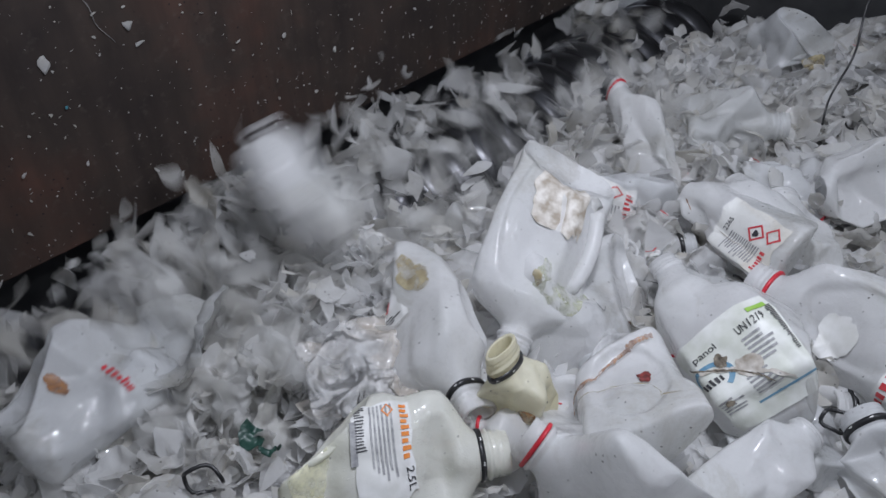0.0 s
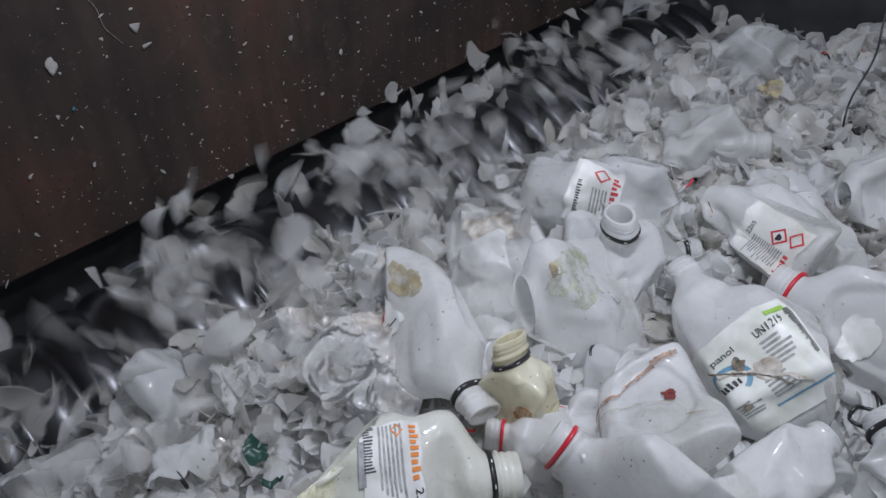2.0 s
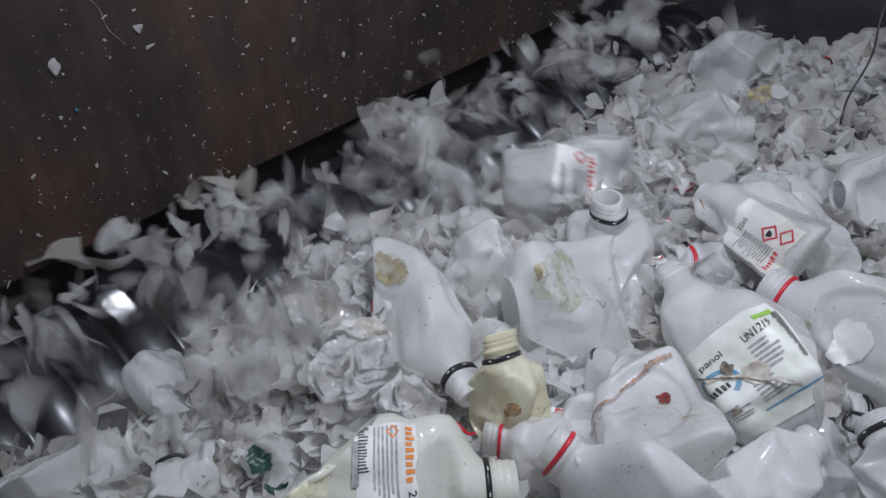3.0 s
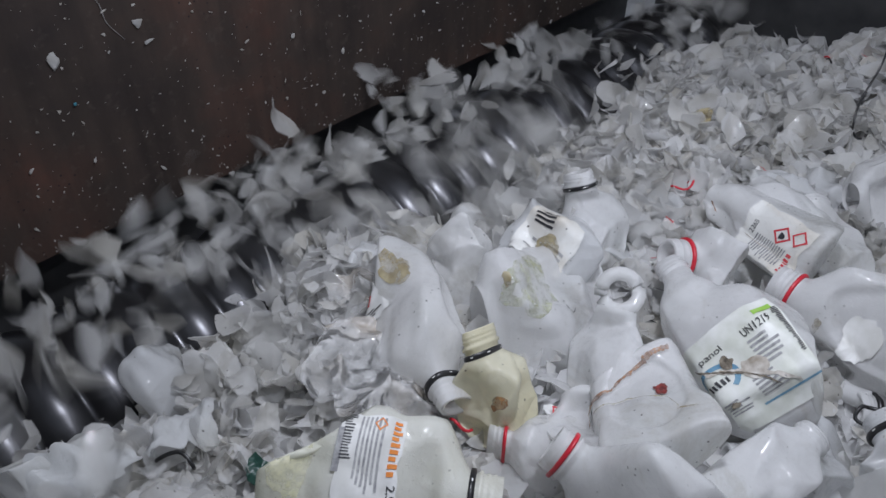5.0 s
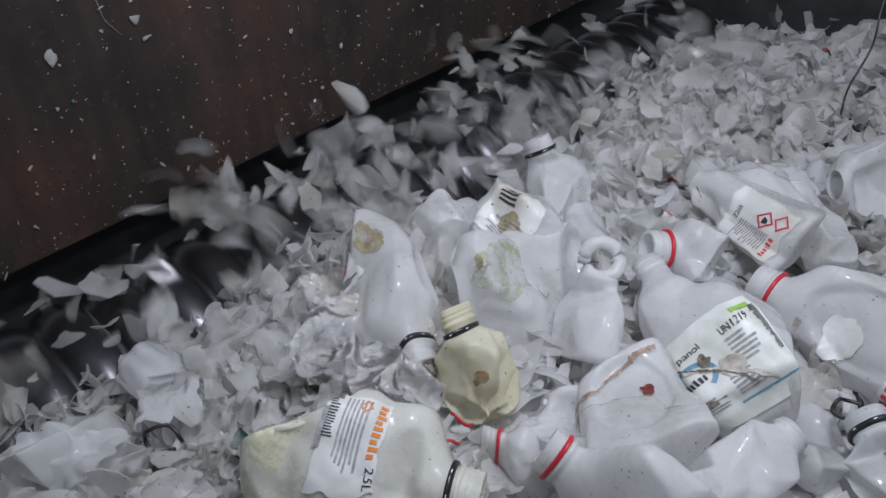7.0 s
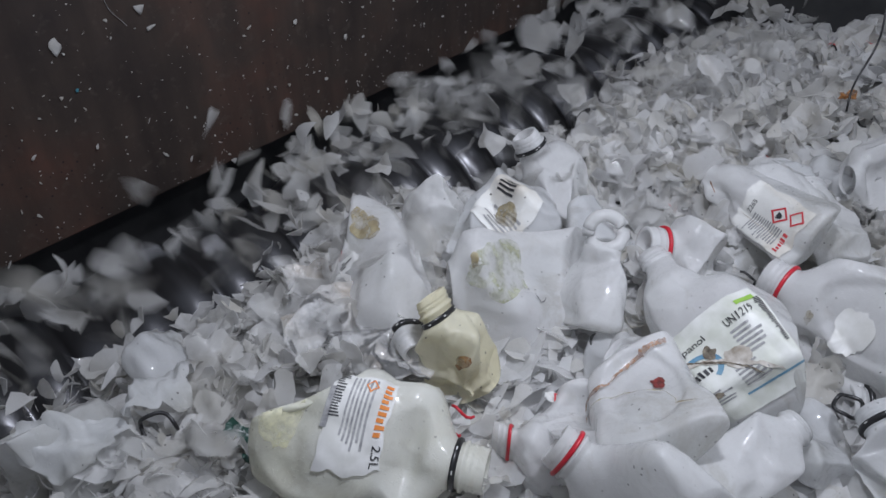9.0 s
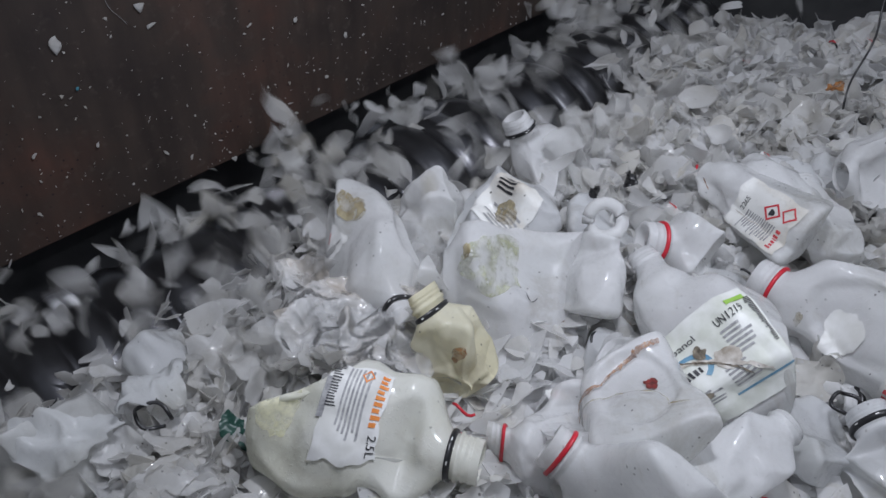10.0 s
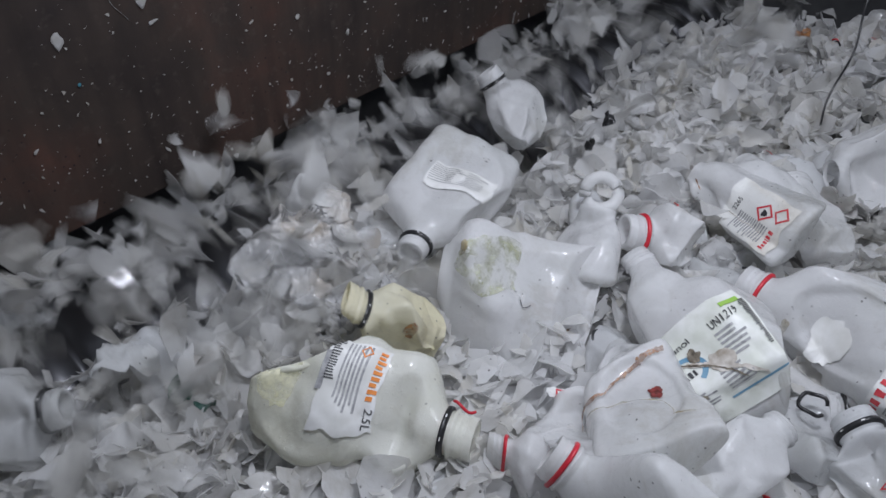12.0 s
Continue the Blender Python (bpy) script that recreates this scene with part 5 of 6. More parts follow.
def motions():
    turn = []
    base = hopper_frame((S0 + S1) / 2, ROTOR_Q, ROTOR_Z)
    for k in range(121):
        turn.append((k / 10, base @ pose(0, 0, 0, 62 * k, 0, 0)))
    walk(rotor, turn)
    r = random.Random(17)
    for i, ob in enumerate(FLYING):
        walk(ob, turn_rows(toss_rows(r, 2 if i % 3 < 1 else 0)))
    for ob in SPRAYS:
        walk(ob, spray_rows(r))
    for ob, s, q in SLIDERS:
        e = [r.uniform(-40, 40), r.uniform(-40, 40), r.uniform(0, 360)]
        pace, ph, rows = r.uniform(0.004, 0.014), r.uniform(0, 6), []
        for k in range(17):
            t = k * 0.75
            qq = q - pace * t
            p = W(s + 0.015 * math.sin(t * 0.8 + ph), qq, pile_z(s, qq) + 0.012 + 0.006 * math.sin(t * 1.7 + ph))
            rows.append((t, pose(p.x, p.y, p.z, e[0] + 8 * math.sin(t * 0.9 + ph), e[1] + 8 * math.sin(t * 1.2 + ph), e[2] + 3 * t)))
        walk(ob, rows)
    for i, ob in enumerate(CLUMPS):
        walk(ob, slide_rows(r, i >= 46))
    for i, ob in enumerate(DRIFTS):
        walk(ob, drift_rows(r, i))
    walk(THINGS["A"], poses([(0, -0.057, 0.570, 0.050, 90.0, -35.2, 98.9), (0.5, -0.053, 0.565, 0.050, 90.0, -35.0, 98.1), (1, -0.055, 0.564, 0.050, 90.0, -35.0, 97.4), (1.5, -0.056, 0.553, 0.050, 90.0, -34.4, 97.7), (2, -0.049, 0.544, 0.050, 90.0, -33.9, 98.4), (2.5, -0.052, 0.545, 0.050, 90.0, -34.0, 98.3), (3, -0.056, 0.545, 0.050, 90.0, -34.1, 94.5), (5, -0.073, 0.548, 0.050, 90.0, -33.3, 81.6), (5.5, -0.078, 0.553, 0.050, 90.0, -33.2, 79.7), (6.5, -0.093, 0.563, 0.050, 90.0, -32.8, 75.8), (7, -0.097, 0.565, 0.050, 90.0, -32.6, 74.3), (9, -0.092, 0.584, 0.050, 90.0, -33.8, 75.5), (9.5, -0.095, 0.590, 0.050, 90.0, -33.9, 74.9), (10.5, -0.103, 0.603, 0.050, 90.0, -34.4, 74.5), (11.2, -0.109, 0.618, 0.050, 90.0, -34.2, 71.2), (12, -0.106, 0.631, 0.050, 90.0, -35.0, 71.8)], 0.0, (0.008, -0.024, 0)))
    walk(THINGS["B"], poses([(0, -0.015, 0.762, 0.065, 97.3, -21.3, 25.2), (0.5, -0.036, 0.773, 0.065, 96.9, -25.9, 32.6), (1, -0.045, 0.794, 0.065, 96.8, -25.8, 32.1), (1.5, -0.047, 0.800, 0.065, 96.3, -24.8, 30.6), (2, -0.024, 0.759, 0.065, 97.4, -24.3, 30.0), (2.5, -0.033, 0.773, 0.065, 97.2, -25.2, 31.3), (3, -0.043, 0.790, 0.065, 96.8, -26.0, 32.5), (5, -0.048, 0.780, 0.065, 97.4, -20.4, 25.8), (5.5, -0.055, 0.792, 0.065, 97.2, -20.3, 25.8), (6.5, -0.079, 0.822, 0.065, 96.7, -20.2, 26.3), (7, -0.088, 0.838, 0.065, 96.6, -20.4, 26.6), (9, -0.102, 0.850, 0.065, 96.8, -19.0, 25.4), (9.5, -0.109, 0.866, 0.065, 97.0, -20.4, 27.0), (10.5, -0.131, 0.914, 0.065, 96.9, -22.6, 29.1), (10.8, -0.143, 0.950, 0.065, 97.6, -25.8, 32.1), (11.2, -0.252, 1.176, -0.110, 81.6, -45.7, 67.8), (11.6, -0.372, 1.447, -0.300, 90.0, -40.1, 55.3), (12, -0.435, 1.688, -0.500, 90.0, -40.1, 55.5)]))
    walk(THINGS["C"], poses([(0, 0.093, 0.666, 0.060, 27.2, 16.2, -167.8), (0.5, 0.090, 0.670, 0.060, 27.3, 16.1, -167.7), (1, 0.087, 0.685, 0.060, 33.7, 14.2, -170.1), (1.5, 0.083, 0.688, 0.060, 40.9, 11.9, -172.9), (2, 0.093, 0.678, 0.060, 33.6, 10.1, -175.8), (2.5, 0.083, 0.676, 0.060, 43.8, 11.3, -173.4), (3, 0.080, 0.681, 0.060, 46.1, 9.4, -175.5), (5, 0.062, 0.683, 0.060, 49.1, 13.2, -169.4), (5.5, 0.057, 0.688, 0.060, 49.4, 12.9, -169.3), (6.5, 0.042, 0.702, 0.060, 52.2, 13.2, -167.9), (7, 0.036, 0.714, 0.060, 51.2, 15.0, -165.4), (9, 0.004, 0.730, 0.060, 44.5, 18.2, -159.1), (9.5, 0.000, 0.731, 0.060, 48.1, 20.0, -156.5), (10.5, -0.006, 0.741, 0.060, 50.9, 20.5, -155.7), (11, -0.019, 0.743, 0.060, 52.8, 19.5, -156.2), (11.2, -0.048, 0.732, 0.060, 51.6, 28.4, -140.2), (11.5, -0.073, 0.753, 0.060, 36.9, 39.1, -115.3), (12, -0.091, 0.754, 0.060, 51.6, 36.4, -122.3)], -0.012))
    walk(THINGS["I"], poses([(0, 0.219, 0.835, 0.030, 90.0, 42.1, -75.1), (0.5, 0.217, 0.840, 0.030, 90.0, 42.3, -75.1), (1, 0.221, 0.856, 0.030, 90.0, 42.3, -73.1), (1.5, 0.229, 0.861, 0.030, 90.0, 42.7, -74.3), (2, 0.238, 0.859, 0.030, 90.0, 43.0, -75.9), (2.5, 0.227, 0.863, 0.030, 90.0, 43.3, -75.9), (3, 0.214, 0.860, 0.030, 90.0, 43.3, -75.9), (5, 0.169, 0.842, 0.030, 90.0, 42.5, -73.5), (5.5, 0.159, 0.848, 0.030, 90.0, 42.8, -73.6), (6.5, 0.139, 0.855, 0.030, 90.0, 44.1, -77.6), (7, 0.131, 0.863, 0.030, 90.0, 44.8, -79.2), (9, 0.121, 0.842, 0.030, 90.0, 45.0, -85.4), (9.5, 0.114, 0.841, 0.030, 90.0, 45.4, -90.8), (10.5, 0.103, 0.844, 0.030, 90.0, 45.6, -100.9), (11.2, 0.099, 0.844, 0.030, 90.0, 45.5, -103.9), (12, 0.097, 0.829, 0.030, 90.0, 44.6, -107.9)], 0.0, (0, -0.012, 0.026)))
    walk(THINGS["J"], poses([(0, 0.162, 0.904, 0.110, 116.8, 8.1, -16.9), (0.5, 0.140, 0.927, 0.110, 116.8, 8.1, -15.1), (1, 0.088, 0.949, 0.110, 117.0, -0.1, -5.2), (1.5, 0.077, 0.932, 0.110, 121.4, -9.7, 3.2), (1.8, 0.077, 0.885, 0.110, 131.4, -13.0, 6.3), (2, 0.100, 0.993, 0.000, 90.0, -20.5, 13.1), (2.3, 0.066, 1.180, -0.120, 90.0, -28.9, 24.1), (3, 0.012, 1.440, -0.130, 90.0, -19.2, 13.3), (3.6, -0.061, 1.740, -0.400, 90.0, -34.4, 31.7), (4.2, -0.069, 2.011, -0.600, 90.0, -34.4, 31.8), (12, -0.079, 1.911, -0.600, 90.0, -33.8, 33.1)]))
    walk(THINGS["K"], poses([(0, 0.343, 1.139, -0.020, 90.0, -53.4, 68.1), (1, 0.331, 1.202, 0.000, 90.0, -54.0, 56.0), (1.5, 0.300, 1.150, 0.040, 90.0, -54.4, 59.7), (2, 0.299, 1.116, 0.040, 90.0, -54.4, 68.1), (2.5, 0.297, 1.158, 0.040, 90.0, -55.3, 68.3), (3, 0.258, 1.197, 0.040, 90.0, -55.8, 87.3), (3.5, 0.144, 1.477, -0.100, 90.0, -57.1, 83.1), (4.1, 0.151, 2.087, -0.500, 90.0, -56.9, 82.8), (12, 0.143, 2.127, -0.600, 90.0, -55.6, 83.7)]))
    walk(THINGS["L"], poses([(0, 0.326, 0.994, -0.075, -6.6, 8.3, 169.4), (0.6, 0.299, 0.981, -0.005, -6.2, 8.0, 169.8), (1, 0.278, 0.959, 0.050, -7.6, 10.7, 172.7), (1.5, 0.280, 0.984, 0.050, 17.2, 10.0, 172.1), (2, 0.286, 0.938, 0.050, -3.9, 10.9, 172.2), (2.5, 0.280, 0.963, 0.050, 3.0, 11.5, 173.2), (3, 0.275, 0.983, 0.050, 5.1, 12.8, 174.7), (5, 0.246, 1.048, 0.050, 31.7, 17.2, -179.7), (5.5, 0.242, 1.077, 0.050, 30.7, 21.5, -175.9), (6.5, 0.210, 1.121, 0.050, 34.4, 21.9, -174.0), (7, 0.195, 1.144, 0.050, 34.0, 22.0, -173.3), (9, 0.183, 1.142, 0.050, 24.3, 31.3, -163.9), (9.5, 0.177, 1.168, 0.050, 19.9, 29.1, -166.2), (10.5, 0.152, 1.218, 0.050, 22.3, 30.5, -164.2), (11.2, 0.137, 1.287, 0.050, 17.8, 34.5, -160.5), (11.5, 0.124, 1.315, 0.050, 16.5, 34.3, -160.6), (12, 0.118, 1.361, 0.050, 30.9, 31.4, -163.7)]))
    walk(THINGS["N"], poses([(0, 0.489, 1.059, -0.100, 90.0, 49.5, -99.5), (3, 0.456, 1.029, -0.035, 65.4, 51.0, -103.2), (5, 0.424, 0.959, 0.035, 65.0, 51.2, -102.1), (5.5, 0.424, 0.956, 0.035, 66.6, 50.8, -99.1), (6.5, 0.402, 0.964, 0.035, 67.7, 51.1, -101.2), (9.5, 0.383, 0.956, 0.035, 65.9, 51.1, -105.1), (10.5, 0.377, 0.970, 0.035, 65.2, 51.6, -109.4), (12, 0.350, 0.977, 0.035, 66.3, 51.4, -104.5)]))
    walk(THINGS["S"], poses([(0, -0.226, 1.001, 0.160, 82.8, 19.7, -153.1), (0.2, -0.362, 0.841, 0.160, 81.4, 21.6, -139.1), (0.4, -0.321, 0.896, 0.160, 75.3, 39.6, -122.8), (0.6, -0.354, 1.080, 0.160, 80.2, 27.6, -143.0), (0.8, -0.372, 1.255, 0.160, 83.7, 16.0, -154.7), (1, -0.124, 1.067, 0.160, 76.7, 53.3, -112.5), (1.2, -0.043, 1.344, -0.100, 90.0, 52.2, -111.3), (1.6, -0.065, 1.977, -0.550, 90.0, 52.2, -111.2), (12, -0.080, 1.950, -0.600, 90.0, 51.2, -109.3)]))
    walk(THINGS["R"], poses([(0, -0.508, 0.730, 0.000, 90.0, -44.7, 141.7), (0.4, -0.541, 0.709, -0.030, 90.0, -45.0, 124.4), (0.8, -0.706, 0.883, -0.160, 90.0, -44.5, 101.0), (1.2, -0.958, 1.260, -0.400, 90.0, -45.0, 89.9), (2, -1.075, 1.413, -0.550, 90.0, -45.0, 89.9), (12, -1.088, 1.373, -0.600, 90.0, -43.7, 91.2)]))
    walk(THINGS["T"], poses([(0, -0.113, 1.25, -0.5, 90, 2.4, 2.2), (10.2, -0.132, 1.22, -0.4, 90, 2, 3.3), (10.6, -0.184, 1.315, -0.12, 92, -14, 18), (10.8, -0.123, 1.058, 0.02, 92, -8, 12), (11.0, -0.069, 0.985, 0.06, 92, 0, 6), (11.3, -0.047, 0.994, 0.06, 92, 6, -2), (11.6, -0.023, 1.043, 0.055, 92, 14, -10), (11.8, -0.01, 1.048, 0.055, 92, 20, -16), (12, -0.004, 1.042, 0.055, 92, 26.2, -21.4)]))
    walk(THINGS["V"], poses([(0, 0.398, 1.281, 0.070, 75.4, 36.2, -171.8), (0.5, 0.375, 1.320, 0.070, 73.3, 42.5, -164.1), (1, 0.371, 1.366, 0.070, 61.7, 60.3, -117.4), (1.4, 0.344, 1.930, -0.250, 90.0, 58.5, -122.6), (2, 0.437, 2.455, -0.550, 90.0, 58.5, -122.7), (12, 0.415, 2.424, -0.600, 90.0, 57.7, -120.0)]))
    walk(THINGS["Y"], poses([(0, 0.303, 1.615, -0.200, 90.0, 57.0, -108.1), (0.7, 0.289, 1.399, -0.020, 90.0, 56.2, -124.6), (1, 0.288, 1.369, 0.020, 90.0, 57.7, -120.1), (1.5, 0.222, 1.361, 0.020, 90.0, 58.6, -100.9), (1.9, 0.158, 1.632, -0.200, 90.0, 57.1, -98.1), (2.4, 0.210, 2.180, -0.550, 90.0, 57.2, -98.0), (12, 0.192, 2.144, -0.600, 90.0, 55.9, -96.3)]))
    walk(THINGS["O3"], poses([(0, 0.817, 1.695, 0.055, 84.0, 64.3, -143.2), (0.5, 0.797, 1.692, 0.055, 84.0, 64.1, -143.0), (1, 0.809, 1.790, 0.055, 83.5, 66.1, -136.7), (2, 0.697, 1.630, 0.055, 83.2, 65.4, -106.8), (2.5, 0.654, 1.586, 0.055, 82.6, 64.8, -107.8), (3, 0.647, 1.623, 0.055, 81.3, 65.3, -110.7), (4, 0.769, 1.946, -0.150, 90.0, 60.2, -78.9), (5, 0.883, 2.230, -0.300, 90.0, 60.0, -78.5), (12, 0.903, 2.300, -0.400, 90.0, 58.7, -78.6)]))
    walk(THINGS["U2"], poses([(0, -0.698, 0.885, -0.400, 90.0, -41.8, 131.6), (10, -0.693, 0.838, -0.400, 90.0, -40.8, 132.6), (10.9, -0.496, 0.600, -0.010, 78.0, -40.3, 111.0), (11.2, -0.475, 0.583, 0.030, 78.3, -39.3, 103.7), (11.5, -0.508, 0.614, 0.030, 77.4, -43.3, 118.1), (12, -0.557, 0.599, 0.030, 78.4, -41.8, 108.0)]))
    walk(THINGS["U3"], poses([(0, -0.560, 0.696, -0.200, 90.0, -36.9, 102.0), (3, -0.476, 0.590, -0.050, 90.0, -37.2, 104.3), (5, -0.444, 0.561, -0.010, 81.3, -35.9, 100.1), (6.5, -0.448, 0.584, -0.010, 81.5, -37.4, 102.3), (9.5, -0.472, 0.584, -0.010, 81.9, -37.7, 102.6), (10.5, -0.496, 0.598, -0.010, 81.1, -38.8, 104.0), (11.2, -0.539, 0.616, -0.050, 90.0, -36.9, 97.9), (12, -0.688, 0.790, -0.300, 90.0, -34.7, 91.1)]))
    walk(THINGS["D"], poses([(0, 0.078, 0.608, 0.020, 90.0, 35.3, -111.3), (0.5, 0.082, 0.608, 0.020, 90.0, 35.4, -111.3), (1, 0.092, 0.610, 0.020, 90.0, 35.6, -111.0), (1.5, 0.098, 0.601, 0.020, 90.0, 35.4, -110.7), (2, 0.106, 0.608, 0.020, 90.0, 35.8, -110.9), (2.5, 0.102, 0.609, 0.020, 90.0, 35.8, -110.7), (3, 0.102, 0.605, 0.020, 90.0, 35.6, -110.4), (5, 0.112, 0.597, 0.020, 90.0, 35.5, -110.0), (5.5, 0.109, 0.590, 0.020, 90.0, 35.2, -110.0), (6, 0.105, 0.591, 0.020, 90.0, 35.1, -110.4), (6.5, 0.104, 0.591, 0.020, 90.0, 35.1, -110.5), (7, 0.102, 0.585, 0.020, 90.0, 34.8, -110.2), (9, 0.115, 0.580, 0.020, 90.0, 34.9, -109.6), (9.5, 0.109, 0.574, 0.020, 90.0, 34.5, -109.7), (10, 0.106, 0.577, 0.020, 90.0, 34.6, -109.6), (10.5, 0.104, 0.574, 0.020, 90.0, 34.4, -109.6), (11, 0.104, 0.570, 0.020, 90.0, 34.3, -109.5), (11.5, 0.103, 0.563, 0.020, 90.0, 33.9, -109.4), (12, 0.106, 0.556, 0.020, 90.0, 33.7, -109.1)], -0.03, (0, -0.005, -0.012)))
    walk(THINGS["D2"], poses([(0, 0.169, 0.553, 0.030, 69.3, 31.4, -136.0), (0.5, 0.173, 0.554, 0.030, 69.3, 31.5, -136.1), (1, 0.182, 0.556, 0.030, 69.1, 31.9, -136.0), (1.5, 0.188, 0.549, 0.030, 69.0, 31.9, -135.8), (2, 0.196, 0.555, 0.030, 68.9, 32.3, -136.2), (2.5, 0.192, 0.555, 0.030, 69.0, 32.3, -135.9), (3, 0.192, 0.552, 0.030, 68.9, 32.2, -135.6), (5, 0.201, 0.546, 0.030, 68.8, 32.4, -135.3), (5.5, 0.198, 0.539, 0.030, 68.7, 32.1, -135.2), (6, 0.193, 0.539, 0.030, 68.8, 31.9, -135.5), (6.5, 0.192, 0.539, 0.030, 68.8, 31.8, -135.6), (7, 0.191, 0.534, 0.030, 68.8, 31.7, -135.2), (9, 0.203, 0.530, 0.030, 68.7, 32.0, -134.9), (9.5, 0.197, 0.525, 0.030, 68.7, 31.6, -134.8), (10, 0.194, 0.527, 0.030, 68.8, 31.6, -134.7), (10.5, 0.192, 0.525, 0.030, 68.8, 31.5, -134.6), (11, 0.192, 0.521, 0.030, 68.7, 31.4, -134.5), (11.5, 0.191, 0.514, 0.030, 68.6, 31.1, -134.3), (12, 0.193, 0.508, 0.030, 68.6, 31.0, -134.0)], -0.055, (-0.012, -0.03, 0.036)))
    walk(THINGS["E"], poses([(0, 0.239, 0.683, 0.065, 87.9, 23.8, -170.4), (0.5, 0.241, 0.677, 0.065, 87.9, 23.8, -170.4), (1, 0.243, 0.671, 0.065, 87.8, 24.0, -170.2), (1.5, 0.249, 0.656, 0.065, 87.8, 24.2, -170.3), (2, 0.261, 0.662, 0.065, 87.8, 24.5, -170.9), (2.5, 0.256, 0.666, 0.065, 87.8, 24.5, -170.5), (3, 0.253, 0.662, 0.065, 87.8, 24.5, -170.3), (5, 0.255, 0.674, 0.065, 87.8, 24.8, -170.1), (5.5, 0.248, 0.673, 0.065, 87.8, 24.5, -169.9), (6, 0.243, 0.668, 0.065, 87.8, 24.1, -169.9), (6.5, 0.239, 0.666, 0.065, 87.8, 24.0, -169.8), (7, 0.235, 0.662, 0.065, 87.8, 23.9, -169.4), (9, 0.247, 0.663, 0.065, 87.8, 24.6, -169.4), (9.5, 0.240, 0.659, 0.065, 87.8, 24.3, -169.2), (10, 0.236, 0.658, 0.065, 87.8, 24.2, -169.0), (10.5, 0.232, 0.656, 0.065, 87.8, 24.1, -168.8), (11, 0.232, 0.652, 0.065, 87.8, 24.0, -168.8), (11.5, 0.232, 0.646, 0.065, 87.8, 24.0, -168.8), (12, 0.237, 0.641, 0.065, 87.8, 24.2, -168.7)], -0.018))
    walk(THINGS["F"], poses([(0, 0.401, 0.742, 0.075, 71.9, 37.7, -162.4), (0.5, 0.395, 0.741, 0.075, 71.9, 37.5, -162.2), (1, 0.394, 0.741, 0.075, 71.8, 37.6, -161.9), (1.5, 0.399, 0.738, 0.075, 71.7, 37.8, -161.8), (2, 0.420, 0.746, 0.075, 71.6, 38.4, -162.8), (2.5, 0.411, 0.749, 0.075, 71.7, 38.2, -162.4), (3, 0.402, 0.746, 0.075, 71.7, 38.1, -161.9), (5, 0.407, 0.754, 0.075, 71.7, 38.5, -161.7), (5.5, 0.394, 0.753, 0.075, 71.9, 38.1, -161.3), (6, 0.385, 0.749, 0.075, 72.0, 37.6, -161.2), (6.5, 0.378, 0.746, 0.075, 72.1, 37.4, -161.1), (7, 0.373, 0.744, 0.075, 72.0, 37.3, -160.6), (9, 0.379, 0.749, 0.075, 72.0, 37.8, -160.3), (9.5, 0.369, 0.744, 0.075, 72.1, 37.4, -160.0), (10, 0.363, 0.744, 0.075, 72.1, 37.3, -159.7), (10.5, 0.360, 0.746, 0.075, 72.1, 37.2, -159.7), (11, 0.357, 0.742, 0.075, 72.1, 37.1, -159.5), (11.5, 0.353, 0.739, 0.075, 72.1, 37.0, -159.4), (12, 0.351, 0.736, 0.075, 72.0, 37.0, -159.0)]))
    walk(THINGS["G"], poses([(0, 0.585, 0.765, 0.050, 90.0, 49.3, -139.5), (0.5, 0.580, 0.762, 0.050, 90.0, 49.1, -139.4), (1, 0.579, 0.767, 0.050, 90.0, 49.3, -139.0), (1.5, 0.585, 0.767, 0.050, 90.0, 49.4, -138.9), (2, 0.614, 0.774, 0.050, 90.0, 50.1, -139.9), (2.5, 0.606, 0.776, 0.050, 90.0, 50.0, -139.5), (3, 0.600, 0.776, 0.050, 90.0, 49.9, -139.1), (5, 0.620, 0.780, 0.050, 90.0, 50.4, -138.9), (5.5, 0.608, 0.777, 0.050, 90.0, 50.1, -138.8), (6, 0.598, 0.772, 0.050, 90.0, 49.8, -138.9), (6.5, 0.592, 0.769, 0.050, 90.0, 49.6, -138.9), (7, 0.586, 0.767, 0.050, 90.0, 49.5, -138.5), (9, 0.602, 0.772, 0.050, 90.0, 50.0, -138.1), (9.5, 0.590, 0.764, 0.050, 90.0, 49.6, -137.8), (10, 0.583, 0.764, 0.050, 90.0, 49.4, -137.6), (10.5, 0.577, 0.762, 0.050, 90.0, 49.3, -137.5), (11, 0.574, 0.758, 0.050, 90.0, 49.1, -137.4), (11.5, 0.565, 0.751, 0.050, 90.0, 48.8, -137.0), (12, 0.555, 0.747, 0.050, 90.0, 48.5, -136.4)]))
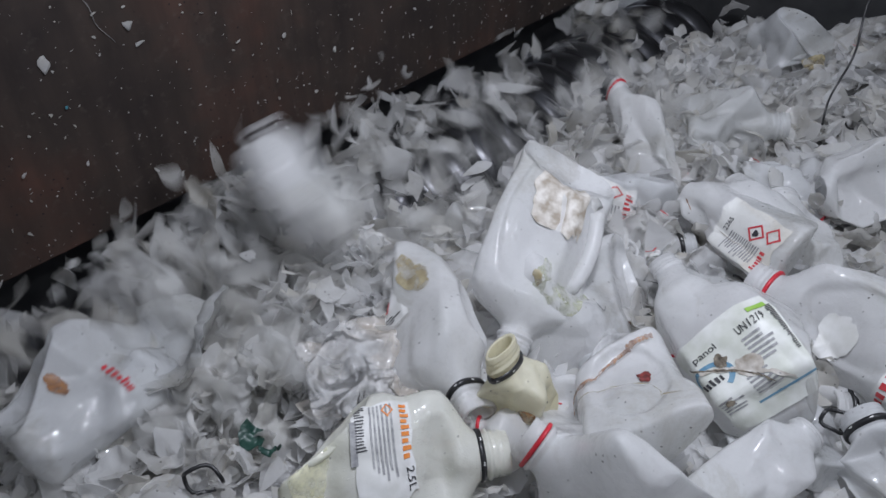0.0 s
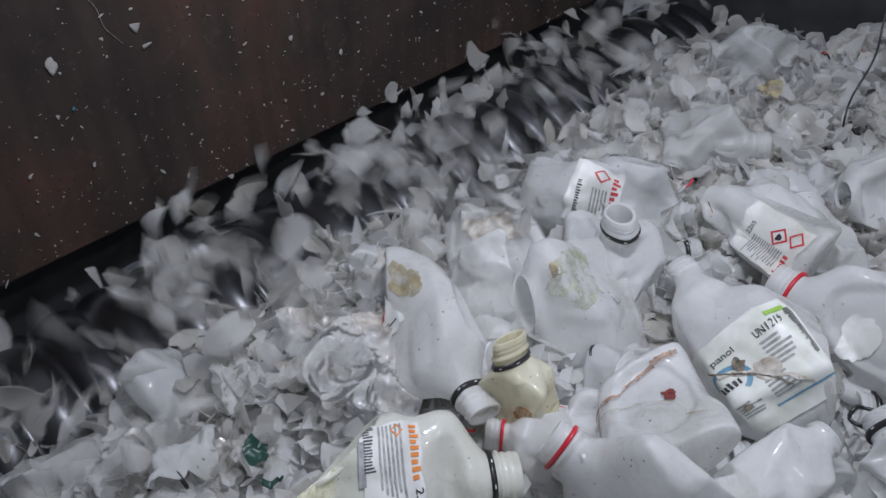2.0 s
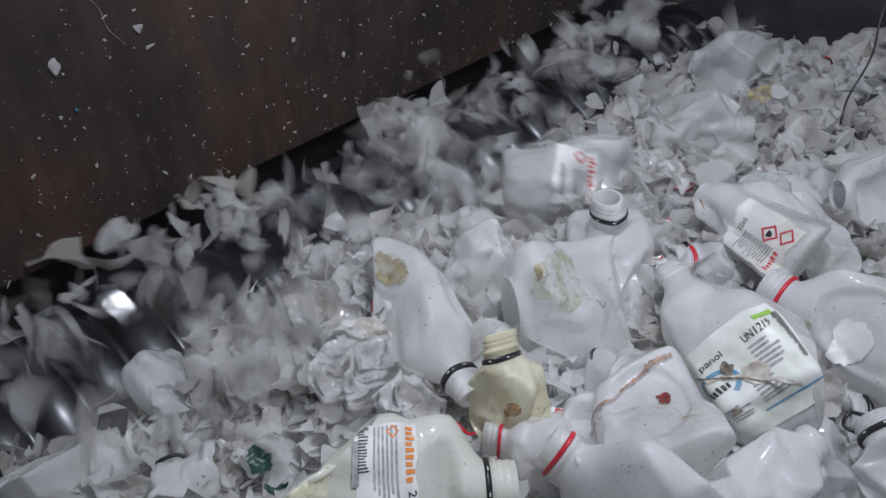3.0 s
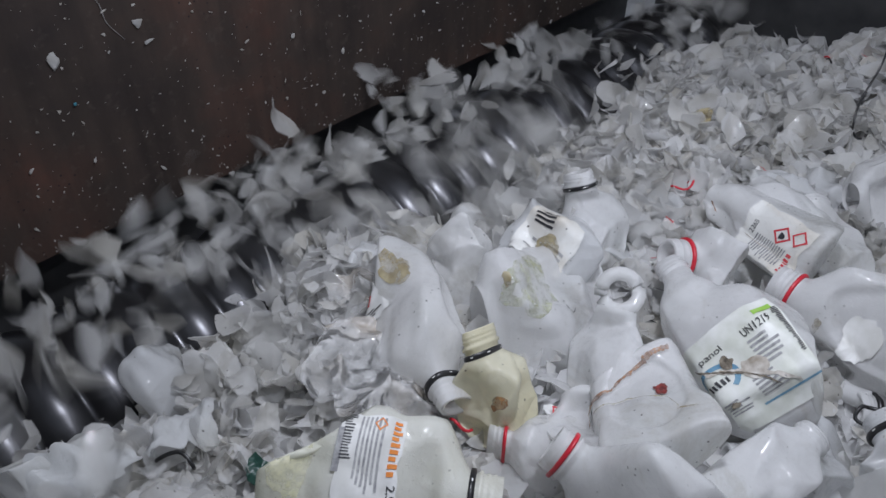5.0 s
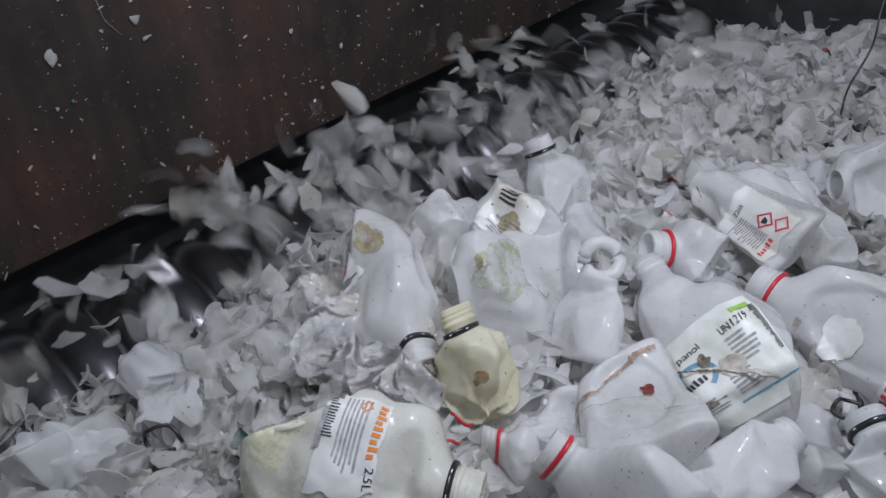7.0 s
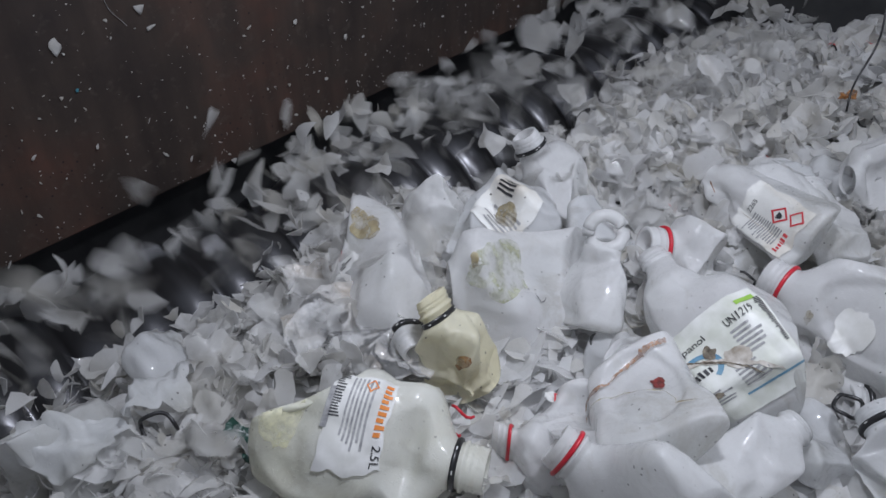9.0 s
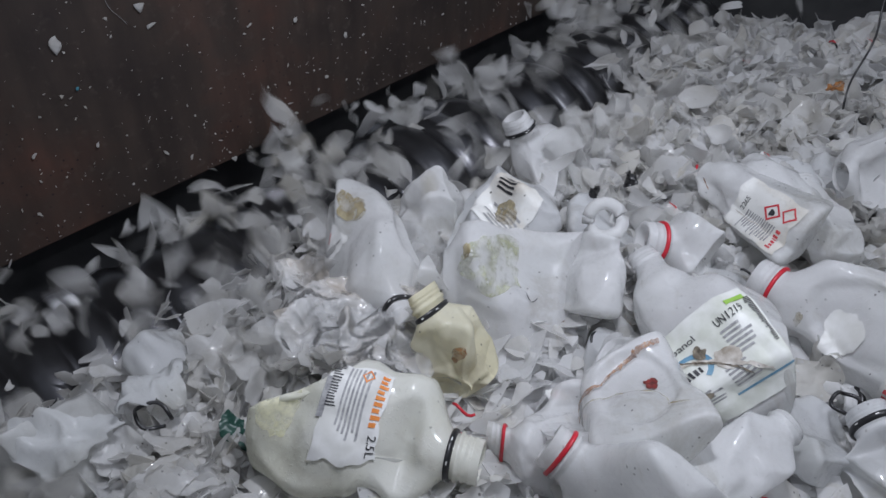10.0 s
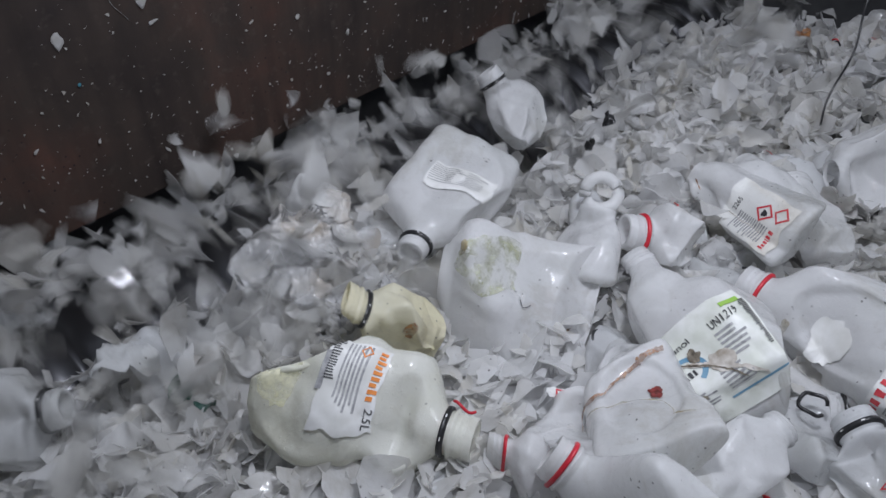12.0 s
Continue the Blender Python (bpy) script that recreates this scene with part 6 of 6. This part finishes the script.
    walk(THINGS["H"], poses([(0, 0.508, 1.022, 0.045, 86.2, 50.5, -146.4), (0.5, 0.501, 1.025, 0.045, 86.2, 50.4, -146.4), (1, 0.501, 1.039, 0.045, 86.2, 50.6, -146.2), (1.5, 0.509, 1.038, 0.045, 86.2, 50.8, -146.2), (2, 0.538, 1.026, 0.045, 86.1, 51.2, -146.8), (2.5, 0.531, 1.038, 0.045, 86.1, 51.2, -146.6), (3, 0.526, 1.046, 0.045, 86.2, 51.3, -146.4), (5, 0.547, 1.039, 0.045, 86.1, 51.7, -146.2), (5.5, 0.539, 1.047, 0.045, 86.1, 51.6, -146.2), (6, 0.532, 1.047, 0.045, 86.2, 51.4, -146.5), (6.5, 0.530, 1.055, 0.045, 86.2, 51.4, -146.7), (7, 0.527, 1.060, 0.045, 86.2, 51.5, -146.5), (9, 0.545, 1.061, 0.045, 86.1, 52.0, -146.1), (9.5, 0.536, 1.057, 0.045, 86.1, 51.8, -146.0), (10, 0.533, 1.063, 0.045, 86.2, 51.8, -146.0), (10.5, 0.529, 1.068, 0.045, 86.2, 51.8, -146.0), (11, 0.526, 1.065, 0.045, 86.2, 51.7, -145.9), (11.5, 0.522, 1.058, 0.045, 86.2, 51.6, -145.7), (12, 0.514, 1.056, 0.045, 86.2, 51.5, -145.2)]))
    walk(THINGS["P"], poses([(0, 0.605, 1.011, 0.040, 73.6, 28.7, 171.5), (0.5, 0.602, 1.015, 0.040, 73.7, 28.6, 171.6), (1, 0.602, 1.024, 0.040, 73.8, 28.7, 171.8), (1.5, 0.611, 1.024, 0.040, 73.7, 29.0, 171.6), (2, 0.637, 1.012, 0.040, 73.4, 29.4, 170.6), (2.5, 0.631, 1.022, 0.040, 73.6, 29.4, 170.9), (3, 0.629, 1.027, 0.040, 73.7, 29.4, 171.1), (5, 0.651, 1.018, 0.040, 73.4, 30.2, 170.6), (5.5, 0.644, 1.026, 0.040, 73.6, 29.9, 170.8), (6, 0.635, 1.024, 0.040, 73.6, 29.6, 170.9), (6.5, 0.631, 1.028, 0.040, 73.7, 29.5, 171.0), (7, 0.630, 1.034, 0.040, 73.8, 29.6, 171.3), (9, 0.645, 1.034, 0.040, 73.6, 30.4, 171.3), (9.5, 0.636, 1.029, 0.040, 73.5, 30.2, 171.5), (10, 0.634, 1.036, 0.040, 73.6, 30.2, 171.6), (10.5, 0.629, 1.041, 0.040, 73.7, 30.0, 171.8), (11, 0.627, 1.041, 0.040, 73.7, 30.0, 171.9), (11.5, 0.623, 1.037, 0.040, 73.7, 29.9, 172.0), (12, 0.615, 1.036, 0.040, 73.6, 30.0, 172.4)]))
    walk(THINGS["M"], poses([(0, 0.289, 0.802, -0.25, 50, 0, 163), (3, 0.269, 0.782, -0.2, 50, 0, 163), (5, 0.239, 0.752, 0.046, 50, 0, 163), (7, 0.222, 0.809, 0.046, 50, 0, 163), (9.5, 0.233, 0.871, 0.046, 50, 0, 163), (12, 0.234, 0.949, 0.046, 50, 0, 163)]))
    walk(THINGS["O2"], poses([(0, 0.770, 1.119, 0.050, 90.0, 52.6, -85.8), (0.5, 0.767, 1.123, 0.050, 90.0, 52.7, -85.9), (1, 0.768, 1.134, 0.050, 90.0, 52.8, -85.4), (1.5, 0.777, 1.134, 0.050, 90.0, 52.7, -85.2), (2, 0.802, 1.120, 0.050, 90.0, 52.4, -85.3), (2.5, 0.798, 1.132, 0.050, 90.0, 52.6, -85.0), (3, 0.796, 1.139, 0.050, 90.0, 52.7, -84.8), (5, 0.819, 1.130, 0.050, 90.0, 52.1, -84.2), (5.5, 0.812, 1.139, 0.050, 90.0, 52.4, -84.4), (6, 0.803, 1.135, 0.050, 90.0, 52.6, -84.8), (6.5, 0.799, 1.139, 0.050, 90.0, 52.7, -85.0), (7, 0.798, 1.146, 0.050, 90.0, 52.8, -84.7), (9, 0.813, 1.148, 0.050, 90.0, 52.5, -84.0), (9.5, 0.803, 1.143, 0.050, 90.0, 52.5, -84.2), (10, 0.801, 1.151, 0.050, 90.0, 52.7, -84.1), (10.5, 0.796, 1.155, 0.050, 90.0, 52.8, -84.1), (11, 0.793, 1.155, 0.050, 90.0, 52.8, -84.1), (11.5, 0.789, 1.151, 0.050, 90.0, 52.7, -84.1), (12, 0.780, 1.151, 0.050, 90.0, 52.6, -83.8)]))
    walk(THINGS["O1"], poses([(0, 0.605, 1.349, 0.040, 78.7, -58.8, 89.3), (1, 0.578, 1.361, 0.040, 79.0, -59.0, 89.7), (1.5, 0.571, 1.367, 0.040, 79.0, -59.0, 90.0), (2, 0.537, 1.293, 0.040, 74.2, -57.6, 89.9), (2.5, 0.519, 1.291, 0.040, 72.5, -58.8, 81.0), (3, 0.525, 1.372, 0.040, 75.4, -59.1, 90.4), (3.5, 0.563, 1.499, -0.040, 90.0, -59.5, 86.7), (4.4, 0.677, 1.837, -0.250, 90.0, -59.8, 83.0), (12, 0.727, 1.985, -0.400, 90.0, -58.4, 83.8)]))
    walk(THINGS["X1"], poses([(0, 0.369, 0.521, 0.055, 87.0, -15.5, 124.2), (0.5, 0.365, 0.520, 0.055, 87.0, -15.6, 124.3), (1, 0.365, 0.521, 0.055, 87.0, -15.4, 124.5), (1.5, 0.369, 0.518, 0.055, 87.0, -15.2, 124.5), (2, 0.387, 0.524, 0.055, 87.0, -14.9, 124.3), (2.5, 0.380, 0.527, 0.055, 87.0, -15.2, 124.6), (3, 0.372, 0.525, 0.055, 87.0, -15.2, 124.8), (5, 0.378, 0.530, 0.055, 87.0, -15.0, 125.1), (5.5, 0.366, 0.529, 0.055, 87.0, -15.4, 125.1), (6, 0.358, 0.526, 0.055, 87.0, -15.7, 125.0), (6.5, 0.352, 0.524, 0.055, 87.0, -15.8, 125.0), (7, 0.348, 0.523, 0.055, 86.9, -15.7, 125.2), (9, 0.355, 0.526, 0.055, 87.0, -15.3, 125.7), (9.5, 0.346, 0.523, 0.055, 87.0, -15.4, 125.7), (10, 0.342, 0.523, 0.055, 87.0, -15.5, 125.9), (10.5, 0.339, 0.524, 0.055, 86.9, -15.6, 126.0), (11, 0.336, 0.521, 0.055, 86.9, -15.6, 126.0), (11.5, 0.333, 0.519, 0.055, 86.9, -15.6, 125.9), (12, 0.332, 0.517, 0.055, 86.9, -15.4, 126.1)]))
    walk(THINGS["X2"], poses([(0, 0.557, 0.550, 0.045, 85.0, 36.1, -176.0), (0.5, 0.552, 0.549, 0.045, 85.0, 35.9, -175.9), (1, 0.552, 0.553, 0.045, 85.0, 36.0, -175.6), (1.5, 0.557, 0.554, 0.045, 84.9, 36.2, -175.7), (2, 0.582, 0.559, 0.045, 84.9, 36.8, -176.9), (2.5, 0.576, 0.561, 0.045, 84.9, 36.7, -176.5), (3, 0.571, 0.561, 0.045, 84.9, 36.7, -176.2), (5, 0.589, 0.564, 0.045, 84.9, 37.4, -176.5), (5.5, 0.579, 0.561, 0.045, 84.9, 37.1, -176.1), (6, 0.569, 0.557, 0.045, 84.9, 36.7, -176.0), (6.5, 0.564, 0.555, 0.045, 84.9, 36.5, -175.8), (7, 0.560, 0.553, 0.045, 84.9, 36.5, -175.4), (9, 0.575, 0.557, 0.045, 84.9, 37.2, -175.4), (9.5, 0.565, 0.551, 0.045, 84.9, 36.9, -175.0), (10, 0.560, 0.551, 0.045, 84.9, 36.7, -174.6), (10.5, 0.554, 0.550, 0.045, 84.9, 36.6, -174.4), (11, 0.552, 0.547, 0.045, 84.9, 36.5, -174.3), (11.5, 0.544, 0.542, 0.045, 84.9, 36.3, -174.0), (12, 0.536, 0.539, 0.045, 84.9, 36.1, -173.3)]))
    walk(THINGS["Z4"], poses([(0, 0.570, 1.039, 0.055, 86.2, 46.5, -163.0), (0.5, 0.562, 1.042, 0.055, 86.2, 46.3, -162.9), (1, 0.562, 1.057, 0.055, 86.3, 46.6, -162.8), (1.5, 0.571, 1.057, 0.055, 86.2, 46.8, -162.9), (2, 0.599, 1.044, 0.055, 86.1, 47.2, -163.7), (2.5, 0.593, 1.056, 0.055, 86.2, 47.2, -163.5), (3, 0.588, 1.065, 0.055, 86.2, 47.2, -163.3), (5, 0.609, 1.058, 0.055, 86.1, 47.8, -163.3), (5.5, 0.601, 1.066, 0.055, 86.2, 47.6, -163.3), (6, 0.594, 1.066, 0.055, 86.2, 47.4, -163.4), (6.5, 0.592, 1.074, 0.055, 86.2, 47.3, -163.5), (7, 0.589, 1.080, 0.055, 86.3, 47.4, -163.2), (9, 0.608, 1.080, 0.055, 86.2, 48.0, -163.1), (9.5, 0.598, 1.076, 0.055, 86.2, 47.8, -162.9), (10, 0.596, 1.083, 0.055, 86.2, 47.8, -162.8), (10.5, 0.591, 1.088, 0.055, 86.2, 47.8, -162.8), (11, 0.589, 1.085, 0.055, 86.2, 47.7, -162.7), (11.5, 0.584, 1.078, 0.055, 86.2, 47.6, -162.5), (12, 0.576, 1.076, 0.055, 86.2, 47.6, -162.0)]))
    walk(THINGS["Z1"], poses([(0, 0.183, 0.648, 0.010, 83.2, 17.9, -171.8), (0.5, 0.185, 0.642, 0.010, 83.1, 17.9, -171.9), (1, 0.188, 0.637, 0.010, 83.1, 18.1, -171.7), (1.5, 0.195, 0.622, 0.010, 82.9, 18.4, -171.8), (2, 0.207, 0.628, 0.010, 82.9, 18.8, -172.4), (2.5, 0.201, 0.632, 0.010, 83.0, 18.7, -172.0), (3, 0.199, 0.628, 0.010, 82.9, 18.7, -171.8), (5, 0.200, 0.639, 0.010, 83.0, 19.0, -171.5), (5.5, 0.194, 0.638, 0.010, 83.0, 18.7, -171.3), (6, 0.188, 0.634, 0.010, 83.0, 18.3, -171.3), (6.5, 0.185, 0.631, 0.010, 83.0, 18.1, -171.3), (7, 0.181, 0.628, 0.010, 83.0, 18.1, -170.9), (9, 0.193, 0.628, 0.010, 83.0, 18.8, -171.0), (9.5, 0.186, 0.624, 0.010, 83.0, 18.5, -170.8), (10, 0.183, 0.623, 0.010, 83.0, 18.4, -170.6), (10.5, 0.179, 0.621, 0.010, 82.9, 18.2, -170.4), (11, 0.178, 0.617, 0.010, 82.9, 18.2, -170.3), (11.5, 0.179, 0.611, 0.010, 82.8, 18.2, -170.4), (12, 0.184, 0.607, 0.010, 82.8, 18.4, -170.3)]))
    walk(THINGS["Z3"], poses([(0, 0.617, 0.669, -0.020, 78.0, 42.5, -105.0), (0.5, 0.612, 0.667, -0.020, 78.0, 42.4, -105.0), (1, 0.612, 0.672, -0.020, 78.0, 42.4, -104.6), (1.5, 0.618, 0.672, -0.020, 78.0, 42.4, -104.4), (2, 0.646, 0.678, -0.020, 78.0, 42.9, -104.6), (2.5, 0.639, 0.680, -0.020, 78.0, 42.9, -104.4), (3, 0.633, 0.681, -0.020, 78.0, 42.8, -104.1), (5, 0.653, 0.684, -0.020, 78.1, 42.9, -103.7), (5.5, 0.642, 0.681, -0.020, 78.1, 42.8, -103.8), (6, 0.631, 0.676, -0.020, 78.1, 42.6, -104.2), (6.5, 0.625, 0.674, -0.020, 78.1, 42.5, -104.3), (7, 0.620, 0.672, -0.020, 78.1, 42.3, -104.0), (9, 0.637, 0.677, -0.020, 78.2, 42.5, -103.4), (9.5, 0.625, 0.670, -0.020, 78.2, 42.2, -103.5), (10, 0.619, 0.669, -0.020, 78.2, 42.1, -103.3), (10.5, 0.613, 0.669, -0.020, 78.2, 42.0, -103.3), (11, 0.610, 0.665, -0.020, 78.2, 41.8, -103.3), (11.5, 0.601, 0.659, -0.020, 78.2, 41.5, -103.2), (12, 0.591, 0.655, -0.020, 78.3, 41.2, -102.9)]))
    walk(THINGS["Z2"], poses([(0, 0.037, 0.970, -0.050, 90.0, 10.2, -172.5), (1, 0.035, 0.971, -0.020, 90.0, 13.5, -169.6), (2, 0.064, 0.919, 0.030, 83.6, 15.4, -169.6), (2.5, 0.064, 0.929, 0.030, 83.2, 16.4, -168.7), (3, 0.054, 0.952, 0.030, 82.8, 17.4, -167.4), (5, 0.024, 0.958, 0.030, 81.5, 27.4, -154.7), (6.5, 0.003, 1.000, 0.030, 80.8, 32.1, -148.8), (9.5, -0.028, 1.036, 0.030, 81.8, 22.5, -159.1), (10.5, -0.047, 1.054, 0.030, 81.0, 20.7, -160.1), (11.2, -0.207, 1.015, 0.030, 81.8, 34.2, -135.5), (12, -0.240, 1.086, -0.020, 90.0, 38.4, -128.7)]))
    walk(THINGS["film1"], poses([(0, -0.069, 0.713, 0.030, 10, 5, 20), (1.5, -0.084, 0.728, 0.030, 10, 5, 20), (3, -0.076, 0.723, 0.030, 10, 5, 20), (5, -0.081, 0.717, 0.030, 10, 5, 20), (6.5, -0.098, 0.746, 0.030, 10, 5, 20), (9.5, -0.120, 0.764, 0.030, 10, 5, 20), (10.5, -0.141, 0.772, 0.030, 10, 5, 20), (11.2, -0.169, 0.794, 0.030, 10, 5, 20), (12, -0.220, 0.888, 0.030, 10, 5, 20)]))
    walk(THINGS["film2"], poses([(0, -0.105, 0.665, 0.040, 25, -10, 80), (1.5, -0.111, 0.679, 0.040, 25, -10, 80), (3, -0.066, 0.684, 0.040, 25, -10, 80), (5, -0.077, 0.668, 0.040, 25, -10, 80), (6.5, -0.062, 0.686, 0.040, 25, -10, 80), (9.5, -0.077, 0.745, 0.040, 25, -10, 80), (10.5, -0.087, 0.720, 0.040, 25, -10, 80), (11.2, -0.152, 0.883, 0.040, 25, -10, 80), (12, -0.215, 0.959, 0.040, 25, -10, 80)]))
    walk(THINGS["Q"], poses([(0, 0.188, 0.946, -0.14, 82, 4, 128), (3, 0.178, 0.946, -0.12, 82, 4, 128), (5, 0.158, 0.946, 0.04, 80, 4, 128), (7, 0.101, 0.983, 0.045, 80, 4, 126), (9.5, 0.092, 0.99, 0.045, 80, 4, 124), (10.8, 0.082, 1.0, 0.03, 80, 4, 124), (11.3, 0.072, 1.03, -0.05, 84, 4, 124), (12, 0.072, 1.05, -0.12, 84, 4, 124)]))
    walk(THINGS["film3"], poses([(0, -0.14, 0.692, 0.02, -12, 8, 140), (2.5, -0.188, 0.785, 0.02, -12, 8, 140), (5, -0.124, 0.838, 0.02, -12, 8, 140), (7, -0.158, 0.828, 0.02, -12, 8, 140), (9.5, -0.196, 0.831, 0.02, -12, 8, 140), (12, -0.233, 0.939, 0.02, -12, 8, 140)]))
    walk(THINGS["green1"], poses([(0, -0.248, 0.617, 0.020, 10, 20, 0), (1.5, -0.246, 0.601, 0.020, 10, 20, 0), (2.5, -0.240, 0.591, 0.020, 10, 20, 0), (5, -0.229, 0.564, 0.020, 10, 20, 0), (6.5, -0.249, 0.594, 0.020, 10, 20, 0), (9.5, -0.272, 0.597, 0.020, 10, 20, 0), (10.5, -0.288, 0.620, 0.020, 10, 20, 0), (12, -0.361, 0.657, 0.020, 10, 20, 0)]))
    walk(THINGS["green2"], poses([(0, -0.218, 0.591, 0.020, -10, 30, 60), (1.5, -0.220, 0.559, 0.020, -10, 30, 60), (2.5, -0.206, 0.541, 0.020, -10, 30, 60), (5, -0.210, 0.540, 0.020, -10, 30, 60), (6.5, -0.233, 0.548, 0.020, -10, 30, 60), (9.5, -0.239, 0.563, 0.020, -10, 30, 60), (10.5, -0.258, 0.585, 0.020, -10, 30, 60), (12, -0.319, 0.629, 0.020, -10, 30, 60)]))
    walk(THINGS["black1"], poses([(0, 0.508, 1.328, -0.200, 60, 20, 40), (7, 0.458, 1.241, -0.100, 60, 20, 40), (9, 0.368, 1.127, 0.020, 60, 20, 40), (9.5, 0.323, 1.038, 0.100, 60, 20, 40), (10.5, 0.298, 1.090, 0.100, 60, 20, 40), (11.2, 0.292, 1.148, 0.100, 60, 20, 40), (12, 0.290, 1.238, 0.100, 60, 20, 40)]))
    walk(THINGS["black2"], poses([(0, 0.465, 1.144, -0.200, 20, 60, 100), (7, 0.402, 1.134, -0.100, 20, 60, 100), (9, 0.313, 1.118, 0.000, 20, 60, 100), (10.5, 0.247, 1.051, 0.080, 20, 60, 100), (11.2, 0.256, 1.084, 0.080, 20, 60, 100), (12, 0.260, 1.186, 0.080, 20, 60, 100)]))
    walk(THINGS["brown1"], poses([(0, 0.839, 1.561, 0.070, 20, 0, 0), (1, 0.804, 1.605, 0.070, 20, 0, 0), (1.5, 0.757, 1.571, 0.070, 20, 0, 0), (2, 0.699, 1.467, 0.070, 20, 0, 0), (3, 0.668, 1.462, 0.070, 20, 0, 0), (5, 0.551, 1.447, 0.020, 20, 0, 0), (6.5, 0.542, 1.517, -0.060, 20, 0, 0), (12, 0.531, 1.524, -0.100, 20, 0, 0)]))
    walk(THINGS["brown2"], poses([(0, 1.042, 1.537, -0.100, 20, 0, 0), (7, 1.006, 1.566, -0.050, 20, 0, 0), (9, 0.846, 1.444, 0.050, 20, 0, 0), (10.5, 0.816, 1.469, 0.060, 20, 0, 0), (12, 0.835, 1.715, 0.050, 20, 0, 0)]))
    walk(THINGS["sheet1"], poses([(0, -0.591, 0.706, -0.200, 10, -15, 30), (3, -0.493, 0.573, -0.050, 10, -15, 30), (5, -0.430, 0.525, 0.040, 10, -15, 30), (6.5, -0.447, 0.551, 0.040, 10, -15, 30), (9.5, -0.459, 0.550, 0.040, 10, -15, 30), (10.5, -0.479, 0.555, 0.040, 10, -15, 30), (11.2, -0.525, 0.580, 0.040, 10, -15, 30), (12, -0.685, 0.806, -0.050, 10, -15, 30)]))
    walk(THINGS["sheet2"], poses([(0, -0.405, 0.742, -0.050, -10, 15, 70), (1, -0.349, 0.643, 0.000, -10, 15, 70), (3, -0.312, 0.547, 0.030, -10, 15, 70), (5, -0.324, 0.608, 0.030, -10, 15, 70), (6.5, -0.346, 0.636, 0.030, -10, 15, 70), (9.5, -0.376, 0.647, 0.030, -10, 15, 70), (10.5, -0.389, 0.653, 0.030, -10, 15, 70), (12, -0.433, 0.697, 0.030, -10, 15, 70)]))
    walk(THINGS["sheet3"], poses([(0, -0.372, 0.782, 0.030, -15, 20, 120), (0.5, -0.381, 0.805, 0.030, -15, 20, 120), (1, -0.435, 0.811, 0.000, -15, 20, 120), (1.5, -0.582, 0.960, -0.100, -15, 20, 120), (2, -0.704, 1.162, -0.300, -15, 20, 120), (12, -0.809, 1.283, -0.500, -15, 20, 120)]))
    walk(THINGS["sheet4"], poses([(0, -0.927, 1.723, -0.500, 30, 20, 10), (10.8, -0.267, 1.709, -0.350, 30, 20, 10), (11.1, -0.236, 1.450, -0.120, 30, 20, 10), (11.3, -0.202, 1.303, 0.020, 30, 20, 10), (11.5, -0.204, 1.297, 0.050, 30, 20, 10), (11.7, -0.221, 1.310, 0.000, 30, 20, 10), (12, -0.294, 1.433, -0.100, 30, 20, 10)]))
    walk(THINGS["loop1"], poses([(0, 0.525, 0.624, 0.030, 20, 10, 0), (2, 0.562, 0.639, 0.030, 20, 10, 0), (3, 0.552, 0.638, 0.030, 20, 10, 0), (5, 0.576, 0.647, 0.030, 20, 10, 0), (6.5, 0.546, 0.646, 0.030, 20, 10, 0), (9.5, 0.544, 0.646, 0.030, 20, 10, 0), (12, 0.494, 0.642, 0.030, 20, 10, 0)]))
    walk(THINGS["loop2"], poses([(0, -0.289, 0.537, 0.040, 70, 10, 0), (0.5, -0.299, 0.536, 0.040, 70, 10, 0), (1, -0.330, 0.522, 0.040, 70, 10, 0), (1.5, -0.339, 0.530, 0.040, 70, 10, 0), (2, -0.336, 0.531, 0.040, 70, 10, 0), (3, -0.341, 0.570, 0.020, 70, 10, 0), (5, -0.337, 0.567, 0.020, 70, 10, 0), (6.5, -0.351, 0.584, 0.040, 70, 10, 0), (9.5, -0.369, 0.594, 0.040, 70, 10, 0), (10.5, -0.389, 0.622, 0.040, 70, 10, 0), (12, -0.458, 0.710, -0.050, 70, 10, 0)]))
    walk(THINGS["wire"], poses([(0, 0.777, 1.337, 0.050, 38.9, -1.7, 148.9), (1, 0.787, 1.377, 0.050, 41.0, -1.7, 149.3), (1.5, 0.793, 1.379, 0.050, 41.1, -1.5, 149.3), (2, 0.811, 1.350, 0.050, 39.6, -0.9, 148.5), (2.5, 0.806, 1.354, 0.050, 39.9, -0.9, 148.7), (3, 0.811, 1.376, 0.050, 41.2, -1.0, 149.0), (5, 0.830, 1.357, 0.050, 40.1, -0.0, 148.5), (5.5, 0.827, 1.359, 0.050, 40.5, -0.2, 148.6), (6.5, 0.821, 1.386, 0.050, 41.6, -0.9, 148.9), (9.5, 0.816, 1.378, 0.050, 39.9, -0.2, 149.3), (10.5, 0.800, 1.377, 0.050, 39.5, -0.4, 149.7), (11.5, 0.778, 1.348, 0.050, 38.0, -0.5, 149.7), (12, 0.734, 1.310, 0.050, 35.9, -0.8, 150.3)]))


motions()
